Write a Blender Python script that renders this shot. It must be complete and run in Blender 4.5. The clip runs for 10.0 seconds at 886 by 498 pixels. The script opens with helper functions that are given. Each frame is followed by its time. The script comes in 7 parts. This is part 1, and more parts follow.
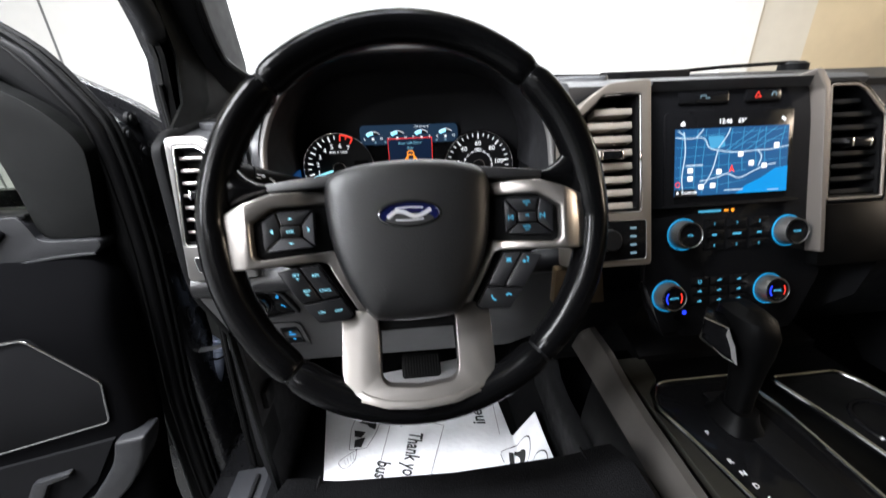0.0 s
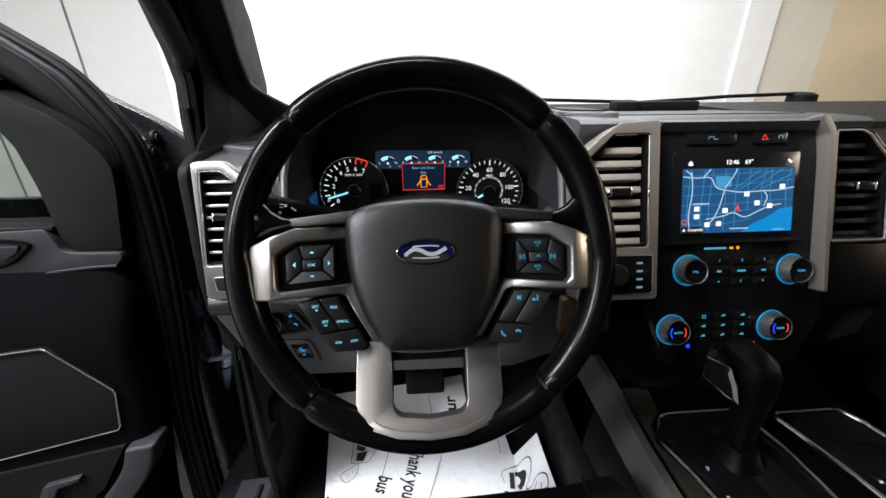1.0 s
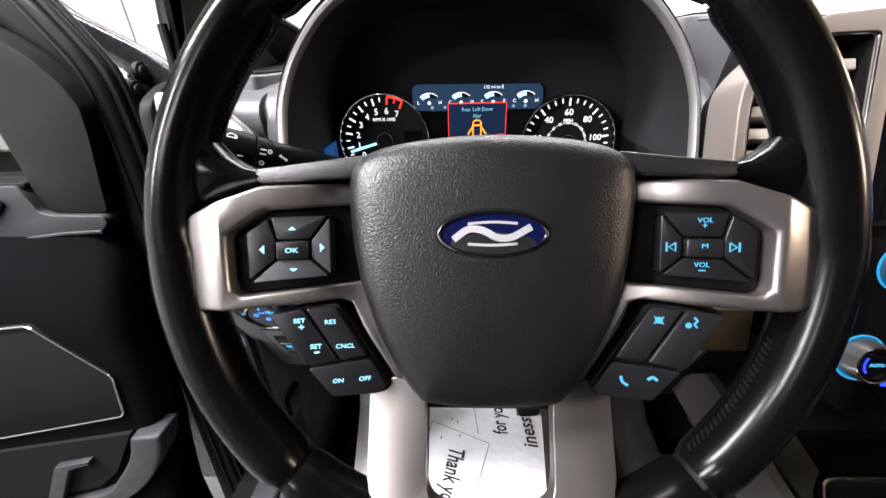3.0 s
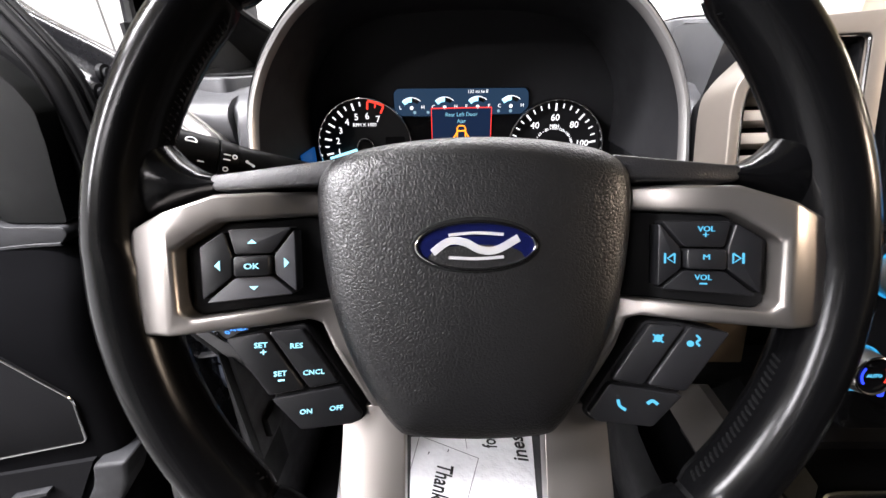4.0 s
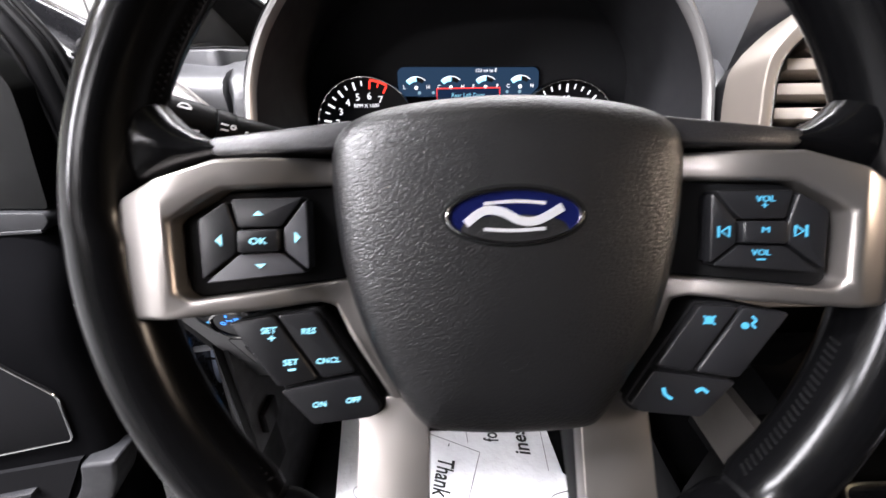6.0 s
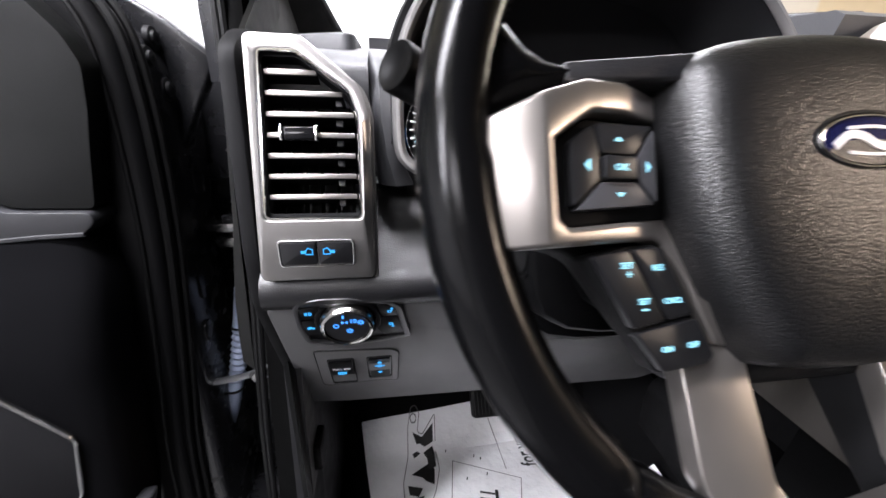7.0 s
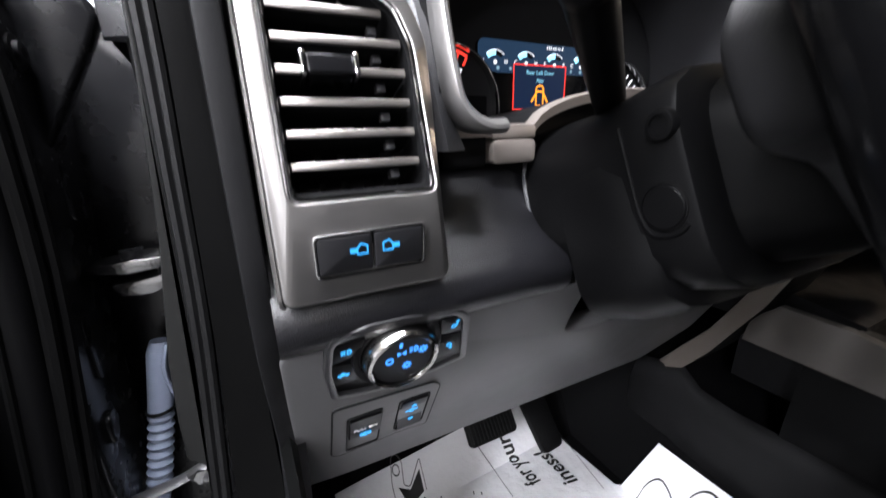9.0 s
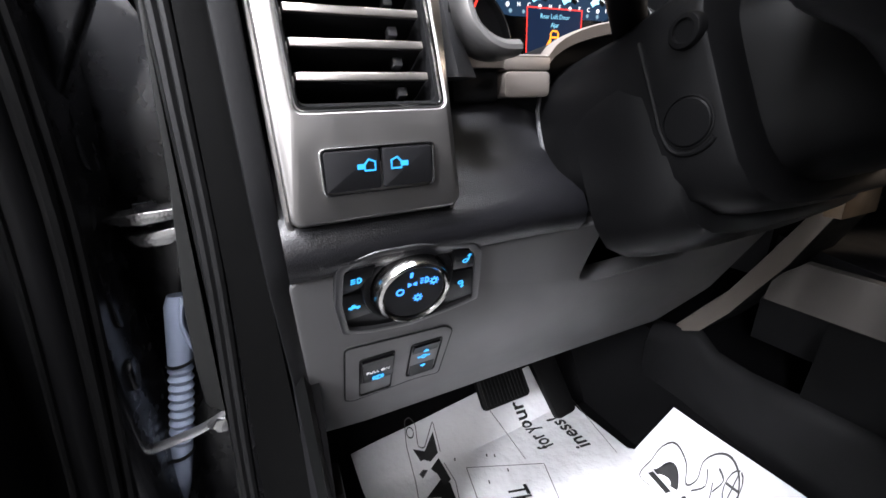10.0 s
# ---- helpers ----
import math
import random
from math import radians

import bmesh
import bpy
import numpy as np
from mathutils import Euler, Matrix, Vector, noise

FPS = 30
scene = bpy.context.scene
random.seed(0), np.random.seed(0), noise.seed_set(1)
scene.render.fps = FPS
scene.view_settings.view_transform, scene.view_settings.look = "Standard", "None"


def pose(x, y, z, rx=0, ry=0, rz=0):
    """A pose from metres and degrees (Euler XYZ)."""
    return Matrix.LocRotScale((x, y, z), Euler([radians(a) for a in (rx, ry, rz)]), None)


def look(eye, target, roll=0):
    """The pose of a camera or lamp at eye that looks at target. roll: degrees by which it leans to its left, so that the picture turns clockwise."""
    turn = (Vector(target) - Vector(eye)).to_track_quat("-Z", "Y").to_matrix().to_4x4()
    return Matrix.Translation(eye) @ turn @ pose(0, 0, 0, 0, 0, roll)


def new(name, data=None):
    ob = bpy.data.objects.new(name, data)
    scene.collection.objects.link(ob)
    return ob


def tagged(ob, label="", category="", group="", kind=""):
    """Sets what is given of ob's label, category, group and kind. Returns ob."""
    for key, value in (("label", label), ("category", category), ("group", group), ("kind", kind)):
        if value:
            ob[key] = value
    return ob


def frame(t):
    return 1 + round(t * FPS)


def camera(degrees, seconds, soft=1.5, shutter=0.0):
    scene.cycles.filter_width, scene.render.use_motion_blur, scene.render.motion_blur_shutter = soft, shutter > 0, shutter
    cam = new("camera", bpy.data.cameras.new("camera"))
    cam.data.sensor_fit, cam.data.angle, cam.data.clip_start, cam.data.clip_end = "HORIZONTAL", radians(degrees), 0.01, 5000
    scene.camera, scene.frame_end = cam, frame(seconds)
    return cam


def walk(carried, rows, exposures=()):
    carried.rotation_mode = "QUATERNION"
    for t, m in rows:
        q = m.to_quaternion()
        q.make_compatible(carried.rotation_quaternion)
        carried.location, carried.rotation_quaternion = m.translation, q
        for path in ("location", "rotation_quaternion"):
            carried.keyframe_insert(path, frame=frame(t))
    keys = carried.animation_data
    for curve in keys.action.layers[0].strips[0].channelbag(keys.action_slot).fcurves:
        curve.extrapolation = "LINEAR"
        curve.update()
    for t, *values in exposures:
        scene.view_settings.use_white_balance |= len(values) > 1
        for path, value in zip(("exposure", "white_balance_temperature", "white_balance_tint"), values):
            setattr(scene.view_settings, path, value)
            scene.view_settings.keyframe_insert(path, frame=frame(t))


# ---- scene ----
cam = camera(99.0, 10.0, shutter=0.5)
LIGHTNESS = [(0, 0.64, 6350, 12), (0.5, 0.26, 6350, 12), (1.5, 0.17, 6350, 12), (2.0, 0.24, 6400, 15), (2.5, 1.18, 6500, 19), (4, 1.21, 6600, 17), (6, 1.26, 6500, 18), (6.5, 1.20, 6450, 18), (7, 0.96, 6400, 18), (8.4, 0.66, 6350, 17), (9, 1.03, 6350, 16), (10, 1.28, 6350, 16)]
PATH = [
    (0, (0.003, -0.319, 0.813), (0.148, 1.508, 0.013), -2.1),
    (0.2, (-0.006, -0.322, 0.83), (0.16, 1.519, 0.067), -1.8),
    (0.5, (-0.006, -0.325, 0.843), (0.148, 1.525, 0.101), -1.2),
    (1, (-0.006, -0.321, 0.845), (0.12, 1.521, 0.076), -0.4),
    (1.5, (-0.004, -0.308, 0.84), (0.075, 1.532, 0.059), -0.4),
    (1.8, (-0.003, -0.272, 0.825), (0.05, 1.551, 0.003), -0.4),
    (2, (-0.009, -0.241, 0.811), (0.0, 1.549, -0.081), -0.7),
    (2.2, (-0.017, -0.22, 0.801), (-0.048, 1.552, -0.125), -0.9),
    (2.5, (-0.019, -0.195, 0.794), (-0.113, 1.574, -0.134), -1.8),
    (2.7, (-0.018, -0.184, 0.792), (-0.126, 1.582, -0.141), -1.8),
    (3.8, (-0.011, -0.159, 0.786), (-0.039, 1.633, -0.101), -1.3),
    (4, (-0.012, -0.155, 0.784), (-0.041, 1.635, -0.107), -1.3),
    (4.5, (-0.01, -0.144, 0.781), (-0.04, 1.638, -0.127), -1.4),
    (4.8, (-0.009, -0.141, 0.78), (-0.038, 1.636, -0.138), -1.5),
    (5.2, (-0.008, -0.138, 0.779), (-0.03, 1.639, -0.138), -1.5),
    (6.3, (-0.062, -0.149, 0.756), (-0.026, 1.633, -0.153), -0.5),
    (6.5, (-0.102, -0.157, 0.746), (-0.045, 1.642, -0.125), -0.3),
    (6.8, (-0.161, -0.153, 0.731), (-0.016, 1.693, -0.024), 0.5),
    (7, (-0.195, -0.137, 0.722), (0.1, 1.703, -0.005), 1.5),
    (7.5, (-0.252, -0.107, 0.715), (0.273, 1.716, 0.08), 2.2),
    (7.6, (-0.26, -0.098, 0.715), (0.337, 1.703, 0.084), 2.0),
    (8, (-0.274, -0.067, 0.707), (0.534, 1.669, 0.129), 2.0),
    (8.5, (-0.296, -0.042, 0.705), (0.604, 1.662, 0.173), -0.0),
    (9, (-0.295, -0.034, 0.667), (0.544, 1.681, 0.073), -1.5),
    (9.5, (-0.29, -0.039, 0.642), (0.515, 1.682, 0.018), -2.3),
    (10, (-0.297, -0.038, 0.635), (0.469, 1.682, -0.038), -2.6),
]
walk(cam, [(t, look(eye, target, roll)) for t, eye, target, roll in PATH], LIGHTNESS)

# ---------- world and light ----------
world = bpy.data.worlds.new("room_air")
scene.world = world
world.use_nodes = True
world.node_tree.nodes["Background"].inputs[0].default_value = (0.9, 0.95, 1.0, 1)
world.node_tree.nodes["Background"].inputs[1].default_value = 0.02


def area_lamp(name, eye, target, sx, sy, watts, colour=(1, 1, 1)):
    d = bpy.data.lights.new(name, "AREA")
    d.shape, d.size, d.size_y, d.energy, d.color = "RECTANGLE", sx, sy, watts, colour
    ob = new(name, d)
    ob.matrix_world = look(eye, target)
    return ob


# added area lamps tuned to the highlights; only the hall's tubes are in view
LAMPS = [
    area_lamp("ceiling_area_light", (-1.15, -0.30, 2.50), (-1.10, -0.30, 0.0), 0.35, 2.6, 240, (0.95, 0.98, 1.0)),
    area_lamp("ceiling_area_light", (-2.6, -1.45, 2.50), (-1.8, -1.1, 0.0), 0.35, 2.6, 250, (0.94, 0.97, 1.0)),
    area_lamp("ceiling_area_light", (0.4, 2.0, 2.50), (0.4, 2.01, 0), 3.0, 0.3, 80, (0.95, 0.98, 1.0)),
    area_lamp("ceiling_area_light", (5.4, -1.3, 2.50), (4.0, -1.0, 0.6), 0.5, 1.8, 170, (1.0, 0.82, 0.62)),
    area_lamp("ceiling_area_light", (7.7, 2.6, 2.48), (7.7, 2.61, 0), 1.2, 3.4, 260, (1.0, 0.93, 0.74)),
    area_lamp("ceiling_area_light", (-1.2, -2.8, 2.50), (-1.2, -2.79, 0), 2.4, 0.3, 90, (0.97, 0.98, 1.0)),
]


# ---------- materials ----------
def mat(name, col, rough=0.5, metal=0.0, grain=0.0, scale=400.0, bump=0.0, vary=0.12, spec=0.3, kind="noise", emit=None, power=0.0, rvary=0.12, coat=0.0):
    m = bpy.data.materials.new(name)
    m.use_nodes = True
    nt = m.node_tree
    b = nt.nodes["Principled BSDF"]
    b.inputs["Roughness"].default_value, b.inputs["Metallic"].default_value = rough, metal
    b.inputs["Specular IOR Level"].default_value = spec
    b.inputs["Base Color"].default_value = (*col, 1)
    b.inputs["Coat Weight"].default_value = coat
    if emit:
        b.inputs["Emission Color"].default_value, b.inputs["Emission Strength"].default_value = (*emit, 1), power
        return m
    co = nt.nodes.new("ShaderNodeTexCoord")
    big = nt.nodes.new("ShaderNodeTexNoise")
    big.inputs["Scale"].default_value, big.inputs["Detail"].default_value = 9.0, 5.0
    nt.links.new(co.outputs["Object"], big.inputs["Vector"])
    ramp = nt.nodes.new("ShaderNodeMapRange")
    ramp.inputs["From Min"].default_value, ramp.inputs["From Max"].default_value = 0.25, 0.75
    ramp.inputs["To Min"].default_value, ramp.inputs["To Max"].default_value = 1 - vary, 1 + vary
    nt.links.new(big.outputs["Fac"], ramp.inputs["Value"])
    mul = nt.nodes.new("ShaderNodeVectorMath")
    mul.operation = "SCALE"
    mul.inputs[0].default_value = col
    nt.links.new(ramp.outputs["Result"], mul.inputs["Scale"])
    nt.links.new(mul.outputs["Vector"], b.inputs["Base Color"])
    mid = nt.nodes.new("ShaderNodeTexNoise")
    mid.inputs["Scale"].default_value, mid.inputs["Detail"].default_value = 45.0, 4.0
    nt.links.new(co.outputs["Object"], mid.inputs["Vector"])
    rr = nt.nodes.new("ShaderNodeMapRange")
    rr.inputs["From Min"].default_value, rr.inputs["From Max"].default_value = 0.3, 0.7
    rr.inputs["To Min"].default_value, rr.inputs["To Max"].default_value = rough * (1 - rvary), rough * (1 + rvary)
    nt.links.new(mid.outputs["Fac"], rr.inputs["Value"])
    nt.links.new(rr.outputs["Result"], b.inputs["Roughness"])
    if bump:
        if kind == "leather":
            tex = nt.nodes.new("ShaderNodeTexVoronoi")
            tex.feature = "DISTANCE_TO_EDGE"
            warp = nt.nodes.new("ShaderNodeTexNoise")
            warp.inputs["Scale"].default_value = scale * 0.6
            nt.links.new(co.outputs["Object"], warp.inputs["Vector"])
            add = nt.nodes.new("ShaderNodeVectorMath")
            add.operation = "MULTIPLY_ADD"
            add.inputs[1].default_value = (1.2 / scale,) * 3
            nt.links.new(warp.outputs["Color"], add.inputs[0])
            nt.links.new(co.outputs["Object"], add.inputs[2])
            nt.links.new(add.outputs["Vector"], tex.inputs["Vector"])
            out = nt.nodes.new("ShaderNodeMapRange")
            out.inputs["From Max"].default_value = 0.25
            nt.links.new(tex.outputs["Distance"], out.inputs["Value"])
            height = out.outputs["Result"]
        else:
            tex = nt.nodes.new("ShaderNodeTexNoise")
            tex.inputs["Detail"].default_value = 3.0
            nt.links.new(co.outputs["Object"], tex.inputs["Vector"])
            height = tex.outputs["Fac"]
        tex.inputs["Scale"].default_value = scale
        bm_ = nt.nodes.new("ShaderNodeBump")
        bm_.inputs["Strength"].default_value, bm_.inputs["Distance"].default_value = bump, 0.4 / scale
        nt.links.new(height, bm_.inputs["Height"])
        nt.links.new(bm_.outputs["Normal"], b.inputs["Normal"])
    return m


LEATHER = mat("black_grained_leather", (0.0075, 0.0075, 0.0085), 0.38, 0, 0, 700, 0.18, vary=0.06, kind="leather", spec=0.55)
RIMLEATHER = mat("worn_smooth_leather", (0.0020, 0.0020, 0.0022), 0.19, 0, 0, 900, 0.02, kind="leather", rvary=0.10, spec=0.11)
AIRBAG = mat("grained_airbag_vinyl", (0.0026, 0.0026, 0.0029), 0.38, 0, 0, 560, 0.22, vary=0.06, kind="leather", spec=0.50, rvary=0.05)
PLASTIC = mat("dark_moulded_plastic", (0.0055, 0.0055, 0.0062), 0.50, 0, 0, 1400, 0.25, spec=0.22)
GREYPL = mat("charcoal_dash_plastic", (0.034, 0.0345, 0.037), 0.42, 0, 0, 900, 0.26, vary=0.05, kind="leather", spec=0.55)
PANEL = mat("charcoal_knee_panel", (0.054, 0.0534, 0.054), 0.42, 0, 0, 1500, 0.18, vary=0.04, rvary=0.04, spec=0.22)
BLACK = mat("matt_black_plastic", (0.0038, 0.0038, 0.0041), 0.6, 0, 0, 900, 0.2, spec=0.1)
BLACKSOFT = mat("black_column_plastic", (0.0015, 0.0015, 0.0016), 0.42, 0, 0, 1400, 0.15, spec=0.05)
BUTTON = mat("soft_black_button", (0.007, 0.007, 0.0078), 0.38, 0, 0, 1500, 0.1)
# lighter grey for two arrow buttons of the left pod
GREYBTN = mat("lighter_grey_button", (0.030, 0.030, 0.033), 0.40, 0, 0, 1500, 0.1)
GLOSS = mat("piano_black", (0.0045, 0.0045, 0.005), 0.12, 0, 0, 60, 0.0, rvary=0.4, spec=0.14)
SATIN = mat("satin_silver_paint", (0.30, 0.278, 0.262), 0.34, 0.92, 0, 2500, 0.06, vary=0.05)
VENTSATIN = mat("satin_silver_vent_paint", (0.235, 0.226, 0.220), 0.32, 0.95, 0, 2500, 0.06, vary=0.05)
SHELFSKIN = mat("coarse_black_dash_skin", (0.0040, 0.0040, 0.0048), 0.33, 0, 0, 640, 0.22, vary=0.03, rvary=0.02, kind="leather", spec=0.42)
CHROME = mat("bright_chrome", (0.72, 0.72, 0.72), 0.12, 1.0, 0, 100, 0.0, vary=0.03)
DARKCHROME = mat("smoked_chrome", (0.30, 0.30, 0.30), 0.18, 1.0, 0, 100, 0.0, vary=0.05)
CARPET = mat("black_carpet", (0.0040, 0.0040, 0.0042), 0.95, 0, 0, 700, 1.0, spec=0.0)
PAINTBLK = mat("black_body_paint", (0.009, 0.009, 0.010), 0.26, 0, 0, 50, 0.0, rvary=0.12, spec=0.4)
SHELLBLK = mat("black_door_shell_paint", (0.011, 0.011, 0.012), 0.46, 0, 0, 50, 0.0, rvary=0.2, spec=0.16)
RUBBER = mat("weatherstrip_rubber", (0.0022, 0.0022, 0.0023), 0.5, 0, 0, 800, 0.2, spec=0.16)
GREYRUB = mat("pale_trim_strip", (0.11, 0.11, 0.11), 0.6, 0, 0, 800, 0.2)
DOORPL = mat("dark_door_panel", (0.0026, 0.0026, 0.0029), 0.7, 0, 0, 900, 0.4, kind="leather", spec=0.0)
DOORGREY = mat("grey_door_ledge", (0.0078, 0.0080, 0.0094), 0.5, 0, 0, 900, 0.3, kind="leather")
BOOT = mat("grey_blue_wiring_boot", (0.24, 0.28, 0.37), 0.45, 0, 0, 500, 0.1)
STEEL = mat("oily_steel", (0.30, 0.30, 0.30), 0.22, 1.0, 0, 300, 0.2, vary=0.2)
PAPER = mat("white_paper_floor_mat", (0.60, 0.60, 0.61), 0.75, 0, 0, 60, 0.35, vary=0.10)
WHITEINK = mat("white_legend", (0.6, 0.6, 0.6), 0.5)
INK = mat("black_print", (0.015, 0.015, 0.015), 0.7)
DARKINK = mat("dark_grey_print", (0.06, 0.06, 0.06), 0.7)
GREYINK = mat("grey_print", (0.22, 0.22, 0.22), 0.7)
WALL = mat("white_wall_paint", (0.78, 0.79, 0.795), 0.8, 0, 0, 90, 0.1, vary=0.03)
OFFWHITE = mat("off_white_wall_paint", (0.50, 0.49, 0.475), 0.8, 0, 0, 90, 0.1, vary=0.03)
GREYWALL = mat("grey_unseen_wall", (0.40, 0.40, 0.40), 0.8, 0, 0, 90, 0.1, vary=0.05)
CREAM = mat("cream_wall_paint", (0.62, 0.53, 0.38), 0.8, 0, 0, 90, 0.1, vary=0.03)
BEIGE = mat("pale_beige_wall_paint", (0.62, 0.59, 0.53), 0.8, 0, 0, 90, 0.1, vary=0.03)
OLIVE = mat("olive_cream_ceiling_paint", (0.66, 0.62, 0.46), 0.8, 0, 0, 90, 0.1, vary=0.04)
FLOORM = mat("grey_sealed_concrete", (0.11, 0.11, 0.108), 0.40, 0, 0, 30, 0.1)
PILLAR = mat("charcoal_pillar_trim", (0.0085, 0.0088, 0.0095), 0.62, 0, 0, 800, 0.35, spec=0.2)
SEAT = mat("black_seat_leather", (0.0045, 0.0045, 0.005), 0.55, 0, 0, 420, 0.5, kind="leather", spec=0.06)
BLUE = mat("ice_blue_backlight", (0.0, 0.0, 0.0), 0.5, emit=(0.09, 0.52, 0.80), power=0.6)
CYANBTN = mat("pale_blue_legend", (0.2, 0.5, 0.6), 0.5, emit=(0.20, 0.50, 0.62), power=0.55)
RING = mat("blue_halo_ring", (0.0, 0.1, 0.2), 0.4, emit=(0.02, 0.36, 0.72), power=0.45)
WHITEGLOW = mat("white_dial_print", (0.3, 0.3, 0.3), 0.5, emit=(0.75, 0.78, 0.8), power=0.9)
REDGLOW = mat("red_dial_print", (0.2, 0.0, 0.0), 0.5, emit=(0.9, 0.05, 0.03), power=0.9)
ORANGE = mat("amber_warning", (0.3, 0.1, 0.0), 0.5, emit=(1.0, 0.32, 0.02), power=1.0)
NEEDLE = mat("ice_needle", (0.2, 0.6, 0.8), 0.5, emit=(0.30, 0.80, 0.95), power=1.0)
BAND = mat("slate_screen_band", (0.0, 0.0, 0.0), 0.3, emit=(0.014, 0.034, 0.066), power=0.7)
REDBOX = mat("navy_message_panel", (0.0, 0.0, 0.0), 0.3, emit=(0.006, 0.015, 0.040), power=0.7)
DARKFACE = mat("black_dial_face", (0.006, 0.006, 0.007), 0.5)
NAVY = mat("map_land_blue", (0.0, 0.0, 0.0), 0.3, emit=(0.012, 0.085, 0.22), power=0.9)
LAKE = mat("map_water_blue", (0.0, 0.0, 0.0), 0.3, emit=(0.0, 0.25, 0.62), power=0.9)
ROAD = mat("map_pale_road", (0.0, 0.0, 0.0), 0.3, emit=(0.50, 0.66, 0.78), power=0.9)
ROAD2 = mat("map_fine_road", (0.0, 0.0, 0.0), 0.3, emit=(0.06, 0.32, 0.55), power=0.9)
DEEPBLUE = mat("cobalt_led", (0.0, 0.0, 0.0), 0.3, emit=(0.02, 0.05, 0.95), power=1.2)
BADGE = mat("deep_blue_enamel", (0.003, 0.0045, 0.030), 0.15, 0, 0, 50, 0.0, coat=0.6)
TUBE = mat("lit_tube", (0.9, 0.9, 0.9), 0.5, emit=(1.0, 0.98, 0.92), power=6.0)


# ---------- mesh tools ----------
def axes(o, u, v):
    """A frame at o whose x is u, y is v, z faces out of them."""
    u, v = Vector(u).normalized(), Vector(v).normalized()
    w = u.cross(v).normalized()
    v = w.cross(u)
    m = Matrix((u, v, w)).transposed().to_4x4()
    m.translation = Vector(o)
    return m


def thing(name, m, label, category, group="", kind=""):
    ob = new(name)
    ob.empty_display_size = 0.05
    ob.matrix_world = m if isinstance(m, Matrix) else Matrix.Translation(m)
    return tagged(ob, label, category, group, kind)


def root_matrix(ob):
    while ob.parent:
        ob = ob.parent
    return ob.matrix_basis


def part(name, bm, material, parent, label="", space=None, smooth=38):
    """One mesh under a thing or a part. The mesh is given in the thing's own frame, or in space."""
    if space is not None:
        bm.transform(root_matrix(parent).inverted() @ space)
    me = bpy.data.meshes.new(name)
    bmesh.ops.recalc_face_normals(bm, faces=bm.faces[:])
    bm.to_mesh(me)
    bm.free()
    me.materials.append(material)
    if smooth:
        me.shade_smooth()
        me.set_sharp_from_angle(angle=radians(smooth))
    ob = new(name, me)
    ob.parent = parent
    return tagged(ob, label)


def single(name, bm, material, label, category, base=(0, 0, 0), group="", kind="", smooth=38):
    """A thing of one mesh, given in world space, with its origin at base."""
    bm.transform(Matrix.Translation(-Vector(base)))
    me = bpy.data.meshes.new(name)
    bmesh.ops.recalc_face_normals(bm, faces=bm.faces[:])
    bm.to_mesh(me)
    bm.free()
    me.materials.append(material)
    if smooth:
        me.shade_smooth()
        me.set_sharp_from_angle(angle=radians(smooth))
    ob = new(name, me)
    ob.location = base
    return tagged(ob, label, category, group, kind)


W = Matrix.Identity(4)
DW = Matrix(((1, 0, 0, 0), (0, 0, -1, 0), (0, 1, 0, 0), (0, 0, 0, 1)))


def bev(bm, r, seg=2, ang=25):
    if r > 0:
        es = [e for e in bm.edges if len(e.link_faces) == 2 and e.calc_face_angle(0) > radians(ang)]
        bmesh.ops.bevel(bm, geom=es, offset=r, segments=seg, profile=0.5, affect="EDGES", clamp_overlap=True)
    return bm


def box(x0, x1, y0, y1, z0, z1, r=0.0, seg=2):
    bm = bmesh.new()
    bmesh.ops.create_cube(bm, size=1.0)
    for v in bm.verts:
        v.co = Vector(((x0 + x1) / 2 + v.co.x * (x1 - x0), (y0 + y1) / 2 + v.co.y * (y1 - y0), (z0 + z1) / 2 + v.co.z * (z1 - z0)))
    return bev(bm, r, seg)


def prism(pts, d0, d1, r=0.0, seg=2, ang=25):
    """A polygon in x, y between the depths d0 and d1."""
    bm = bmesh.new()
    a = [bm.verts.new((x, y, d0)) for x, y in pts]
    b = [bm.verts.new((x, y, d1)) for x, y in pts]
    bm.faces.new(a[::-1])
    bm.faces.new(b)
    n = len(pts)
    for i in range(n):
        bm.faces.new((a[i], a[(i + 1) % n], b[(i + 1) % n], b[i]))
    bmesh.ops.recalc_face_normals(bm, faces=bm.faces[:])
    return bev(bm, r, seg, ang)


def hoop(outer, inner, d0, d1, r=0.0, seg=2, ang=25):
    """A frame between two outlines with the same number of points."""
    bm = bmesh.new()
    n = len(outer)
    rows = [[bm.verts.new((x, y, d)) for x, y in ring] for ring, d in ((outer, d0), (outer, d1), (inner, d1), (inner, d0))]
    for k in range(4):
        p, q = rows[k], rows[(k + 1) % 4]
        for i in range(n):
            bm.faces.new((p[i], p[(i + 1) % n], q[(i + 1) % n], q[i]))
    bmesh.ops.recalc_face_normals(bm, faces=bm.faces[:])
    return bev(bm, r, seg, ang)


def loft(rings, cap=True, closed=True):
    bm = bmesh.new()
    rows = [[bm.verts.new(p) for p in ring] for ring in rings]
    n = len(rows[0])
    for p, q in zip(rows, rows[1:]):
        for i in range(n if closed else n - 1):
            bm.faces.new((p[i], p[(i + 1) % n], q[(i + 1) % n], q[i]))
    if cap and closed:
        bm.faces.new(rows[0][::-1])
        bm.faces.new(rows[-1])
    bmesh.ops.recalc_face_normals(bm, faces=bm.faces[:])
    return bm


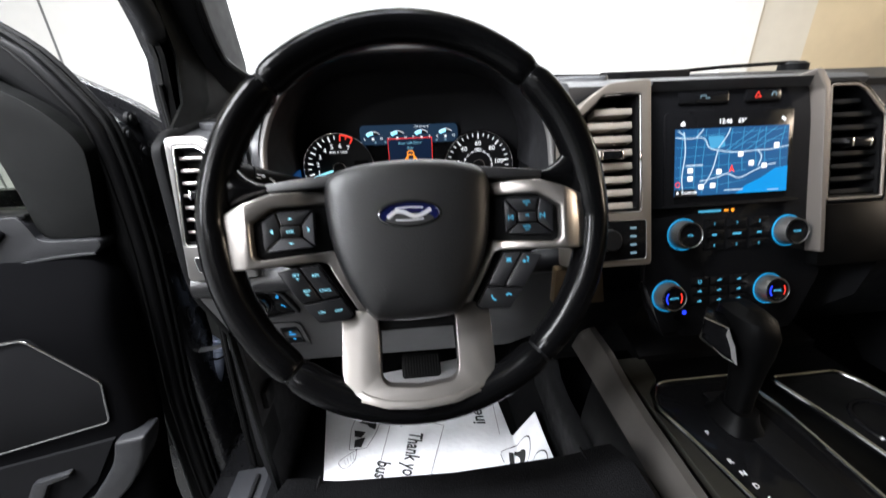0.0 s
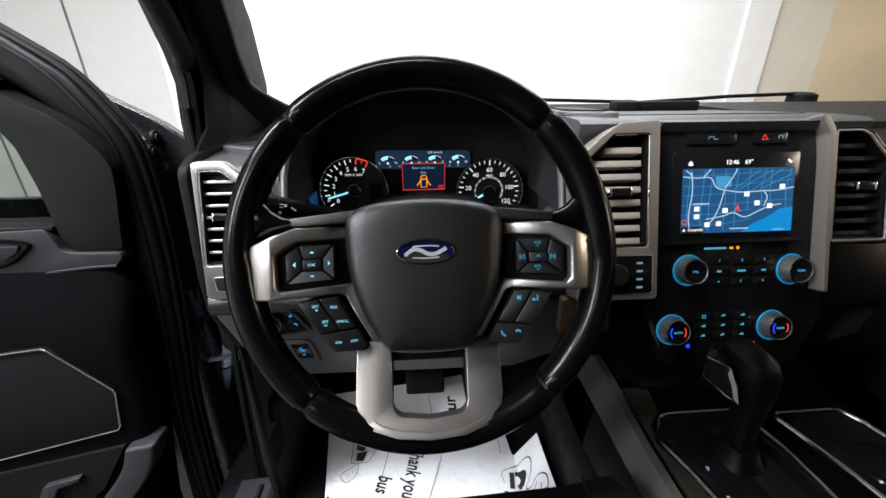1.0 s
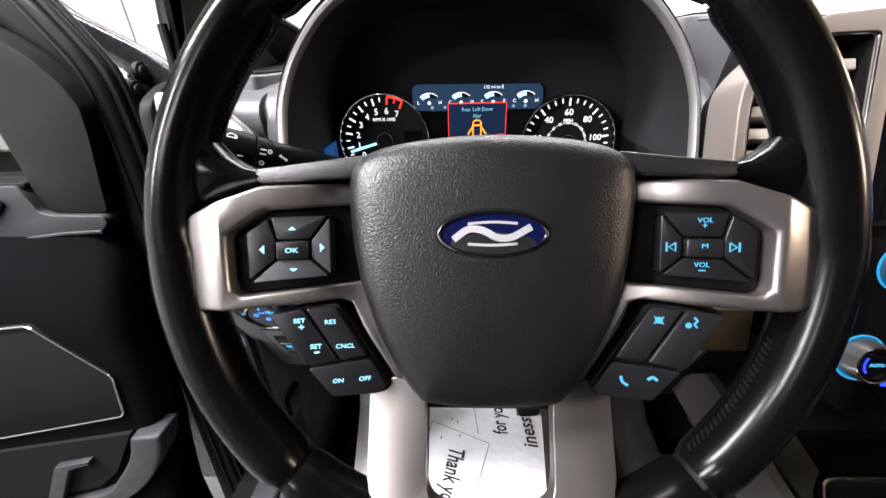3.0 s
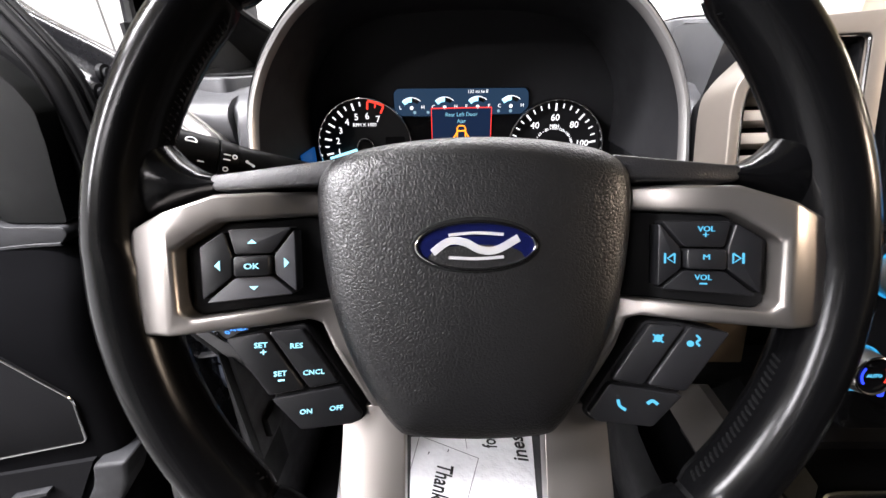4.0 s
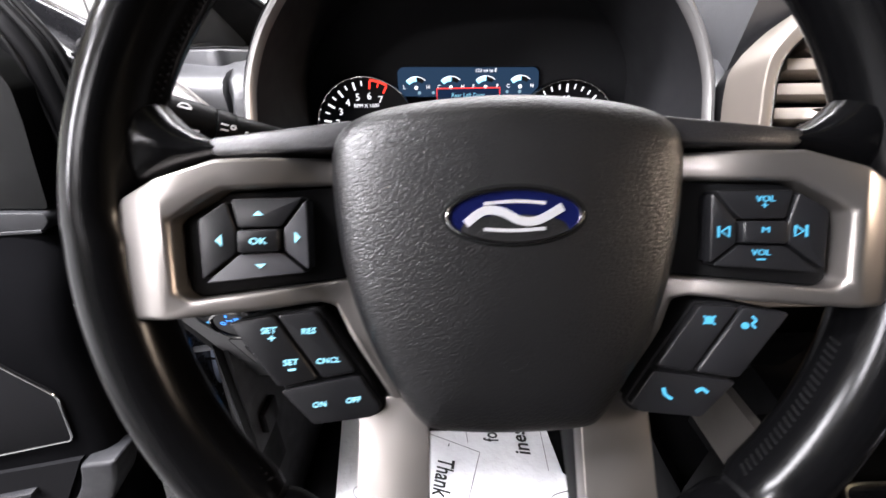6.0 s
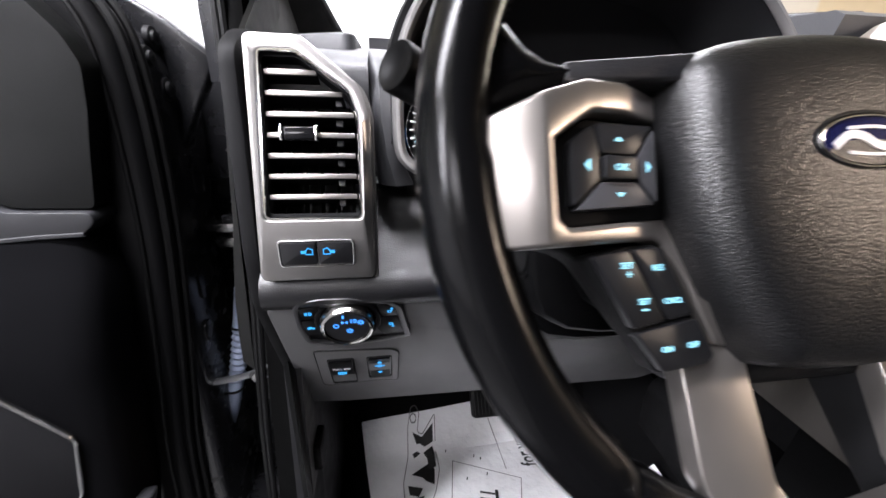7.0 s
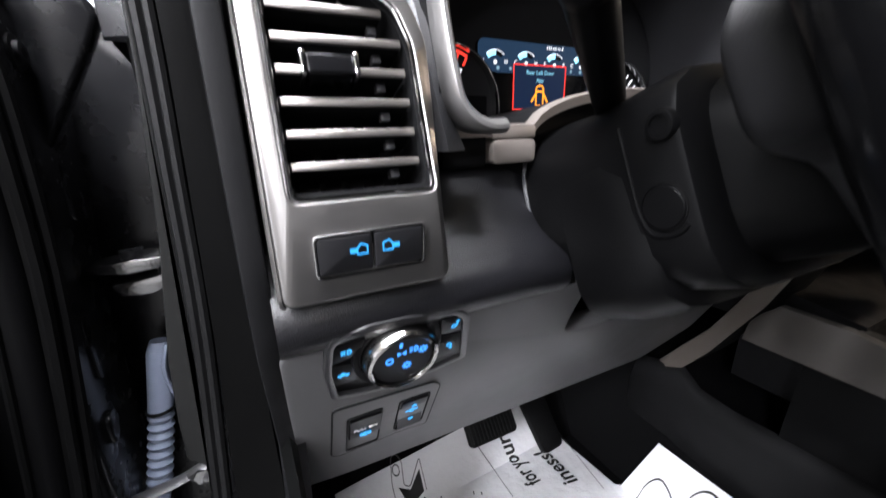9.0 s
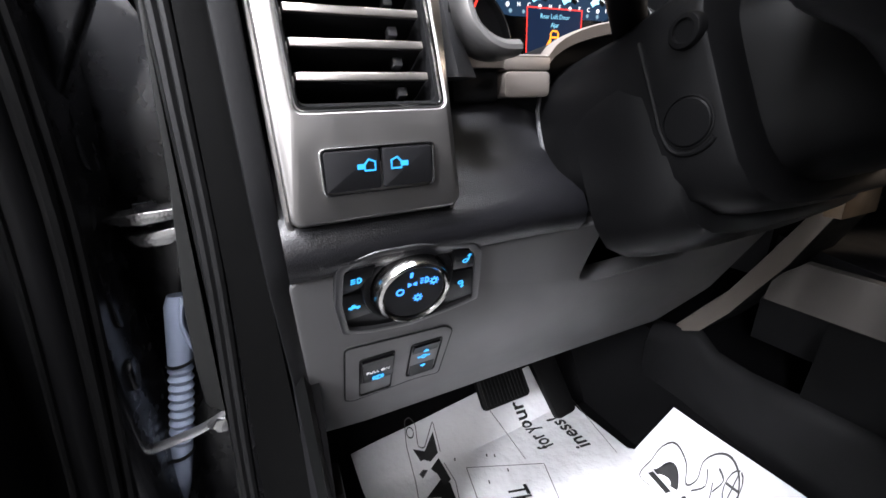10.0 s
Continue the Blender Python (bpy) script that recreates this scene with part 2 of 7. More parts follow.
def tube(pts, r, seg=8, closed=False, flat=1.0):
    """A rod along a path; flat squeezes it along the second normal."""
    pts = [Vector(p) for p in pts]
    n = len(pts)
    rings = []
    for i, p in enumerate(pts):
        a = pts[(i - 1) % n] if closed or i else p
        b = pts[(i + 1) % n] if closed or i < n - 1 else p
        t = (b - a).normalized()
        s = t.cross(Vector((0, 0, 1)) if abs(t.z) < 0.9 else Vector((0, 1, 0))).normalized()
        k = s.cross(t)
        rr = r[i] if isinstance(r, (list, tuple)) else r
        rings.append([p + s * rr * math.cos(2 * math.pi * j / seg) + k * rr * flat * math.sin(2 * math.pi * j / seg) for j in range(seg)])
    return loft(rings + rings[:1], cap=False) if closed else loft(rings)


def lathe(profile, seg=32, cap=True):
    """Radius and height pairs turned about z."""
    return loft([[(max(r, 1e-5) * math.cos(2 * math.pi * j / seg), max(r, 1e-5) * math.sin(2 * math.pi * j / seg), h) for j in range(seg)] for r, h in profile], cap)


def disc(x, y, r, d0, d1, seg=24, bevel=0.0):
    return prism([(x + r * math.cos(2 * math.pi * j / seg), y + r * math.sin(2 * math.pi * j / seg)) for j in range(seg)], d0, d1, bevel)


def rrect(x0, x1, y0, y1, r, n=4):
    out = []
    for cx, cy, a in ((x1 - r, y0 + r, -90), (x1 - r, y1 - r, 0), (x0 + r, y1 - r, 90), (x0 + r, y0 + r, 180)):
        out += [(cx + r * math.cos(radians(a + 90 * i / n)), cy + r * math.sin(radians(a + 90 * i / n))) for i in range(n + 1)]
    return out


def rounded(pts, r, n=4):
    """A polygon with its corners rounded."""
    out = []
    m = len(pts)
    for i in range(m):
        p, a, b = Vector(pts[i]), Vector(pts[i - 1]), Vector(pts[(i + 1) % m])
        ra = min(r, (a - p).length * 0.45, (b - p).length * 0.45)
        s, e = p + (a - p).normalized() * ra, p + (b - p).normalized() * ra
        out += [tuple((1 - t) ** 2 * s + 2 * t * (1 - t) * p + t * t * e) for t in (k / n for k in range(n + 1))]
    return out


def smoothline(pts, per=6, closed=False):
    """Points along a Catmull-Rom curve."""
    pts = [Vector(p) for p in pts]
    n = len(pts)
    out = []
    for i in range(n if closed else n - 1):
        p = [pts[(i + k) % n] if closed else pts[min(max(i + k, 0), n - 1)] for k in (-1, 0, 1, 2)]
        for s in range(per):
            t = s / per
            out.append(tuple(0.5 * (2 * p[1] + (p[2] - p[0]) * t + (2 * p[0] - 5 * p[1] + 4 * p[2] - p[3]) * t * t + (3 * p[1] - p[0] - 3 * p[2] + p[3]) * t ** 3)))
    return out if closed else out + [tuple(pts[-1])]


def mirror(pts):
    return [(-x, y) for x, y in pts][::-1]


def scaled(pts, s, c=None):
    c = c or (sum(p[0] for p in pts) / len(pts), sum(p[1] for p in pts) / len(pts))
    return [(c[0] + (x - c[0]) * s, c[1] + (y - c[1]) * s) for x, y in pts]


def join(*bms):
    out = bmesh.new()
    for b in bms:
        me = bpy.data.meshes.new("tmp")
        b.to_mesh(me)
        b.free()
        out.from_mesh(me)
        bpy.data.meshes.remove(me)
    return out


def moved(bm, m):
    bm.transform(m)
    return bm


def words(text, size, x, y, z, deep=0.0003, turn=0.0, shear=0.0, wide=1.0, bold=0.0):
    """Letters centred at x, y on the plane z."""
    c = bpy.data.curves.new("letters", "FONT")
    c.body, c.size, c.extrude, c.align_x, c.align_y, c.shear = text, size, deep, "CENTER", "CENTER", shear
    c.resolution_u, c.offset = 2, bold
    ob = bpy.data.objects.new("letters", c)
    scene.collection.objects.link(ob)
    dg = bpy.context.evaluated_depsgraph_get()
    me = bpy.data.meshes.new_from_object(ob.evaluated_get(dg))
    bm = bmesh.new()
    bm.from_mesh(me)
    bpy.data.objects.remove(ob)
    bpy.data.curves.remove(c)
    bpy.data.meshes.remove(me)
    bm.transform(Matrix.Translation((x, y, z)) @ Matrix.Rotation(radians(turn), 4, "Z") @ Matrix.Diagonal((wide, 1, 1, 1)))
    return bm


def strip(pts, width, z0, z1, closed=False):
    """A flat ribbon along points of a plane."""
    pts = [Vector(p) for p in pts]
    n = len(pts)
    le, ri = [], []
    for i, p in enumerate(pts):
        a = pts[i - 1] if closed or i else p
        b = pts[(i + 1) % n] if closed or i < n - 1 else p
        t = (b - a).normalized()
        k = Vector((-t.y, t.x)) * width / 2
        le.append(tuple(p + k))
        ri.append(tuple(p - k))
    return hoop(le, ri, z0, z1) if closed else prism(le + ri[::-1], z0, z1)


def arc(cx, cy, r, a0, a1, n=16):
    return [(cx + r * math.cos(radians(a0 + (a1 - a0) * i / n)), cy + r * math.sin(radians(a0 + (a1 - a0) * i / n))) for i in range(n + 1)]


# ---------- the room ----------
def room():
    def slab(name, b, m, label):
        single(name, b, m, label, name.split("_")[0], kind="structure", smooth=0)

    slab("floor", box(-4.6, 11.0, -5.2, 8.2, -0.95, -0.80), FLOORM, "grey sealed concrete showroom floor")
    slab("wall_north", box(-1.95, 2.72, 3.1, 3.25, -0.80, 2.6), WALL, "plain white painted photo wall before the truck")
    slab("wall_northwest", box(-4.6, -1.95, 3.1, 3.25, -0.80, 2.6), OFFWHITE, "off-white panelled wall beside the photo wall")
    slab("wall_pilaster", box(2.72, 2.98, 3.06, 3.25, -0.80, 2.6), WALL, "white painted pilaster at the end of the photo wall")
    slab("wall_return", box(2.98, 3.50, 3.1, 3.25, -0.80, 2.6), BEIGE, "pale beige painted wall beside the pilaster")
    slab("wall_northeast", box(3.50, 5.2, 3.1, 3.25, -0.80, 1.78), CREAM, "cream painted partition past the white wall")
    slab("wall_west", box(-4.6, -4.45, -5.2, 3.1, -0.80, 2.6), WALL, "plain white painted side wall")
    slab("wall_east", box(5.05, 5.2, -5.2, 3.1, -0.80, 1.50), CREAM, "cream painted low side partition")
    # unseen wall, its grey picked to cut the fill light from behind
    slab("wall_south", box(-4.45, 10.85, -5.2, -5.05, -0.80, 2.6), GREYWALL, "unseen rear wall, grey to hold down light from behind")
    slab("wall_hall_east", box(10.85, 11.0, -5.2, 8.2, -0.80, 2.6), CREAM, "cream painted wall at the far end of the hall")
    slab("wall_hall_north", box(2.98, 10.85, 8.05, 8.2, -0.80, 2.6), CREAM, "cream painted far wall of the hall")
    slab("wall_hall_west", box(2.98, 3.13, 3.25, 8.05, -0.80, 2.6), CREAM, "cream painted wall behind the photo wall")
    slab("ceiling", box(-4.6, 11.0, -5.2, 8.2, 2.6, 2.7), OLIVE, "pale olive cream painted ceiling")
    slab("trim", box(5.04, 5.21, -5.2, 3.1, 1.50, 1.56), BEIGE, "beige capping on the low partition")
    slab("trim", box(3.50, 5.21, 3.09, 3.26, 1.78, 1.86), BEIGE, "beige capping on the partition")
    slab("trim", box(1.0, 1.012, 3.095, 3.1005, 1.672, 2.6), GREYRUB, "thin joint between wall panels")
    slab("trim", box(-4.4, 2.72, 3.095, 3.1005, 1.665, 1.672), GREYRUB, "thin level joint between wall panels")
    for x in (-3.35, -2.54):
        slab("trim", box(x - 0.008, x + 0.008, 3.096, 3.1005, -0.8, 2.6), GREYRUB, "thin dark joint between wall panels")
    # fixtures outside the hall are unseen, added where the lamps hang
    for (x, y), along in (((-1.15, -0.30), 1), ((-2.6, -1.45), 1), ((0.4, 2.0), 0), ((5.4, -1.3), 1), ((-1.2, -2.8), 0), ((7.7, 3.2), 1), ((7.7, 1.4), 1), ((9.0, 2.6), 1)):
        lamp = thing("tube_fixture", (x, y, 2.6), "white ceiling fixture with two lit fluorescent tubes", "ceiling light", "ceiling tube fixtures")
        a, b = (0.12, 0.75) if along else (0.75, 0.12)
        part("housing", box(-a, a, -b, b, -0.05, 0.0, 0.01), WALL, lamp)
        for s in (-0.06, 0.06):
            p = [(s, -0.7, -0.075), (s, 0.7, -0.075)] if along else [(-0.7, s, -0.075), (0.7, s, -0.075)]
            part("tube", tube(p, 0.014, 10), TUBE, lamp, "lit fluorescent tube")


room()


# ---------- steering wheel ----------
TILT_W = radians(23)
WHEEL = axes((0, 0, 0.70), (1, 0, 0), (0, math.sin(TILT_W), math.cos(TILT_W))) @ Matrix.Translation((0, 0, -0.0047))


def rim_piece(a0, a1, fat=0.0, n=40):
    """A length of rim from angle a0 to a1, pinched at both ends where the covers meet."""
    rings = []
    for i in range(n + 1):
        s = i / n
        a = radians(a0 + (a1 - a0) * s)
        edge = min(1.0, min(s, 1 - s) * n / 1.3)
        k = 0.86 + 0.14 * min(1.0, edge) ** 0.5
        grip = math.exp(-((math.degrees(a) % 180 - 12) / 26) ** 2) if fat else 0.0
        ra, rb = (0.0142 + fat * grip) * k, 0.0178 * k
        rc = 0.1837 - 0.0142 - fat * grip
        d = Vector((math.cos(a), math.sin(a), 0))
        ring = []
        for j in range(20):
            f = 2 * math.pi * j / 20
            c, z = math.cos(f), math.sin(f)
            p = d * (rc + ra * c)
            ring.append(Vector((p.x, p.y * 1.015 + 0.006, -0.0015 + rb * z)))
        rings.append(ring)
    return loft(rings)


LACEBLK = mat("dull_black_thread", (0.0040, 0.0040, 0.0043), 0.6, 0, 0, 900, 0.2, spec=0.10)
SILVERMARK = mat("bright_silver_print", (0.52, 0.52, 0.54), 0.35, 0.5, 0, 1500, 0.0, vary=0.05)


def steering_wheel():
    t = thing("steering_wheel", WHEEL, "black leather steering wheel with satin silver spokes and blue oval badge", "steering wheel")
    for a0, a1, fat, lab in ((46.6, 133.4, 0.0, "smooth black leather upper rim"), (134.4, 229.0, 0.0014, "worn black leather hand grip"), (-49.0, 45.6, 0.0014, "worn black leather hand grip"), (230.0, 310.0, 0.0, "smooth black leather lower rim")):
        part("rim_cover", rim_piece(a0, a1, fat), RIMLEATHER, t, lab)
    part("rim_core", loft([[Vector((math.cos(a) * (0.1700 + 0.0115 * math.cos(f)), 0.006 + 1.015 * math.sin(a) * (0.1700 + 0.0115 * math.cos(f)), -0.0015 + 0.0145 * math.sin(f))) for f in [2 * math.pi * j / 10 for j in range(10)]] for a in [2 * math.pi * i / 64 for i in range(65)]], cap=False), BLACK, t)
    # lacing along the inner edge of the hand grips
    for a0, a1 in ((137, 160), (200, 227), (-47, -20), (20, 43)):
        n = int(abs(a1 - a0) / 1.15)
        lac = []
        for i in range(n):
            a = radians(a0 + (a1 - a0) * (i + 0.5) / n)
            d = Vector((math.cos(a), math.sin(a), 0))
            s = Vector((-math.sin(a), math.cos(a), 0))
            p = d * 0.1560 + Vector((0, 0.006 + 0.015 * 0.156 * math.sin(a), -0.0015))
            lac.append(tube([p - s * 0.0012 + Vector((0, 0, 0.0025)), p + d * -0.0008, p + s * 0.0012 + Vector((0, 0, -0.0025))], 0.0008, 5))
        tagged(part("lacing", join(*lac), LACEBLK, t), "black cross stitching on the inner edge", kind="stuff")

    # airbag cover, a shallow padded shield
    half = [(0, 0.0565), (0.030, 0.0548), (0.054, 0.0505), (0.066, 0.044), (0.0705, 0.034), (0.0700, 0.010), (0.0665, -0.016), (0.0585, -0.043), (0.047, -0.066), (0.0385, -0.0785), (0.030, -0.0828), (0, -0.0845)]
    full = half + [(-x, y) for x, y in half[-2:0:-1]]
    out = smoothline(full, 4, True)
    rings = []
    for s, h in ((1.06, -0.034), (1.085, -0.014), (1.075, -0.0085), (1.055, -0.0025), (1.027, 0.0030), (0.99, 0.0072), (0.945, 0.0100), (0.89, 0.0120), (0.82, 0.0133), (0.72, 0.0143), (0.60, 0.0150), (0.45, 0.0155), (0.30, 0.0157), (0.15, 0.0158), (0.02, 0.0158)):
        k = s if s < 1 else 1 + (s - 1) * 0.6
        rings.append([(x * s, -0.012 + (y + 0.012) * k, h) for x, y in out])
    bag = loft(rings)
    cover = part("airbag_cover", bag, AIRBAG, t, "grained dark grey airbag cover")
    part("embossed_lettering", words("AIRBAG", 0.0072, 0, -0.040, 0.0152, 0.0003, wide=1.25), AIRBAG, cover)
    part("embossed_mark", strip(arc(0, -0.048, 0.006, 200, 340, 8), 0.001, 0.0146, 0.0153), AIRBAG, cover)

    # badge: oval plate with a plain sweeping mark in place of the maker's name
    def oval(a, b, n=48):
        return [(a * math.cos(2 * math.pi * i / n), 0.008 + b * math.sin(2 * math.pi * i / n)) for i in range(n)]

    badge = part("badge", hoop(oval(0.0268, 0.0112), oval(0.0252, 0.0097), 0.010, 0.0166, 0.0005), CHROME, t, "silver rimmed blue oval badge")
    part("enamel", prism(oval(0.0254, 0.0099), 0.010, 0.0157), BADGE, badge, "deep blue enamel")
    part("badge_lip", hoop(oval(0.0282, 0.0125), oval(0.0266, 0.0110), 0.010, 0.0158, 0.0004), BLACK, badge)
    z0, z1 = 0.0157, 0.0161
    marks = [strip(smoothline([(-0.0190, 0.0052), (-0.0120, 0.0100), (-0.0050, 0.0096), (0.0020, 0.0062), (0.0090, 0.0062), (0.0185, 0.0112)], 6), 0.0034, z0, z1),
             strip(smoothline([(-0.0120, 0.0128), (0.0, 0.0136), (0.0120, 0.0128)], 6), 0.0013, z0, z1),
             strip(smoothline([(-0.0120, 0.0030), (0.0, 0.0024), (0.0120, 0.0030)], 6), 0.0013, z0, z1)]
    part("silver_mark", join(*marks), SILVERMARK, badge, "plain silver wave between two bars")

    # spokes and switches, mirrored left and right
    arm = [(-0.064, 0.0362), (-0.119, 0.0328), (-0.1572, 0.0178), (-0.1602, 0.0120), (-0.1578, -0.0270), (-0.1525, -0.0318), (-0.1100, -0.0300), (-0.0830, -0.0290), (-0.0770, -0.0310), (-0.0660, -0.0520), (-0.0530, -0.0760), (-0.0330, -0.0800), (-0.0570, -0.0440), (-0.0650, -0.0190), (-0.0680, -0.0190), (-0.1300, -0.0240), (-0.1340, -0.0205), (-0.1348, 0.0080), (-0.1170, 0.0202), (-0.066, 0.0238)]
    def spoke(f):
        """The arm, highest at a ridge near its outer end; it falls to the rim and dives under the cover."""
        bm = prism(f(arm), -0.012, 0.0150, 0.0022, 3)
        for x in (0.146, 0.1395, 0.1375, 0.128, 0.115, 0.100, 0.085, 0.070, 0.055):
            for sg in (-1, 1):
                bmesh.ops.bisect_plane(bm, geom=bm.verts[:] + bm.edges[:] + bm.faces[:], plane_co=(sg * x, 0, 0), plane_no=(1, 0, 0))
        for v in bm.verts:
            x = abs(v.co.x)
            v.co.z -= max(0.0, x - 0.1385) * 0.34 + max(0.0, 0.1385 - x) * 0.28
            v.co.z -= max(0.0, 0.100 - x) * 0.35 * min(1.0, max(0.0, (v.co.y + 0.045) / 0.020))
        return bm

    def tucked(bm):
        """Keep a flare inside the rim where it meets it."""
        for v in bm.verts:
            far = math.hypot(v.co.x, (v.co.y - 0.006) / 1.015)
            if far > 0.166:
                v.co.x *= 0.166 / far
                v.co.y = 0.006 + (v.co.y - 0.006) * 0.166 / far
        return bm

    def tilted(bm, x0):
        """Lean a switch so that its hub side lies deeper."""
        for v in bm.verts:
            v.co.z -= (x0 - abs(v.co.x)) * 0.20 + max(0.0, 0.080 - abs(v.co.x)) * 0.5 * (v.co.y > -0.030)
        return bm

    pod = [(-0.064, 0.0236), (-0.1165, 0.0200), (-0.1342, 0.0082), (-0.1334, -0.0205), (-0.1300, -0.0238), (-0.064, -0.0188)]
    btn_up = [(-0.1180, 0.0180), (-0.0860, 0.0188), (-0.0968, 0.0052), (-0.1152, 0.0050)]
    btn_dn = [(-0.1300, -0.0188), (-0.1155, -0.0064), (-0.0968, -0.0060), (-0.0862, -0.0158)]
    btn_le = [(-0.1312, 0.0094), (-0.1195, 0.0174), (-0.1160, 0.0046), (-0.1160, -0.0058), (-0.1308, -0.0178)]
    btn_ri = [(-0.0852, 0.0182), (-0.0852, -0.0152), (-0.0960, -0.0054), (-0.0960, 0.0046)]
    ok = [(-0.1152, 0.0046), (-0.0970, 0.0048), (-0.0970, -0.0056), (-0.1154, -0.0060)]
    cr = [[(-0.1182, -0.0344), (-0.1010, -0.0322), (-0.0832, -0.0622), (-0.1000, -0.0642)], [(-0.0994, -0.0322), (-0.0842, -0.0316), (-0.0672, -0.0606), (-0.0818, -0.0622)], [(-0.0996, -0.0656), (-0.0664, -0.0622), (-0.0566, -0.0790), (-0.0612, -0.0824), (-0.0864, -0.0828)]]
    def drawn_in(o, x0, k):
        return [(x0 + (x - x0) * k, 0.002 + (y - 0.002) * 0.94) for x, y in o]

    for sgn in (-1, 1):
        f = (lambda p: p) if sgn < 0 else mirror
        x0, kx = (-0.084, 0.90) if sgn < 0 else (-0.1050, 0.92)
        side = part("spoke_trim", spoke(f), SATIN, t, "satin silver spoke trim")
        base = part("switch_pod", tilted(prism(f(pod), -0.014, -0.0005, 0.0015), 0.106), BLACK, t, "black switch pod let into the spoke")
        names = ("arrow_button",) * 4
        for nm, o, mt in zip(names, (btn_up, btn_dn, btn_le, btn_ri), (BUTTON, GREYBTN, BUTTON, GREYBTN) if sgn < 0 else (BUTTON,) * 4):
            part(nm, tilted(prism(rounded(f(scaled(drawn_in(o, x0, kx), 0.965)), 0.0012, 2), -0.004, 0.0046, 0.0012, 2), 0.106), mt, base)
        part("centre_button", tilted(prism(rounded(f(scaled(drawn_in(ok, x0, kx), 0.95)), 0.001, 2), -0.004, 0.0062, 0.0012, 2), 0.106), BUTTON, base)
        zt = 0.0047
        if sgn < 0:
            part("legend", tilted(words("OK", 0.0038, -0.1040, -0.0006, 0.0063, wide=1.2), 0.106), CYANBTN, base, "pale blue lit legend")
            for tri in ([(-0.1088, 0.0105), (-0.1036, 0.0105), (-0.1062, 0.0128)], [(-0.1088, -0.0108), (-0.1062, -0.0130), (-0.1036, -0.0108)], [(-0.1246, 0.0000), (-0.1216, 0.0030), (-0.1216, -0.0030)], [(-0.0912, 0.0035), (-0.0884, 0.0005), (-0.0912, -0.0025)]):
                part("arrow_legend", tilted(prism(scaled(drawn_in(tri, x0, kx), 0.85), zt, zt + 0.0003), 0.106), CYANBTN, base, "pale blue lit arrow")
        else:
            def skip(x, s):
                return join(strip([(x - 0.0022 * s, 0.0022), (x + 0.0008 * s, 0.0), (x - 0.0022 * s, -0.0022), (x - 0.0022 * s, 0.0022)], 0.0007, zt, zt + 0.0003), strip([(x + 0.0018 * s, 0.0024), (x + 0.0018 * s, -0.0024)], 0.0008, zt, zt + 0.0003))
            part("legend", tilted(words("M", 0.0034, 0.1058, 0.0006, 0.0063, wide=1.2), 0.106), BLUE, base, "blue lit legend")
            part("legend", tilted(words("VOL", 0.0036, 0.1064, 0.0134, zt), 0.106), BLUE, base, "blue lit legend")
            part("plus_legend", tilted(words("+", 0.0046, 0.1062, 0.0106, zt), 0.106), BLUE, base, "blue lit legend")
            part("legend", tilted(words("VOL", 0.0036, 0.1056, -0.0090, zt), 0.106), BLUE, base, "blue lit legend")
            part("minus_legend", tilted(strip([(0.1042, -0.0118), (0.1072, -0.0118)], 0.0007, zt, zt + 0.0003), 0.106), BLUE, base, "blue lit legend")
            part("skip_legend", tilted(skip(0.0915, -1), 0.106), BLUE, base, "blue lit legend")
            part("skip_legend", tilted(skip(0.1195, 1), 0.106), BLUE, base, "blue lit legend")
        pad = part("lower_switch_pad", tilted(prism(rounded(f([(-0.1190, -0.0350), (-0.0995, -0.0312), (-0.0835, -0.0306), (-0.0655, -0.0606), (-0.0555, -0.0800), (-0.0600, -0.0836), (-0.0872, -0.0838)]), 0.002, 2), -0.016, -0.003, 0.001), 0.088), BLACK, t, "black lower switch pad")
        for o in cr:
            part("pad_button", tilted(prism(rounded(f(scaled(o, 0.985)), 0.0014, 2), -0.006, 0.0006, 0.0010, 2), 0.088), BUTTON, pad)
        zc = 0.0007
        if sgn < 0:
            for txt, size, x, y in (("SET", 0.0035, -0.1024, -0.0388), ("+", 0.0052, -0.1014, -0.0424), ("SET", 0.0035, -0.0944, -0.0534), ("RES", 0.0035, -0.0866, -0.0402), ("CNCL", 0.0034, -0.0792, -0.0540), ("ON", 0.0034, -0.0834, -0.0735), ("OFF", 0.0034, -0.0692, -0.0732)):
                part("legend", tilted(words(txt, size, x, y, zc, wide=1.1), 0.088), CYANBTN, pad, "pale blue lit legend")
            part("minus_legend", tilted(strip([(-0.0954, -0.0566), (-0.0926, -0.0566)], 0.0008, zc, zc + 0.0003), 0.088), CYANBTN, pad, "pale blue lit legend")
        else:
            part("handset_legend", tilted(strip(smoothline([(0.0705, -0.0700), (0.0712, -0.0730), (0.0740, -0.0750)], 4), 0.0014, zc, zc + 0.0003), 0.088), BLUE, pad, "blue lit handset")
            part("handset_legend", tilted(strip(smoothline([(0.0834, -0.0710), (0.0857, -0.0694), (0.0880, -0.0710)], 4), 0.0015, zc, zc + 0.0003), 0.088), BLUE, pad, "blue lit handset")
            part("voice_legend", tilted(join(disc(0.1012, -0.0404, 0.0015, zc, zc + 0.0003, 10), strip(smoothline([(0.1036, -0.0362), (0.1051, -0.0380), (0.1038, -0.0396), (0.1051, -0.0414)], 4), 0.0009, zc, zc + 0.0003)), 0.088), BLUE, pad, "blue lit voice mark")
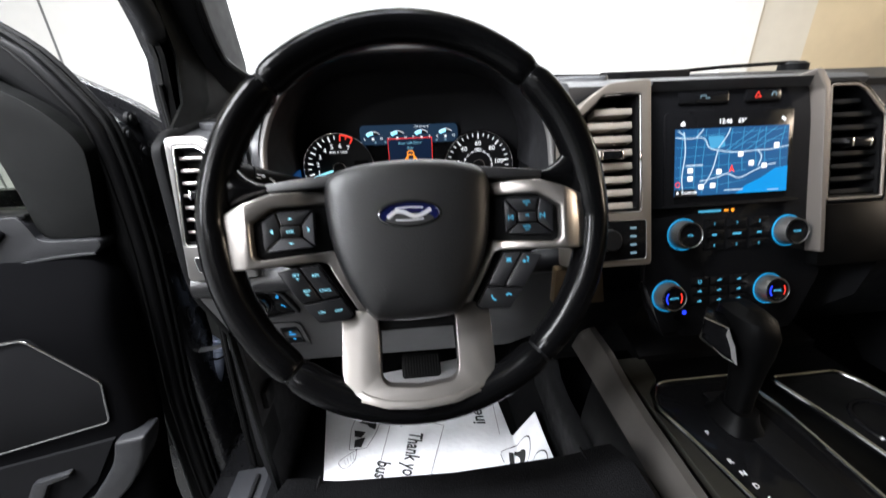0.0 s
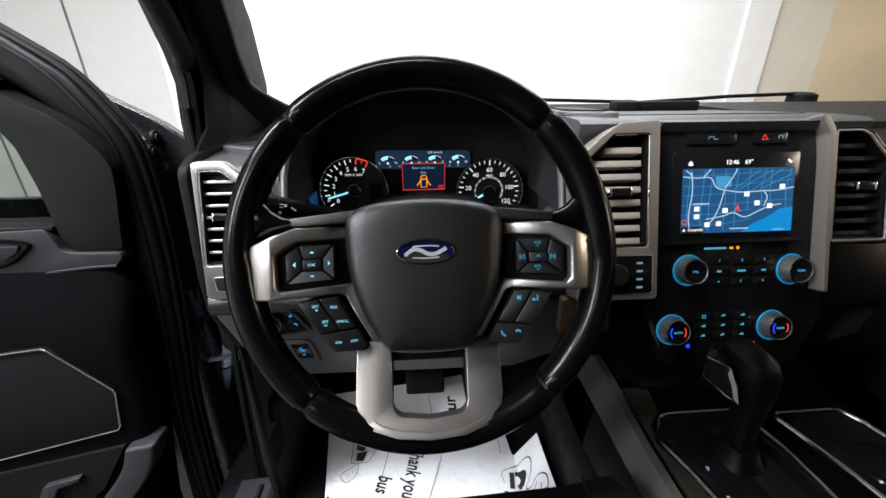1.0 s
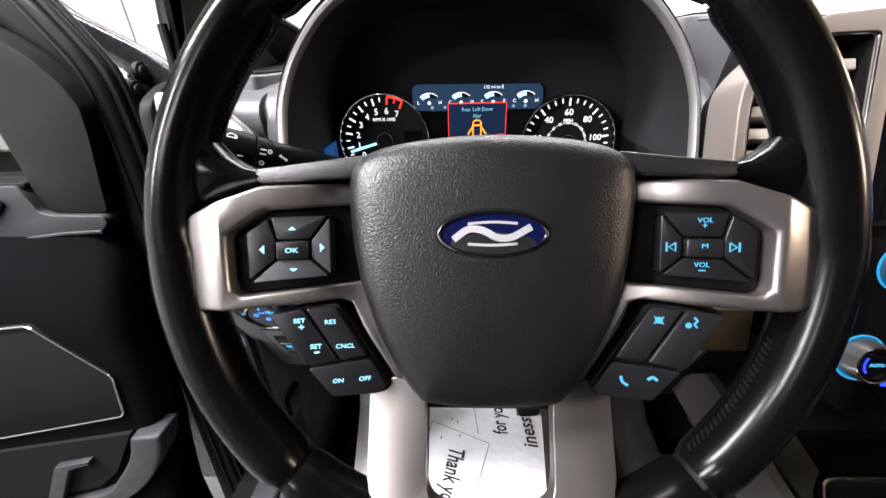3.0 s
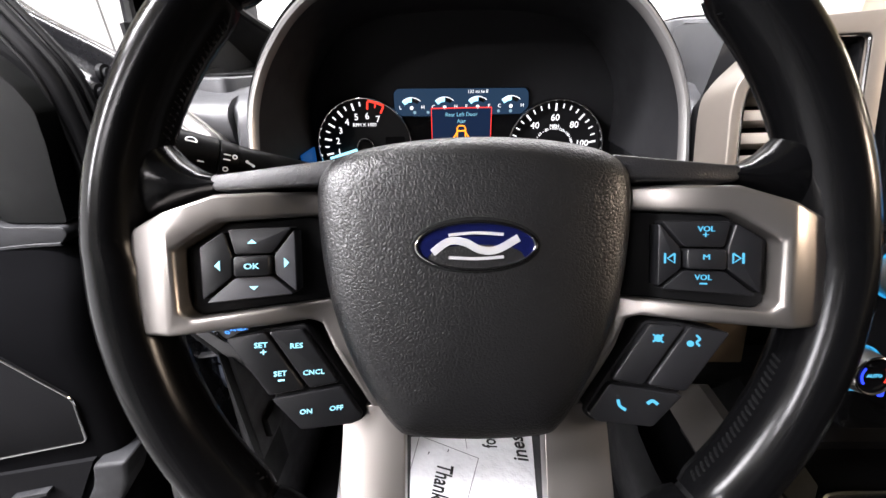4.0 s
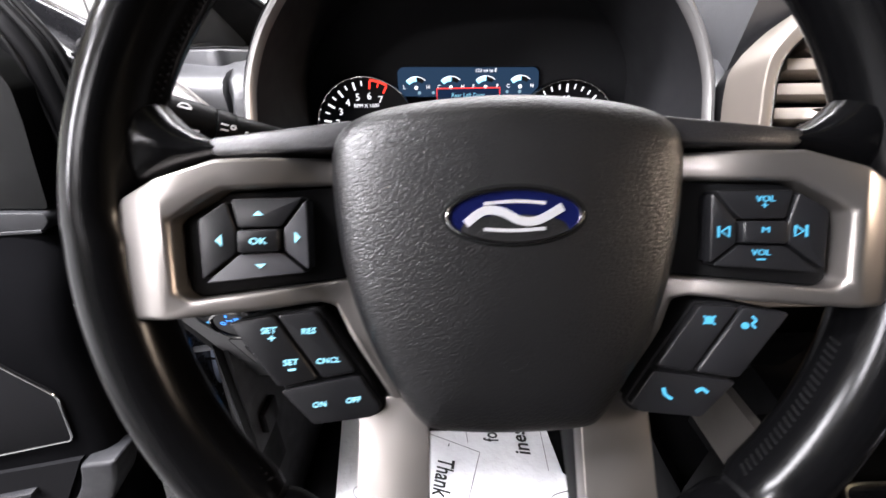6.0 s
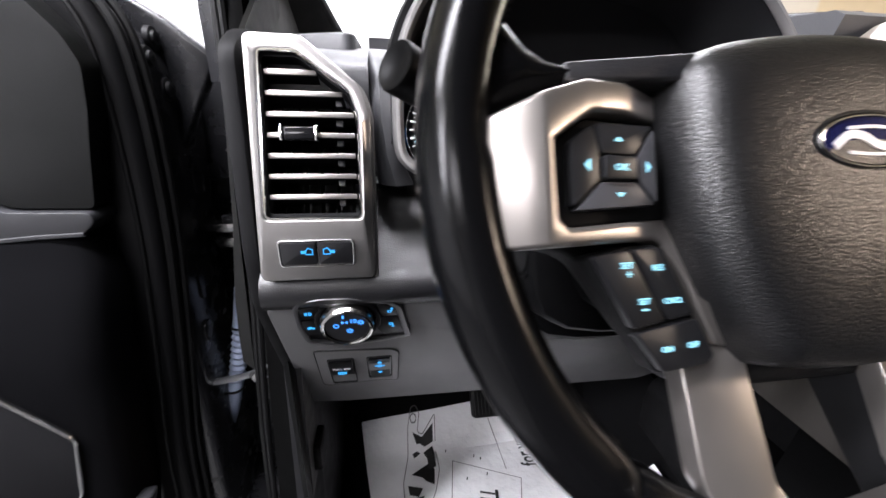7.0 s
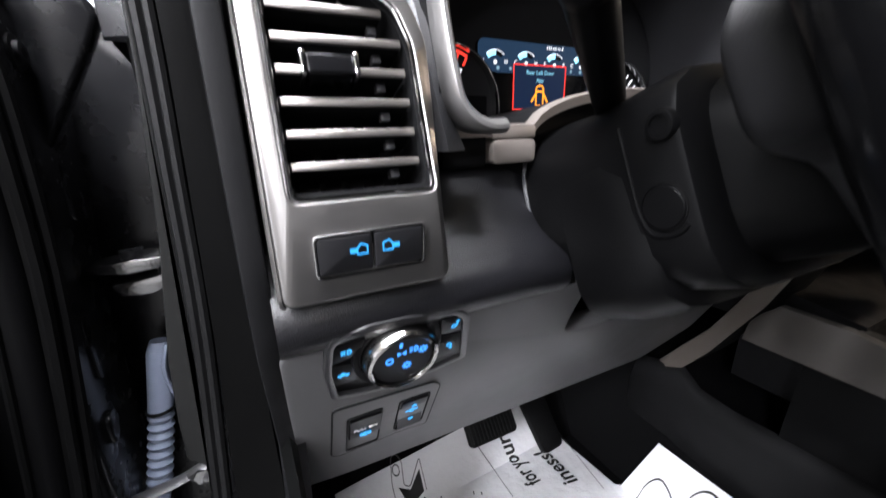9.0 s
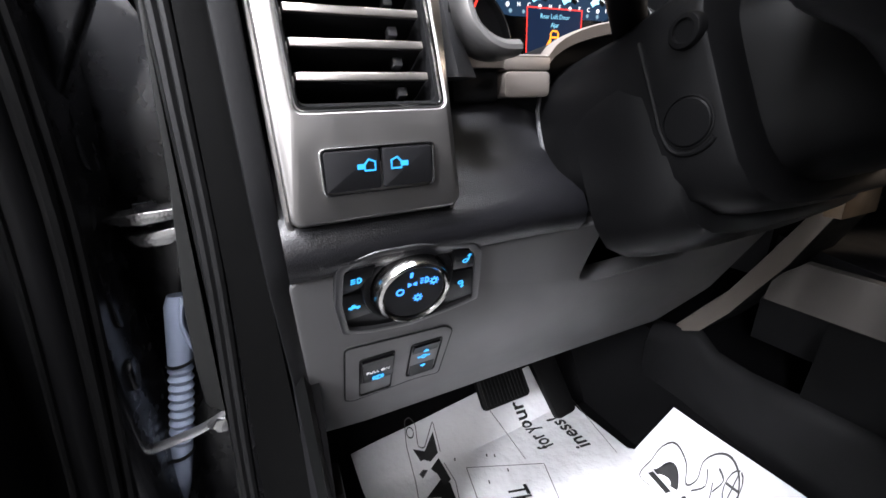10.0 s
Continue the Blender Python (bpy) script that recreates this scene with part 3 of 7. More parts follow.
            part("mute_legend", tilted(join(disc(0.0876, -0.0384, 0.0018, zc, zc + 0.0003, 10), strip([(0.0854, -0.0366), (0.0899, -0.0404)], 0.0008, zc, zc + 0.0003), strip([(0.0854, -0.0402), (0.0899, -0.0366)], 0.0008, zc, zc + 0.0003)), 0.088), BLUE, pad, "blue lit speaker mark")
        # leather bar above the spoke and the thumb rest that runs into the rim
        part("spoke_bar", prism(rounded(f([(-0.1245, 0.0425), (-0.1232, 0.0350), (-0.064, 0.0372), (-0.064, 0.0490)]), 0.002, 2), -0.022, 0.0018, 0.003, 3), LEATHER, t, "grained black bar over the spoke")
        rest = []
        for x, y, ry, rz, zc2 in ((-0.1220, 0.0388, 0.0042, 0.0118, -0.0098), (-0.131, 0.0385, 0.0066, 0.0122, -0.0090), (-0.140, 0.0395, 0.0110, 0.0128, -0.0075), (-0.148, 0.0420, 0.0175, 0.0134, -0.0055), (-0.155, 0.0455, 0.0255, 0.0120, -0.0050), (-0.162, 0.047, 0.034, 0.0100, -0.005), (-0.169, 0.046, 0.038, 0.006, -0.004)):
            ring = [(x * -sgn, y + ry * math.cos(2 * math.pi * j / 16), zc2 + rz * math.sin(2 * math.pi * j / 16)) for j in range(16)]
            rest.append(ring)
        part("thumb_rest", tucked(loft(rest)), RIMLEATHER, t, "smooth leather thumb rest")
        rest = []
        for x, y, ry, rz, zc2 in ((-0.146, -0.020, 0.006, 0.008, -0.006), (-0.154, -0.024, 0.014, 0.011, -0.005), (-0.161, -0.028, 0.024, 0.013, -0.0035), (-0.168, -0.026, 0.032, 0.012, -0.0035)):
            rest.append([(x * -sgn, y + ry * math.cos(2 * math.pi * j / 16), zc2 + rz * math.sin(2 * math.pi * j / 16)) for j in range(16)])
        part("lower_grip_flare", tucked(loft(rest)), RIMLEATHER, t)
    # lower spoke
    uo = [(-0.0345, -0.0800), (-0.0530, -0.0762), (-0.0685, -0.0800), (-0.0695, -0.1300), (-0.0660, -0.1410), (-0.0560, -0.1500), (-0.030, -0.1570), (0, -0.1590)]
    ui = [(0, -0.1450), (-0.028, -0.1425), (-0.0335, -0.1390), (-0.0358, -0.1330), (-0.0362, -0.0860)]
    u = uo + [(-x, y) for x, y in uo[-2::-1]] + [(-x, y) for x, y in ui[::-1]] + ui[1:]
    def leaned(bm):
        for v in bm.verts:
            v.co.z += 0.62 * max(0.0, min(-0.134 - v.co.y, 0.030)) - max(0.0, v.co.y + 0.160) * 0.23
        return bm

    low = part("lower_spoke_trim", leaned(prism(rounded(u, 0.003, 3), -0.006, 0.0060, 0.0035, 3)), SATIN, t, "satin silver lower spoke loop")
    ub = [(-0.0625, -0.1360), (-0.0590, -0.1435), (-0.0510, -0.1495), (-0.028, -0.1555), (0, -0.1575), (0.028, -0.1555), (0.0510, -0.1495), (0.0590, -0.1435), (0.0625, -0.1360), (0.0585, -0.1360), (0.0540, -0.1412), (0.0470, -0.1465), (0.028, -0.1515), (0, -0.1535), (-0.028, -0.1515), (-0.0470, -0.1465), (-0.0540, -0.1412), (-0.0585, -0.1360)]
    part("lower_spoke_lip", leaned(prism(rounded(ub, 0.003, 3), -0.004, 0.0072, 0.0011, 3)), SATIN, low)
    part("lower_spoke_back", leaned(hoop(rrect(-0.0385, 0.0385, -0.172, -0.080, 0.004), rrect(-0.0364, 0.0364, -0.166, -0.084, 0.004), -0.036, -0.005, 0.001)), BLACK, low)
    # back of the hub
    hb = [(-0.142, 0.030), (-0.158, 0.010), (-0.155, -0.025), (-0.110, -0.034), (-0.085, -0.070), (-0.060, -0.100), (0.060, -0.100), (0.085, -0.070), (0.110, -0.034), (0.155, -0.025), (0.158, 0.010), (0.142, 0.030), (0.06, 0.045), (-0.06, 0.045)]
    part("hub_back", prism(rounded(hb, 0.012, 4), -0.044, -0.019, 0.006, 3), BLACK, t, "black moulded hub back")
    return t


steering_wheel()


# ---------- steering column ----------
def squarish(cx, cy, hx, hy, z, n=36, p=4.0):
    out = []
    for i in range(n):
        a = 2 * math.pi * i / n
        c, s = math.cos(a), math.sin(a)
        k = (abs(c) ** p + abs(s) ** p) ** (-1 / p)
        out.append((cx + hx * c * k, cy + hy * s * k, z))
    return out


def steering_column():
    t = thing("steering_column", WHEEL, "black moulded steering column shroud behind the wheel", "steering column")
    neck = [squarish(0, -0.022, 0.056, 0.050, -0.040), squarish(0, -0.020, 0.074, 0.054, -0.065), squarish(0, -0.020, 0.080, 0.056, -0.094)]
    rings = [squarish(0, -0.022, 0.070, 0.050, -0.0900, p=5), squarish(0, -0.022, 0.100, 0.0595, -0.0900, p=5), squarish(0, -0.022, 0.1030, 0.0625, -0.0912, p=5), squarish(0, -0.022, 0.1042, 0.0640, -0.0940, p=5), squarish(0, -0.021, 0.1045, 0.0640, -0.120, p=5), squarish(0, -0.019, 0.105, 0.0640, -0.150, p=4.2), squarish(0, -0.012, 0.106, 0.0660, -0.180, p=3.2), squarish(0, -0.008, 0.107, 0.0690, -0.206, p=2.7), squarish(0, -0.003, 0.106, 0.066, -0.216, p=2.7), squarish(0, -0.003, 0.098, 0.060, -0.226, p=2.7), squarish(0, -0.003, 0.090, 0.055, -0.32, p=2.7)]
    part("shroud", join(loft(neck), loft(rings)), BLACKSOFT, t, "black moulded shroud")
    skirt = [[(k * x, -0.022 + k * (y + 0.022) - drop, depth) for x, y, z in squarish(0, -0.022, 0.1042, 0.0630, 0, p=5)] for k, drop, depth in ((0.97, 0.004, -0.118), (1.0, 0.010, -0.122), (1.025, 0.016, -0.150), (1.025, 0.017, -0.180), (0.96, 0.012, -0.186))]
    part("lower_skirt", loft(skirt), BLACKSOFT, t, "flared lower skirt of the shroud")
    seam = [Vector(p) for p in squarish(0, -0.004, 0.1072, 0.0672, -0.212, p=2.7)]
    # dash grey on this ring paints the highlight along the boot seam
    part("boot_ring", tube(seam, 0.0016, 8, True), GREYPL, t, "thin seam edge of the column boot, grey for its highlight")
    side = axes((-0.1040, -0.033, -0.1075), (0, 0, 1), (0, 1, 0))
    lip = smoothline([(-0.0155, 0.050, 0), (-0.0150, 0.020, 0), (-0.0145, 0.0, 0), (-0.0105, -0.0115, 0), (-0.002, -0.0150, 0), (0.006, -0.0140, 0), (0.0105, -0.0110, 0)], 6)
    part("side_lip", moved(tube(lip, 0.0015, 8), side), BLACKSOFT, t, "lip round the channel down the shroud's side")
    lock = part("lock_cap", moved(lathe([(0.0118, -0.002), (0.0118, 0.0010), (0.0112, 0.0016), (0.0001, 0.0019)], 28), side), BLACKSOFT, t, "round black cap on the shroud")
    part("lock_ring", moved(lathe([(0.0132, -0.002), (0.0130, 0.0008), (0.0124, 0.0010), (0.0122, 0.0004), (0.0122, -0.002)], 28, False), side), BLACKSOFT, lock)
    boss = side @ Matrix.Translation((0.0090, 0.041, 0.0))
    part("stalk_boss", moved(lathe([(0.0085, -0.002), (0.0083, 0.0020), (0.0075, 0.0030), (0.0055, 0.0032), (0.0050, 0.0020), (0.0001, 0.0018)], 24), boss), BLACKSOFT, t, "small round boss by the stalk")
    return t


steering_column()


FACE = 113


def turn_signal_stalk():
    a, b = Vector((-0.080, 0.155, 0.687)), Vector((-0.188, 0.082, 0.739))
    ax = (b - a).normalized()
    m = axes(a, ax.cross(Vector((0, 1, 0))), Vector((0, 1, 0)) - ax * ax.y)
    if (m.to_3x3() @ Vector((0, 0, 1))).dot(ax) < 0:
        m = m @ Matrix.Rotation(math.pi, 4, "X")
    L = (b - a).length
    t = thing("turn_signal_stalk", m, "black turn signal and wiper stalk with white symbols", "stalk")
    part("arm", lathe([(0.0105, -0.02), (0.0110, 0.02), (0.0120, L - 0.040)], 24), BLACKSOFT, t)
    part("collar", lathe([(0.0121, L - 0.0400), (0.0126, L - 0.0393), (0.0131, L - 0.0300), (0.0127, L - 0.0292)], 28), BLACKSOFT, t)
    part("twist_knob", lathe([(0.0127, L - 0.0285), (0.0134, L - 0.0278), (0.0139, L - 0.005), (0.0138, L - 0.0015), (0.0132, L), (0.0110, L - 0.0002), (0.0085, L - 0.0020), (0.0001, L - 0.0026)], 36), BLACKSOFT, t, "round end knob with a dished cap")
    def on_face(bm, ang, x, r):
        """Lay a flat sign on the stalk's side: its x runs along the stalk."""
        return moved(bm, Matrix.Rotation(radians(ang), 4, "Z") @ Matrix(((0, 0, 1, r), (0, -1, 0, 0), (1, 0, 0, x), (0, 0, 0, 1))))

    def ring_sign(r):
        return strip(arc(0, 0, r, 0, 350, 12), 0.0007, 0, 0.0003, True)

    face = FACE
    part("symbol", on_face(join(strip([(-0.0018, 0), (0.0018, 0)], 0.0008, 0, 0.0003)), face - 14, L - 0.019, 0.0137), WHITEINK, t, "small pale dash")
    part("symbol", on_face(join(strip([(-0.003, 0.0012), (0.003, 0.0012)], 0.0008, 0, 0.0003), strip(arc(0, 0.001, 0.003, 180, 360, 8), 0.0006, 0, 0.0003)), face + 38, L - 0.013, 0.0138), WHITEINK, t, "pale wiper symbol")
    part("symbol", on_face(strip(arc(0, 0, 0.0014, 0, 350, 12), 0.0007, 0, 0.0003), face - 24, L - 0.033, 0.0130), WHITEINK, t, "pale nought")
    for g in (4, 18):
        part("symbol", on_face(strip([(-0.002, 0), (0.002, 0)], 0.0007, 0, 0.0003), face + g, L - 0.033, 0.0130), WHITEINK, t, "pale bar")
    part("symbol", on_face(ring_sign(0.0012), face + 16, L - 0.0375, 0.0127), WHITEINK, t, "pale ring")
    part("symbol", on_face(join(strip([(-0.002, 0.0008), (0.002, -0.0008)], 0.0012, 0, 0.0003), disc(-0.002, 0.001, 0.001, 0, 0.0003, 8), disc(0.002, -0.001, 0.001, 0, 0.0003, 8)), face + 6, L - 0.047, 0.0119), WHITEINK, t, "pale handle symbol")
    return t


turn_signal_stalk()


# ---------- instrument cluster ----------
CLUSTER = axes((0.006, 0.327, 0.703), (1, 0, 0), (0, 0, 1))


def bezel_y(z):
    return 0.168 + 0.36 * (z - 0.679)


def gauge(t, x, y, r, numbers, a0, a1, minor, needle_at, red_from=None):
    d = part("dial", disc(x, y, r, -0.002, 0.001, 48), DARKFACE, t, "black dial with white lit figures")
    for mt in (CHROME if red_from is not None else DARKCHROME,):
        n = 48
        part("dial_ring", hoop([(x + r * 1.035 * math.cos(2 * math.pi * i / n), y + r * 1.035 * math.sin(2 * math.pi * i / n)) for i in range(n)], [(x + r * math.cos(2 * math.pi * i / n), y + r * math.sin(2 * math.pi * i / n)) for i in range(n)], -0.002, 0.012, 0.001), mt, d, "smoked chrome ring")
    ticks, reds, figs = [], [], []
    n = len(numbers) - 1
    for k in range(n * minor + 1):
        a = radians(a0 + (a1 - a0) * k / (n * minor))
        big = k % minor == 0
        c, s = math.cos(a), math.sin(a)
        l, w = (0.15 * r, 0.0020) if big else (0.09 * r, 0.0014)
        st = strip([(x + c * r * 0.93, y + s * r * 0.93), (x + c * (r * 0.93 - l), y + s * (r * 0.93 - l))], w, 0.001, 0.0016)
        (reds if red_from is not None and k >= red_from else ticks).append(st)
        if big and numbers[k // minor]:
            figs.append(words(numbers[k // minor], r * 0.19, x + c * r * 0.64, y + s * r * 0.64, 0.0012))
    part("scale", join(*ticks, *figs), WHITEGLOW, d, "white lit scale")
    if reds:
        reds.append(strip(arc(x, y, r * 0.95, a0 + (a1 - a0) * red_from / (n * minor), a1, 8), 0.0024, 0.001, 0.0016))
        part("red_zone", join(*reds), REDGLOW, d, "red end of the scale")
    a = radians(needle_at)
    c, s = math.cos(a), math.sin(a)
    part("needle", strip([(x + c * r * 0.22, y + s * r * 0.22), (x + c * r * 0.86, y + s * r * 0.86)], 0.0028, 0.005, 0.0062), NEEDLE, d, "ice blue lit needle")
    part("needle_hub", moved(lathe([(r * 0.18, 0.001), (r * 0.18, 0.008), (r * 0.15, 0.010), (r * 0.0001, 0.010)], 24), Matrix.Translation((x, y, 0))), GLOSS, d)
    part("hub_ring", strip(arc(x, y, r * 0.185, 0, 350, 24), 0.0010, 0.0080, 0.0088), DARKCHROME, d)
    return d


def instrument_cluster():
    t = thing("instrument_cluster", CLUSTER, "instrument cluster with lit rev counter, message screen and speedometer", "gauges")
    tach = gauge(t, -0.118, -0.013, 0.056, ["0", "1", "2", "3", "4", "5", "6", "7"], 212, 62, 2, 196, 12)
    part("words", words("RPM X 1000", 0.0056, -0.118, 0.0125, 0.0012, turn=0), WHITEGLOW, tach)
    part("small_window", prism(rrect(-0.094, -0.070, -0.032, -0.002, 0.002), 0.0012, 0.002), GLOSS, tach)
    speed = gauge(t, 0.1135, -0.020, 0.057, ["0", "20", "40", "60", "80", "100", "120"], 212, -32, 4, 210)
    part("words", words("MPH", 0.0058, 0.1135, 0.0065, 0.0012), WHITEGLOW, speed)
    kmh = []
    for k in range(11):
        a = radians(200 - 220 * k / 10)
        kmh.append(words(str(20 * k), 0.0046, 0.1135 + 0.024 * math.cos(a), -0.020 + 0.024 * math.sin(a), 0.0012, turn=math.degrees(a) - 90))
        a2 = radians(200 - 220 * (k + 0.5) / 10)
        kmh.append(disc(0.1135 + 0.024 * math.cos(a2), -0.020 + 0.024 * math.sin(a2), 0.0007, 0.0012, 0.0016, 6))
    part("inner_scale", join(*kmh), WHITEGLOW, speed, "small inner scale")
    # message screen
    s = part("message_screen", prism(rrect(-0.081, 0.081, -0.045, 0.0515, 0.006), -0.003, 0.0004), GLOSS, t, "lit message screen between the dials")
    part("screen_band", prism(rounded([(-0.080, 0.030), (-0.072, 0.022), (0.072, 0.022), (0.080, 0.030), (0.079, 0.046), (0.075, 0.0505), (-0.075, 0.0525), (-0.080, 0.048)], 0.002, 2), 0.0005, 0.0010), BAND, s, "slate blue band of four small gauges")
    for k, (l, r_) in enumerate((("L", "H"), ("C", "H"), ("E", "F"), ("C", "H"))):
        x = -0.0595 + 0.0395 * k
        part("mini_gauge", strip(arc(x, 0.0265, 0.0135, 134, 88, 8), 0.0052, 0.0012, 0.0016), NEEDLE, s)
        part("mini_gauge_scale", join(strip(arc(x, 0.0265, 0.0160, 132, 48, 10), 0.0008, 0.0012, 0.0016), words(l, 0.0058, x - 0.0135, 0.0315, 0.0011), words(r_, 0.0058, x + 0.0135, 0.0315, 0.0011), disc(x, 0.0310, 0.0022, 0.0012, 0.0016, 8)), WHITEGLOW, s)
        part("mini_gauge_empty", strip(arc(x, 0.0265, 0.0135, 87, 52, 8), 0.0050, 0.0012, 0.0015), DARKFACE, s)
    part("range_words", words("133 mi to E", 0.0052, 0.0195, 0.0478, 0.0011), WHITEGLOW, s)
    part("tab_line", strip([(-0.058, 0.0215), (-0.036, 0.0215)], 0.0005, 0.001, 0.0014), BAND, s)
    for x, r_ in ((-0.056, 0.0020), (-0.040, 0.0018), (0.0445, 0.0018), (0.0590, 0.0020)):
        part("tab_mark", disc(x, 0.0256, r_, 0.0011, 0.0014, 8), CYANDIM, s)
    part("message_panel", prism([(-0.036, -0.0150), (0.036, -0.0150), (0.036, 0.0300), (-0.036, 0.0300)], 0.0012, 0.0016), REDBOX, s, "navy message panel")
    part("red_border", strip([(-0.036, -0.0150), (0.036, -0.0150), (0.036, 0.0300), (-0.036, 0.0300)], 0.0012, 0.0014, 0.0022, True), REDGLOW, s, "thin red border")
    part("message", join(words("Rear Left Door", 0.0062, 0.0, 0.0225, 0.0017), words("Ajar", 0.0062, 0.0, 0.0148, 0.0017)), CYANBTN, s, "door ajar message")
    car = [strip([(-0.005, -0.0105), (-0.005, 0.0070), (-0.003, 0.0095), (0.003, 0.0095), (0.005, 0.0070), (0.005, -0.0105)], 0.0016, 0.0017, 0.0022, True), strip([(-0.005, 0.0035), (0.005, 0.0035)], 0.0018, 0.0018, 0.0023), strip([(-0.005, 0.002), (-0.0115, -0.0075)], 0.0018, 0.0018, 0.0023), strip([(0.005, 0.002), (0.0115, -0.0075)], 0.0018, 0.0018, 0.0023)]
    part("door_ajar_mark", join(*car), ORANGE, s, "amber car outline with open doors")
    part("ok_box", join(strip([(0.0245, -0.0135), (0.0345, -0.0135), (0.0345, -0.0080), (0.0245, -0.0080)], 0.0006, 0.0017, 0.002, True), words("OK", 0.0046, 0.0295, -0.0107, 0.0017)), REDGLOW, s)

    # tunnel from the dials to the bezel and the bezel itself
    half = [(0.1845, -0.014), (0.1850, 0.015), (0.1830, 0.045), (0.174, 0.074), (0.160, 0.098), (0.144, 0.117), (0.124, 0.1315), (0.092, 0.1440), (0.050, 0.1495), (0.0, 0.1508)]
    foot = [(0.158, -0.0300), (0.170, -0.0298), (0.1795, -0.0245)]
    arch = half + [(-x, y) for x, y in half[-2::-1]]
    arch = smoothline(arch, 4)

    def swept(line, profile):
        """A rim carried along a line of x, height: profile pairs are outward and back."""
        rows = []
        for n, back in profile:
            row = []
            for i, (x, z) in enumerate(line):
                p, q = line[max(i - 1, 0)], line[min(i + 1, len(line) - 1)]
                d = Vector((q[0] - p[0], q[1] - p[1])).normalized()
                row.append(Vector((x + d.y * n, z - d.x * n, 0.327 - (bezel_y(0.703 + z) + back))))
            rows.append(row)
        return loft(rows, cap=False, closed=False)

    part("backplate", prism([(0.186, -0.075)] + [(x * 1.01, z * 0.89) for x, z in arch] + [(-0.186, -0.075)], -0.014, -0.003), TUNNELBLK, t)
    whole = smoothline(foot + half + [(-x, y) for x, y in half[-2::-1]] + [(-x, y) for x, y in foot[::-1]], 5)
    part("tunnel", loft([[Vector((x, z, 0.327 - bezel_y(0.703 + z) - 0.004)) for x, z in arch], [Vector((x * 0.99, z * 0.985, 0.327 - bezel_y(0.703 + z) - 0.04)) for x, z in arch], [Vector((x * 0.985, z * 0.86, 0.0)) for x, z in arch]], cap=False, closed=False), TUNNELBLK, t, "black tunnel before the dials")
    part("bezel", swept(whole, [(0.0000, 0.0045), (-0.0010, 0.003), (-0.0005, 0.0), (0.0025, -0.0035), (0.0050, -0.0035), (0.0075, -0.0005), (0.0083, 0.006), (0.0083, 0.024)]), SATINGREY, t, "satin grey arched bezel round the dials")
    part("bezel_groove", swept(arch, [(0.0080, 0.012), (0.0130, 0.010), (0.0150, 0.016), (0.0150, 0.030)]), BLACK, t)
    part("hood", loft([[Vector((x * 1.07, z * 1.03, 0.327 - bezel_y(0.703 + z) - 0.016)) for x, z in arch], [Vector((x * 1.085, z * 1.03, 0.327 - bezel_y(0.703 + z) - 0.035)) for x, z in arch], [Vector((x * 1.05, z * 0.92, 0.327 - 0.40)) for x, z in arch], [Vector((x * 1.0, z * 0.80, 0.327 - 0.50)) for x, z in arch]], cap=False, closed=False), HOODPAD, t, "charcoal padded hood over the dials")
    # arched sill under the dials, standing back from the bezel's feet
    sill = []
    for i in range(49):
        x = -0.176 + 0.352 * i / 48
        top = -0.0320 + 0.0270 * max(0.0, 1 - (abs(x) / 0.108) ** 2) ** 0.55
        sill.append([(x, top - 0.0085, 0.327 - 0.2000), (x, top - 0.0012, 0.327 - 0.1985), (x, top, 0.327 - 0.2010), (x, top - 0.0005, 0.327 - 0.210), (x, top - 0.0090, 0.327 - 0.210)])
    inner = [[(x, b + 0.0060, 0.327 - 0.2095), (x, b - 0.002, 0.010), (x, b - 0.010, 0.010), (x, b, 0.327 - 0.2095)] for x, b in ((ring[0][0], ring[0][1]) for ring in sill)]
    part("cluster_floor", loft(inner), BLACK, t, "black floor before the dials")
    skirt = [[(x, b - 0.001, 0.327 - 0.212), (x, b - 0.07, 0.327 - 0.214), (x, b - 0.07, 0.327 - 0.226), (x, b - 0.001, 0.327 - 0.226)] for x, b in ((ring[0][0], ring[0][1]) for ring in sill if abs(ring[0][0]) < 0.112)]
    part("sill_skirt", loft(skirt), BLACK, t, "black skirt under the sill")
    part("sill", loft(sill), TAUPE, t, "taupe arched sill under the dials")
    for sg in (-1, 1):
        x0, x1 = sorted((sg * 0.146, sg * 0.108))
        part("sill_block", prism(rounded([(x0, -0.0595), (x1, -0.0595), (x1, -0.0430), (x0, -0.0430)], 0.004, 3), 0.327 - 0.240, 0.327 - 0.1980, 0.0012), TAUPE, t, "taupe block under the sill")
        part("sill_block", box(x0, x1, -0.0422, -0.0335, 0.327 - 0.240, 0.327 - 0.1985, 0.0010), TAUPE, t, "taupe block under the sill")
        w0, w1 = sorted((sg * 0.183, sg * 0.147))
        part("foot_web", box(w0, w1, -0.062, -0.034, 0.327 - 0.26, 0.327 - 0.204, 0.003), BLACK, t, "black web behind the bezel foot")
    # dial light reflected on the tunnel wall, put in as a glowing strip
    part("blue_reflection", box(-0.1815, -0.1790, -0.034, -0.010, 0.014, 0.060, 0.001), DEEPGLOW, t, "glowing strip for the dial's blue light reflected on the tunnel")
    return t


CYANDIM = mat("dim_blue_legend", (0, 0, 0), 0.5, emit=(0.20, 0.33, 0.40), power=0.7)
TUNNELBLK = mat("dull_black_tunnel", (0.012, 0.012, 0.013), 0.5, 0, 0, 900, 0.2, spec=0.12)
HOODPAD = mat("charcoal_hood_pad", (0.012, 0.0122, 0.0132), 0.42, 0, 0, 900, 0.25, kind="leather", spec=0.5)
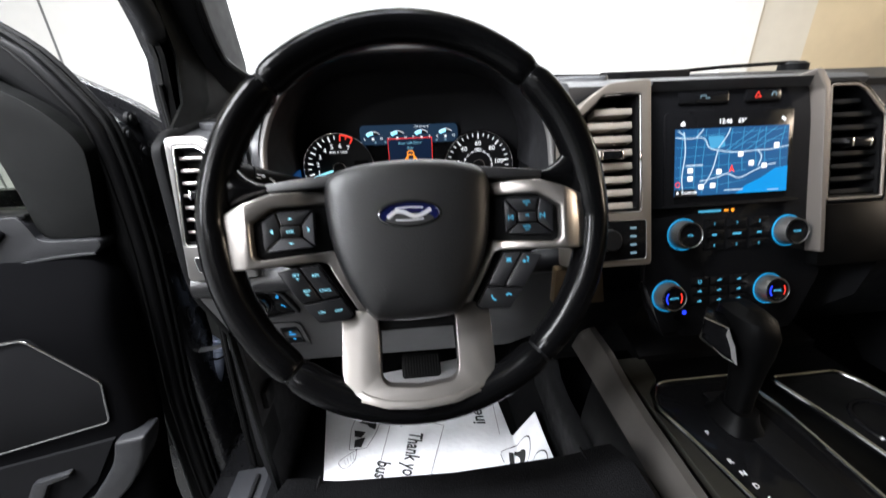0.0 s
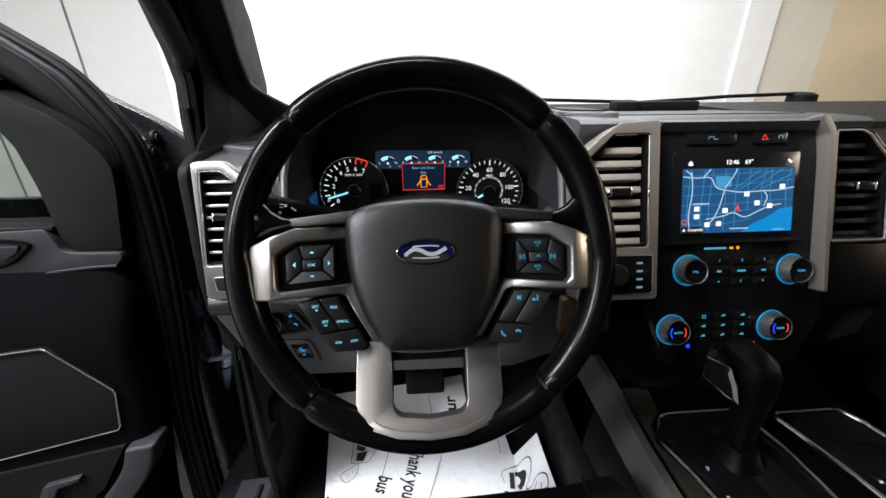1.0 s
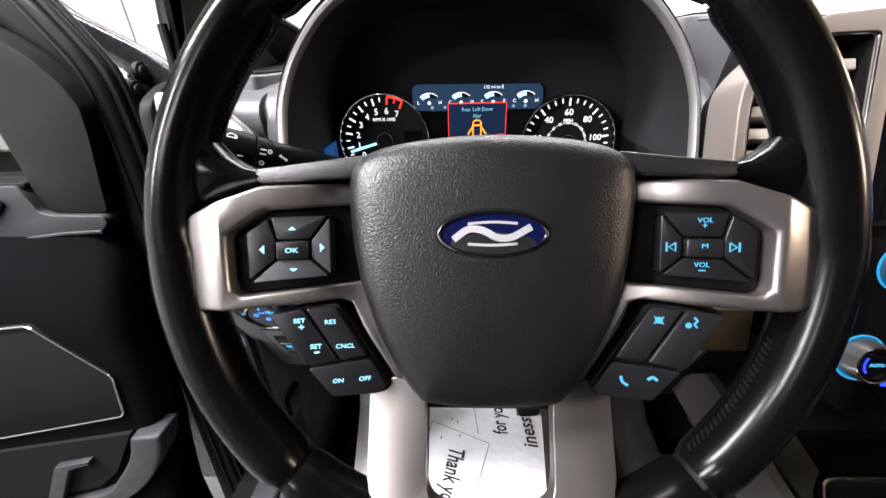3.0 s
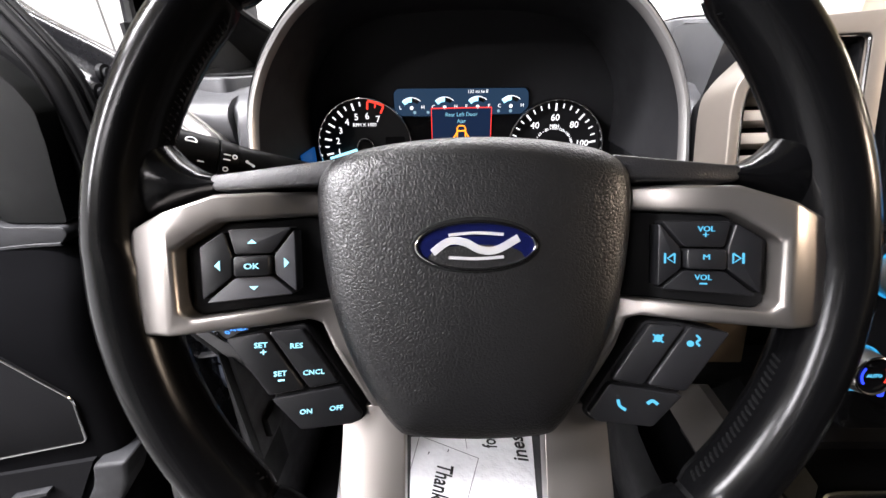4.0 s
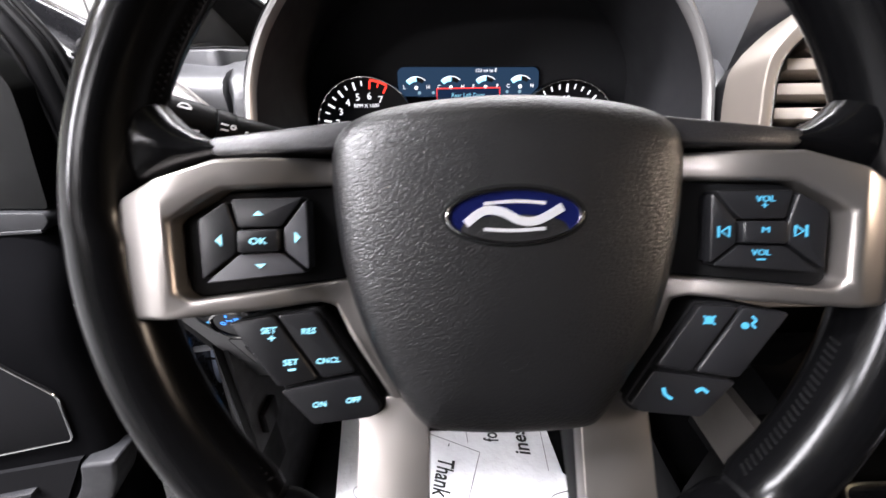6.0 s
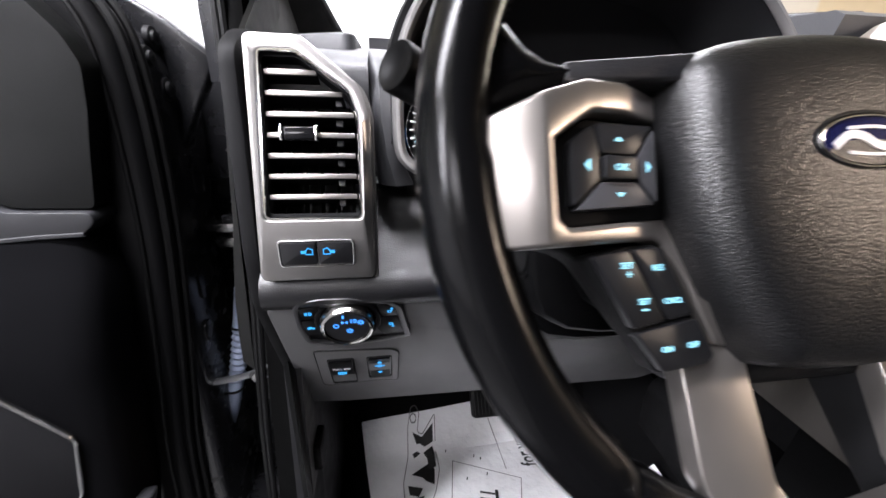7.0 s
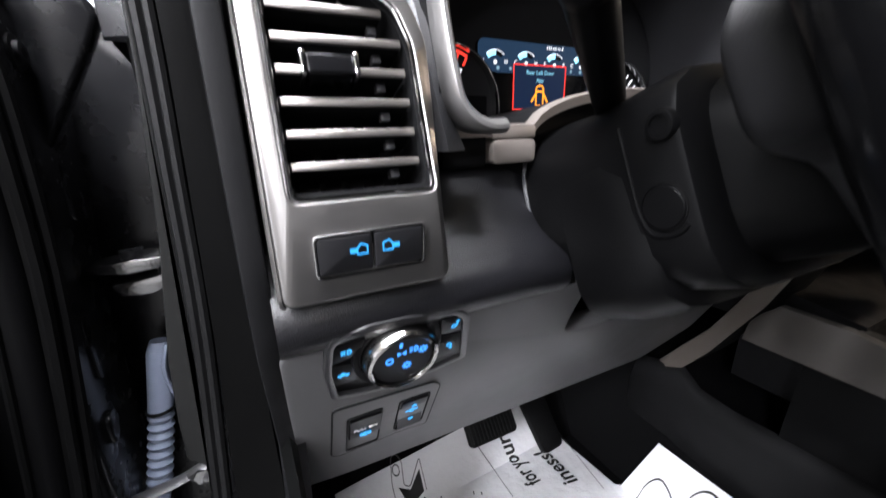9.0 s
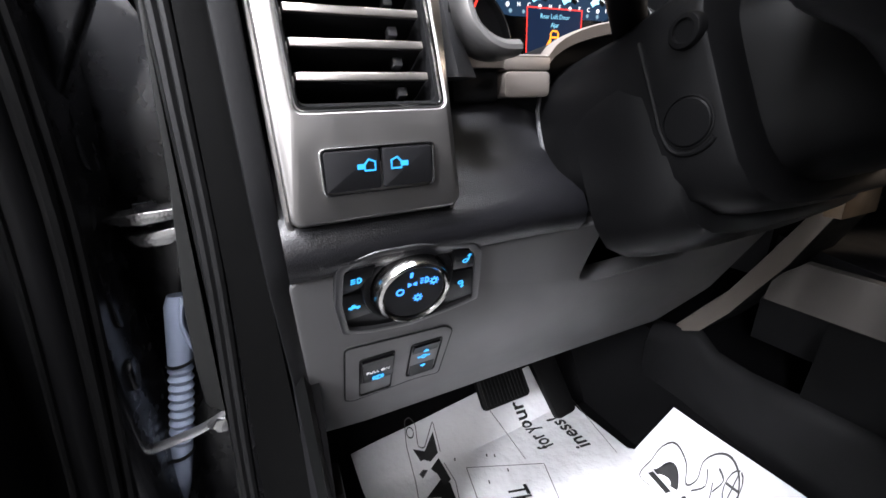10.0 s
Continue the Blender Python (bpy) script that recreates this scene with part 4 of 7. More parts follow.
SATINGREY = mat("satin_grey_bezel", (0.18, 0.175, 0.171), 0.34, 0.7, 0, 2000, 0.05, vary=0.05)
DEEPGLOW = mat("faint_blue_glow", (0, 0, 0), 0.5, emit=(0.003, 0.040, 0.14), power=0.6)
TAUPE = mat("taupe_satin_trim", (0.15, 0.132, 0.118), 0.45, 0.4, 0, 2000, 0.05, vary=0.05)
instrument_cluster()


# ---------- dashboard ----------
SATINWARM = mat("warm_satin_silver", (0.165, 0.144, 0.124), 0.42, 0.45, 0, 2500, 0.06, vary=0.05)


def along_x(section, xs, shift=None):
    """A y, z section carried along x; shift(x, y, z) may bend it."""
    return loft([[shift(x, y, z) if shift else (x, y, z) for y, z in section] for x in xs])


# the tan puts warm light from the right into this dash panel's colour
WARMLIT = mat("warm_lit_lower_trim", (0.085, 0.056, 0.031), 0.5, 0, 0, 1500, 0.1, vary=0.08)
ENDBLK = mat("dull_black_end_panel", (0.0026, 0.0026, 0.0029), 0.6, 0, 0, 900, 0.2, spec=0.10)


def dashboard():
    t = thing("dashboard", (0.4, 0.5, 0.5), "charcoal dashboard with soft upper pad and knee panel", "dashboard")
    xs = [-0.305, -0.30, -0.28, -0.24, -0.20]
    # upper pad left of the dials, right of them, and the deep part under the windscreen
    left = [(0.206, 0.70), (0.197, 0.722), (0.194, 0.742), (0.198, 0.750), (0.208, 0.756), (0.225, 0.760), (0.26, 0.764), (0.40, 0.776), (0.62, 0.794), (0.62, 0.70)]
    part("upper_pad", along_x(left, [-0.305, -0.303, -0.298, -0.26, -0.205]), GREYPL, t, "charcoal soft pad by the pillar", W)
    part("upper_pad", along_x([(0.45, 0.80), (0.50, 0.806), (0.64, 0.815), (0.64, 0.62), (0.45, 0.62)], [-0.21, 0.215]), GREYPL, t, "", W)
    part("upper_pad", along_x([(0.195, 0.803), (0.205, 0.808), (0.26, 0.810), (0.40, 0.807), (0.66, 0.800), (0.66, 0.62), (0.24, 0.62)], [0.215, 0.30, 0.52, 0.60, 0.64]), GREYPL, t, "charcoal centre pad", W)
    part("upper_pad", along_x([(0.16, 0.66), (0.17, 0.745), (0.20, 0.785), (0.26, 0.80), (0.66, 0.815), (0.66, 0.60), (0.24, 0.55)], [0.64, 0.72, 0.95, 1.24]), PLASTIC, t, "dark passenger pad", W)
    # speaker pods beside the hood
    for x0, x1 in ((-0.295, -0.212), (0.212, 0.292)):
        top = 0.770 if x0 < 0 else 0.812
        pts = rounded([(x0, 0.27), (x1 - 0.004, 0.225), (x1, 0.40), (x0 + 0.02, 0.42)], 0.02, 5)
        pod = part("speaker_pod", prism(pts, top - 0.03, top + 0.004, 0.006, 3), GREYPL, t, "raised speaker pod", W)
        part("speaker_grille", prism(scaled(pts, 0.74), top, top + 0.006, 0.001), PLASTIC, pod, "dark speaker grille", W)
        part("grille_line", tube([(x, y, top + 0.0058) for x, y in scaled(pts, 0.80)], 0.0009, 6, True), BLACK, pod, "", W)
    # leather flank between the vent and the bezel
    flank = []
    for z, y, w0, w1 in ((0.655, 0.182, -0.200, -0.1705), (0.68, 0.182, -0.202, -0.182), (0.71, 0.188, -0.204, -0.188), (0.735, 0.198, -0.206, -0.188), (0.750, 0.208, -0.212, -0.186), (0.760, 0.226, -0.222, -0.182), (0.764, 0.250, -0.226, -0.178)):
        flank.append([(w0, y + 0.012, z), (w0 + 0.004, y + 0.002, z), ((w0 + w1) / 2, y - 0.004, z), (w1, y + 0.002, z), (w1, y + 0.05, z), (w0, y + 0.05, z)])
    part("flank", loft(flank), GREYPL, t, "grained flank between vent and dials", W)
    right = [[(-x + 0.012, y, z) for x, y, z in ring] for ring in flank]
    part("flank", loft(right), GREYPL, t, "grained flank between dials and vent", W)
    # black block stands in for the shade of the hollow under the dials
    part("recess_fill", box(-0.200, 0.215, 0.212, 0.25, 0.560, 0.655), BLACK, t, "solid black block for the shaded recess under the dials", W)
    # padded shelf with a rolled nose
    roll = [(0.168, 0.552), (0.156, 0.556), (0.149, 0.564), (0.148, 0.574), (0.153, 0.583), (0.162, 0.589), (0.176, 0.597), (0.192, 0.612), (0.206, 0.634), (0.214, 0.650), (0.250, 0.650), (0.250, 0.552)]
    def dip(x, y, z):
        k = max(0.0, (x + 0.16) / 0.05)
        return (x, y + 0.004 * k * k, z - 0.003 * k * k)
    part("shelf", along_x(roll, [-0.297, -0.293, -0.25, -0.20, -0.16, -0.14, -0.125, -0.100], dip), SHELFSKIN, t, "grained padded shelf with rolled nose", W)
    part("shelf", along_x([(y, z) for y, z in roll], [0.108, 0.125, 0.16, 0.20, 0.24]), SHELFSKIN, t, "", W)
    # knee panel: leans away below the shelf
    knee = axes((-0.230, 0.173, 0.53), (1, 0, 0), (0, -0.465, 0.885))
    part("knee_panel", prism(rounded([(-0.068, 0.028), (0.158, 0.028), (0.162, -0.014), (0.168, -0.046), (0.190, -0.054), (0.312, -0.054), (0.328, -0.014), (0.345, 0.028), (0.468, 0.028), (0.468, -0.16), (0.40, -0.212), (-0.02, -0.200), (-0.068, -0.192)], 0.008, 3), -0.020, 0.0, 0.004, 3), PANEL, t, "charcoal knee panel under the column", knee)
    part("under_dash", box(-0.30, 0.27, 0.27, 0.66, 0.42, 0.60), BLACK, t, "black underside of the dashboard", W)
    part("end_cap", prism(rounded([(0.160, 0.600), (0.178, 0.755), (0.21, 0.770), (0.38, 0.785), (0.40, 0.36), (0.26, 0.36), (0.162, 0.555)], 0.012, 3), -0.006, 0.006, 0.002), ENDBLK, t, "black end panel facing the door", Matrix(((0, 0, 1, -0.302), (1, 0, 0, 0), (0, 1, 0, 0), (0, 0, 0, 1))))
    # core behind the centre stack and glovebox
    part("core", box(0.305, 1.24, 0.22, 0.66, 0.40, 0.80), BLACK, t, "", W)
    glove = loft([[(x, 0.155, 0.655), (x, 0.105, 0.60), (x, 0.12, 0.50), (x, 0.20, 0.40), (x, 0.26, 0.40), (x, 0.26, 0.655)] for x in (0.66, 0.67, 1.22, 1.24)])
    part("glovebox", glove, PLASTIC, t, "black glovebox lid", W)
    front = [(0.252, 0.256, 0.309), (0.252, 0.224, 0.354), (0.252, 0.201, 0.397), (0.252, 0.174, 0.445), (0.252, 0.142, 0.523)]
    rear = [(0.268, 0.313, 0.274), (0.268, 0.271, 0.334), (0.268, 0.238, 0.379), (0.268, 0.209, 0.434), (0.268, 0.172, 0.508)]
    strips = [[Vector(p), Vector(q), Vector(q) + Vector((0.006, 0.002, 0)), Vector(p) + Vector((0.006, 0.002, 0))] for p, q in zip(front, rear)]
    part("side_trim", loft(strips), SATINWARM, t, "warm satin strip running down to the tunnel", W)
    flank_low = [[(x + 0.007, y + 0.001, z), (x + 0.10, y + 0.001, z), (x + 0.10, y + 0.008, z), (x + 0.009, y + 0.008, z)] for x, y, z in front]
    part("stack_flank", loft(flank_low), ENDBLK, t, "black flank below the centre stack", W)
    part("lower_trim", prism(rounded([(0.190, 0.523), (0.265, 0.521), (0.254, 0.578), (0.190, 0.578)], 0.003, 3), -0.135, -0.121, 0.002), WARMLIT, t, "trim below the vent, warm light put into its tan colour", DW)
    part("pad_seam", tube([(0.215, 0.262, 0.8105), (0.40, 0.262, 0.8105), (0.60, 0.262, 0.8105)], 0.0008, 6), BLACK, t, "", W)
    return t


dashboard()


# ---------- air vents ----------
def air_vent(m, name_label, outer, inner, slats, tab, sw=0.0, bend=True):
    """m: frame at the opening's middle. outer, inner: outlines with equal counts. slats: (height, left, right)."""
    t = thing("air_vent", m, name_label, "air vent", "dash air vents")
    frame_ = hoop(outer, inner, -0.030, 0.0035, 0.0022, 3)
    if bend:
        for v in frame_.verts:
            if v.co.y < -0.060:
                v.co.z -= (-0.060 - v.co.y) * 0.42
    part("surround", frame_, VENTSATIN, t, "satin silver vent surround")
    part("outer_lip", tube([(x, y, -0.008 - (max(0.0, -0.060 - y) * 0.42 if bend else 0.0)) for x, y in scaled(outer, 1.022)], 0.0014, 6, True), VENTSATIN, t, "thin bright outer lip")
    mid = [(x * 0.97 + sum(p[0] for p in inner) / len(inner) * 0.03, y * 0.985 + sum(p[1] for p in inner) / len(inner) * 0.015) for x, y in inner]
    part("chrome_ring", tube([(x, y, 0.0028) for x, y in mid], 0.0011, 6, True), CHROME, t, "thin bright ring inside the surround")
    part("throat", hoop(inner, scaled(inner, 0.93), -0.060, -0.001), BLACK, t, "black vent throat")
    part("throat_back", prism(scaled(inner, 1.0), -0.064, -0.058), BLACK, t)
    for h, x0, x1 in slats:
        s = moved(box(x0, x1, -0.0012, 0.0012, -0.024, 0.0, 0.0006), Matrix.Translation((0, h, -0.003)) @ Matrix.Rotation(radians(-6), 4, "X"))
        slat = part("slat", s, BLACK, t)
        part("slat_edge", moved(box(x0, x1, -0.0020, 0.0018, -0.0012, 0.0012, 0.0006), Matrix.Translation((0, h, -0.003))), SATIN if sw == 0 else BLACK, slat, "silver slat edge" if sw == 0 else "")
    lo, hi = min(p[1] for p in inner), max(p[1] for p in inner)
    le, ri = min(p[0] for p in inner), max(p[0] for p in inner)
    for k in range(5):
        x = le + (ri - le) * (k + 0.7) / 5.4
        part("vane", box(x - 0.0007, x + 0.0007, lo + 0.004, hi * 0.55, -0.050, -0.028), BLACK, t)
    for k in range(len(slats)):
        part("slat_pivot", box(ri - 0.018, ri - 0.013, slats[k][0] - 0.0065, slats[k][0] - 0.002, -0.016, -0.010, 0.0006), GREYPL, t)
    x0, x1, h = tab
    part("vent_tab", moved(box(x0, x1, -0.0048, 0.0048, -0.012, 0.0050, 0.0015, 3), Matrix.Translation((0, h, 0.0))), GLOSS, t, "black finger tab")
    for x in (x0 - 0.0012, x1 + 0.0012):
        part("tab_end", moved(box(x - 0.0013, x + 0.0013, -0.0055, 0.0055, -0.010, 0.0055, 0.0008), Matrix.Translation((0, h, 0.0))), CHROME, t, "bright tab end")
    return t


def vent_outline(le, ri, lo, hi, cut_x, cut_y, r):
    """A tall opening whose upper right corner slants away."""
    p = [(le, lo), (ri, lo), (ri, cut_y), (ri - 0.006, cut_y + 0.018), (cut_x, hi), (le, hi)]
    return rounded(p, r, 4)


VENT_L = axes((-0.246, 0.1625, 0.69), (1, 0, 0), (0, 0.307, 0.952))
hs = [0.0525 - 0.0151 * k for k in range(7)]
air_vent(VENT_L, "tall driver side air vent with silver slats and black tab",
         vent_outline(-0.0455, 0.0420, -0.1025, 0.0775, -0.006, 0.024, 0.006), vent_outline(-0.0365, 0.0340, -0.0555, 0.0665, -0.010, 0.020, 0.004),
         [(hs[0], -0.033, 0.004)] + [(hs[1], -0.033, 0.022)] + [(h, -0.033, 0.0300) for h in hs[2:]], (-0.0200, 0.0020, hs[3]))


def mirror_switches():
    m = VENT_L @ Matrix.Translation((0, -0.0800, -0.0045)) @ Matrix.Rotation(radians(22.8), 4, "X")
    t = thing("mirror_switches", m, "pair of black mirror fold buttons with blue symbols under the vent", "switch")
    o = rrect(-0.0295, 0.0265, -0.0118, 0.0102, 0.003)
    part("frame", hoop(o, scaled(o, 0.955), -0.004, 0.0012, 0.0004), CHROME, t, "thin silver edge")
    part("recess", prism(o, -0.006, -0.001), BLACK, t)
    for x0, x1 in ((-0.0280, -0.0018), (-0.0008, 0.0250)):
        b = part("push_button", prism(rrect(x0, x1, -0.0102, 0.0088, 0.0015), -0.003, 0.0016, 0.0010), BUTTON, t)
        s = 1 if x0 < -0.01 else -1
        cx = -0.0085 if s > 0 else 0.0075
        part("symbol", join(strip([(cx - 0.001 * s, -0.001), (cx + 0.004 * s, -0.001), (cx + 0.004 * s, 0.003), (cx + 0.001 * s, 0.0042), (cx - 0.001 * s, 0.002)], 0.0009, 0.0017, 0.002, True), strip([(cx - 0.0045 * s, 0.001), (cx - 0.0012 * s, 0.001)], 0.0024, 0.0017, 0.002)), RINGBLUE, b, "blue mirror symbol")
    return t


RINGBLUE = mat("sky_blue_backlight", (0, 0, 0), 0.5, emit=(0.03, 0.36, 0.82), power=0.95)
mirror_switches()

KNEE = axes((-0.230, 0.173, 0.53), (1, 0, 0), (0, -0.465, 0.885))


WELLBLK = mat("dead_black_well", (0.0015, 0.0015, 0.0016), 0.8, 0, 0, 1400, 0.1, spec=0.0)
PLATEBLK = mat("black_switch_plate", (0.0022, 0.0022, 0.0024), 0.38, 0, 0, 1400, 0.12, spec=0.10)


def headlamp_switch():
    t = thing("headlamp_switch", KNEE, "black headlamp switch panel with round chrome-ringed knob", "switch")
    o = rounded([(-0.0445, 0.0350), (-0.040, 0.0410), (-0.022, 0.0455), (0.002, 0.0450), (0.038, 0.0375), (0.0460, 0.0290), (0.0560, -0.0240), (0.034, -0.0300), (0.004, -0.0355), (-0.024, -0.0320), (-0.042, -0.0260), (-0.0460, 0.004)], 0.003, 3)
    part("plate", prism(o, -0.004, 0.0022, 0.0010, 2), PLATEBLK, t, "black faceted plate")
    part("plate_edge", hoop(o, scaled(o, 0.90), 0.0, 0.0052, 0.0014, 2), RIDGEBLK, t, "raised satin edge of the plate")
    k = Matrix.Translation((-0.001, 0.012, 0.002)) @ Matrix.Rotation(radians(-10), 4, "X")
    part("knob_well", moved(hoop(arc(0, 0, 0.0290, 0, 350, 36), arc(0, 0, 0.0245, 0, 350, 36), -0.003, 0.0046, 0.0012), k), PLATEBLK, t)
    knob = part("knob", moved(lathe([(0.0196, -0.004), (0.0192, 0.0112), (0.0184, 0.0120), (0.0001, 0.0120)], 40), k), BUTTON, t, "round black knob")
    part("knob_ring", moved(lathe([(0.0236, -0.004), (0.0240, 0.0060), (0.0234, 0.0105), (0.0222, 0.0134), (0.0206, 0.0142), (0.0196, 0.0134), (0.0193, 0.0118), (0.0193, -0.004)], 56, False), k), KNOBCHROME, knob, "bright chrome ring")
    z = 0.0122
    def ring_sign(cx, cy, r):
        return strip(arc(cx, cy, r, 0, 348, 14), 0.0010, z, z + 0.0004)

    def rays(cx, cy):
        turns = [i * math.pi / 4 for i in range(8)]
        return [strip([(cx + 0.0022 * math.cos(a), cy + 0.0022 * math.sin(a)), (cx + 0.0031 * math.cos(a), cy + 0.0031 * math.sin(a))], 0.0007, z, z + 0.0004) for a in turns]

    tail = join(prism([(-0.0046, 0.0056), (-0.0046, 0.0088), (-0.0022, 0.0076), (-0.0022, 0.0068)], z, z + 0.0004), prism([(0.0010, 0.0056), (0.0010, 0.0088), (-0.0014, 0.0076), (-0.0014, 0.0068)], z, z + 0.0004))
    beam = join(strip(arc(0.0062, 0.0086, 0.0020, -90, 90, 8), 0.0009, z, z + 0.0004), strip([(0.0062, 0.0066), (0.0062, 0.0106)], 0.0008, z, z + 0.0004), *[strip([(0.0030, 0.0086 + d), (0.0050, 0.0086 + d)], 0.0006, z, z + 0.0004) for d in (-0.0016, 0.0, 0.0016)])
    for sign in (ring_sign(-0.0092, 0.0030, 0.0021), tail, beam, join(ring_sign(0.0118, 0.0066, 0.0016), *rays(0.0118, 0.0066)), join(ring_sign(0.0020, -0.0040, 0.0016), *rays(0.0020, -0.0040)), strip([(-0.0028, 0.0125), (-0.0024, 0.0160)], 0.0018, z, z + 0.0004)):
        part("symbol", moved(sign, k), COBALT, knob, "blue lit lamp symbol")
    zb, zc = 0.0044, 0.0047
    def lamp_sign(x, y):
        return join(strip(arc(x + 0.0008, y, 0.0021, -90, 90, 8), 0.0009, zb, zc), strip([(x + 0.0008, y - 0.002), (x + 0.0008, y + 0.002)], 0.0008, zb, zc), *[strip([(x - 0.0030, y + d - 0.0003), (x - 0.0004, y + d)], 0.0007, zb, zc) for d in (-0.0016, 0.0, 0.0016)])

    def truck_sign(x, y):
        return join(prism([(x - 0.0036, y - 0.0012), (x + 0.0034, y - 0.0012), (x + 0.0034, y + 0.0004), (x + 0.0012, y + 0.0006), (x + 0.0002, y + 0.0022), (x - 0.0016, y + 0.0022), (x - 0.0020, y + 0.0004), (x - 0.0036, y + 0.0003)], zb, zc), disc(x - 0.0020, y - 0.0014, 0.0008, zb, zc, 8), disc(x + 0.0020, y - 0.0014, 0.0008, zb, zc, 8))

    def dimmer_sign(x, y, up):
        tip = 0.0014 * up
        return join(strip(arc(x - 0.0008, y - tip, 0.0016, 0, 348, 10), 0.0008, zb, zc), prism([(x - 0.0004, y + 2 * tip), (x + 0.0028, y + 2 * tip), (x + 0.0012, y + 3.4 * tip)][::int(up)], zb, zc), strip([(x + 0.0012, y - tip), (x + 0.0012, y + 2 * tip)], 0.0009, zb, zc))

    pads = (([(-0.0415, 0.0315), (-0.0225, 0.0350), (-0.0262, 0.0190), (-0.0420, 0.0140)], lamp_sign(-0.0335, 0.0245)),
            ([(-0.0422, 0.0122), (-0.0300, 0.0108), (-0.0275, 0.0060), (-0.0235, -0.0100), (-0.0415, -0.0125)], truck_sign(-0.0345, 0.0005)),
            ([(0.0250, 0.0330), (0.0380, 0.0310), (0.0455, 0.0140), (0.0280, 0.0150)], dimmer_sign(0.0365, 0.0235, 1)),
            ([(0.0285, 0.0132), (0.0460, 0.0120), (0.0515, -0.0165), (0.0300, -0.0205), (0.0245, -0.0080)], dimmer_sign(0.0375, -0.0010, -1)))
    for outline, sign in pads:
        b = part("side_button", prism(rounded(outline, 0.0015, 3), 0.001, 0.0043, 0.0008), PLATEBLK, t)
        part("symbol", sign, RINGBLUE, b, "blue lit symbol")
    return t


RIDGEBLK = mat("satin_black_ridge", (0.016, 0.016, 0.017), 0.34, 0, 0, 1400, 0.10, spec=0.4)
KNOBCHROME = mat("knob_chrome", (0.42, 0.41, 0.40), 0.16, 1.0, 0, 100, 0.0, vary=0.03)


COBALT = mat("cobalt_backlight", (0, 0, 0), 0.5, emit=(0.05, 0.30, 0.95), power=1.0)
headlamp_switch()


def brake_switches():
    t = thing("brake_switches", KNEE @ Matrix.Translation((0.002, -0.1005, 0)), "switch plate with parking brake pull and pedal adjuster", "switch")
    o = rounded([(-0.043, 0.0500), (0.035, 0.0445), (0.0425, 0.0366), (0.0415, -0.0360), (0.018, -0.0320), (-0.038, -0.0370), (-0.0445, -0.0320)], 0.004, 3)
    part("plate", prism(o, -0.003, 0.0024, 0.0016, 3), PANEL, t, "charcoal plate")
    part("plate_edge", tube([(x, y, 0.0018) for x, y in o], 0.0008, 6, True), BLACK, t)
    for x0, x1, y0, y1 in ((-0.033, -0.005, -0.031, 0.031), (0.008, 0.035, -0.022, 0.031)):
        r = rrect(x0, x1, y0, y1, 0.003)
        w = part("well", hoop(r, scaled(r, 0.93), 0.001, 0.0036, 0.0012), BLACK, t, "dark switch well")
        part("well_floor", prism(scaled(r, 0.97), 0.0005, 0.0012), WELLBLK, w)
    pull = part("brake_pull", loft([[(x, y, z + 0.0008) for y, z in ((0.028, -0.006), (0.028, 0.0045), (0.002, 0.0060), (-0.006, 0.0035), (-0.008, -0.008))] for x in (-0.0310, -0.0300, -0.0080, -0.0070)]), PLATEBLK, t, "black parking brake pull")
    part("words", words("PULL ON", 0.0046, -0.019, 0.0135, 0.0066, turn=0), WHITEINK, pull)
    part("brake_symbol", moved(join(strip(arc(-0.019, 0.0050, 0.0027, 0, 348, 14), 0.0009, 0.0063, 0.0068), strip(arc(-0.019, 0.0050, 0.0042, 140, 220, 6), 0.0010, 0.0062, 0.0066), strip(arc(-0.019, 0.0050, 0.0042, -40, 40, 6), 0.0010, 0.0062, 0.0066), strip([(-0.0192, 0.0034), (-0.0192, 0.0066)], 0.0012, 0.0063, 0.0067)), Matrix.Translation((0, 0, 0.0008))), RINGBLUE, pull, "blue lit brake symbol")
    rock = part("rocker", loft([[(x, y, z + 0.0008) for y, z in ((0.028, -0.006), (0.028, 0.004), (0.004, 0.000), (-0.019, 0.0042), (-0.019, -0.008))] for x in (0.0105, 0.0115, 0.0315, 0.0325)]), PLATEBLK, t, "black pedal rocker switch")
    part("symbols", moved(join(prism([(0.0192, 0.018), (0.0238, 0.018), (0.0215, 0.0205)], 0.0032, 0.0042), strip(arc(0.0215, 0.0065, 0.0022, 0, 348, 12), 0.0009, 0.0012, 0.0022), strip([(0.0160, 0.0065), (0.0186, 0.0065)], 0.0016, 0.0010, 0.0020), strip([(0.0244, 0.0065), (0.0270, 0.0065)], 0.0016, 0.0010, 0.0020), prism([(0.0192, -0.006), (0.0215, -0.0085), (0.0238, -0.006)], 0.0026, 0.0036)), Matrix.Translation((0, 0, 0.0008))), RINGBLUE, rock, "blue lit symbols")
    return t


brake_switches()


# ---------- centre stack ----------
STACK = axes((0.416, 0.1465, 0.7505), (1, 0, 0), (0, 0.28, 0.96))


KNURL = mat("brushed_knob_ring", (0.26, 0.25, 0.24), 0.32, 0.85, 0, 1500, 0.1, vary=0.1)


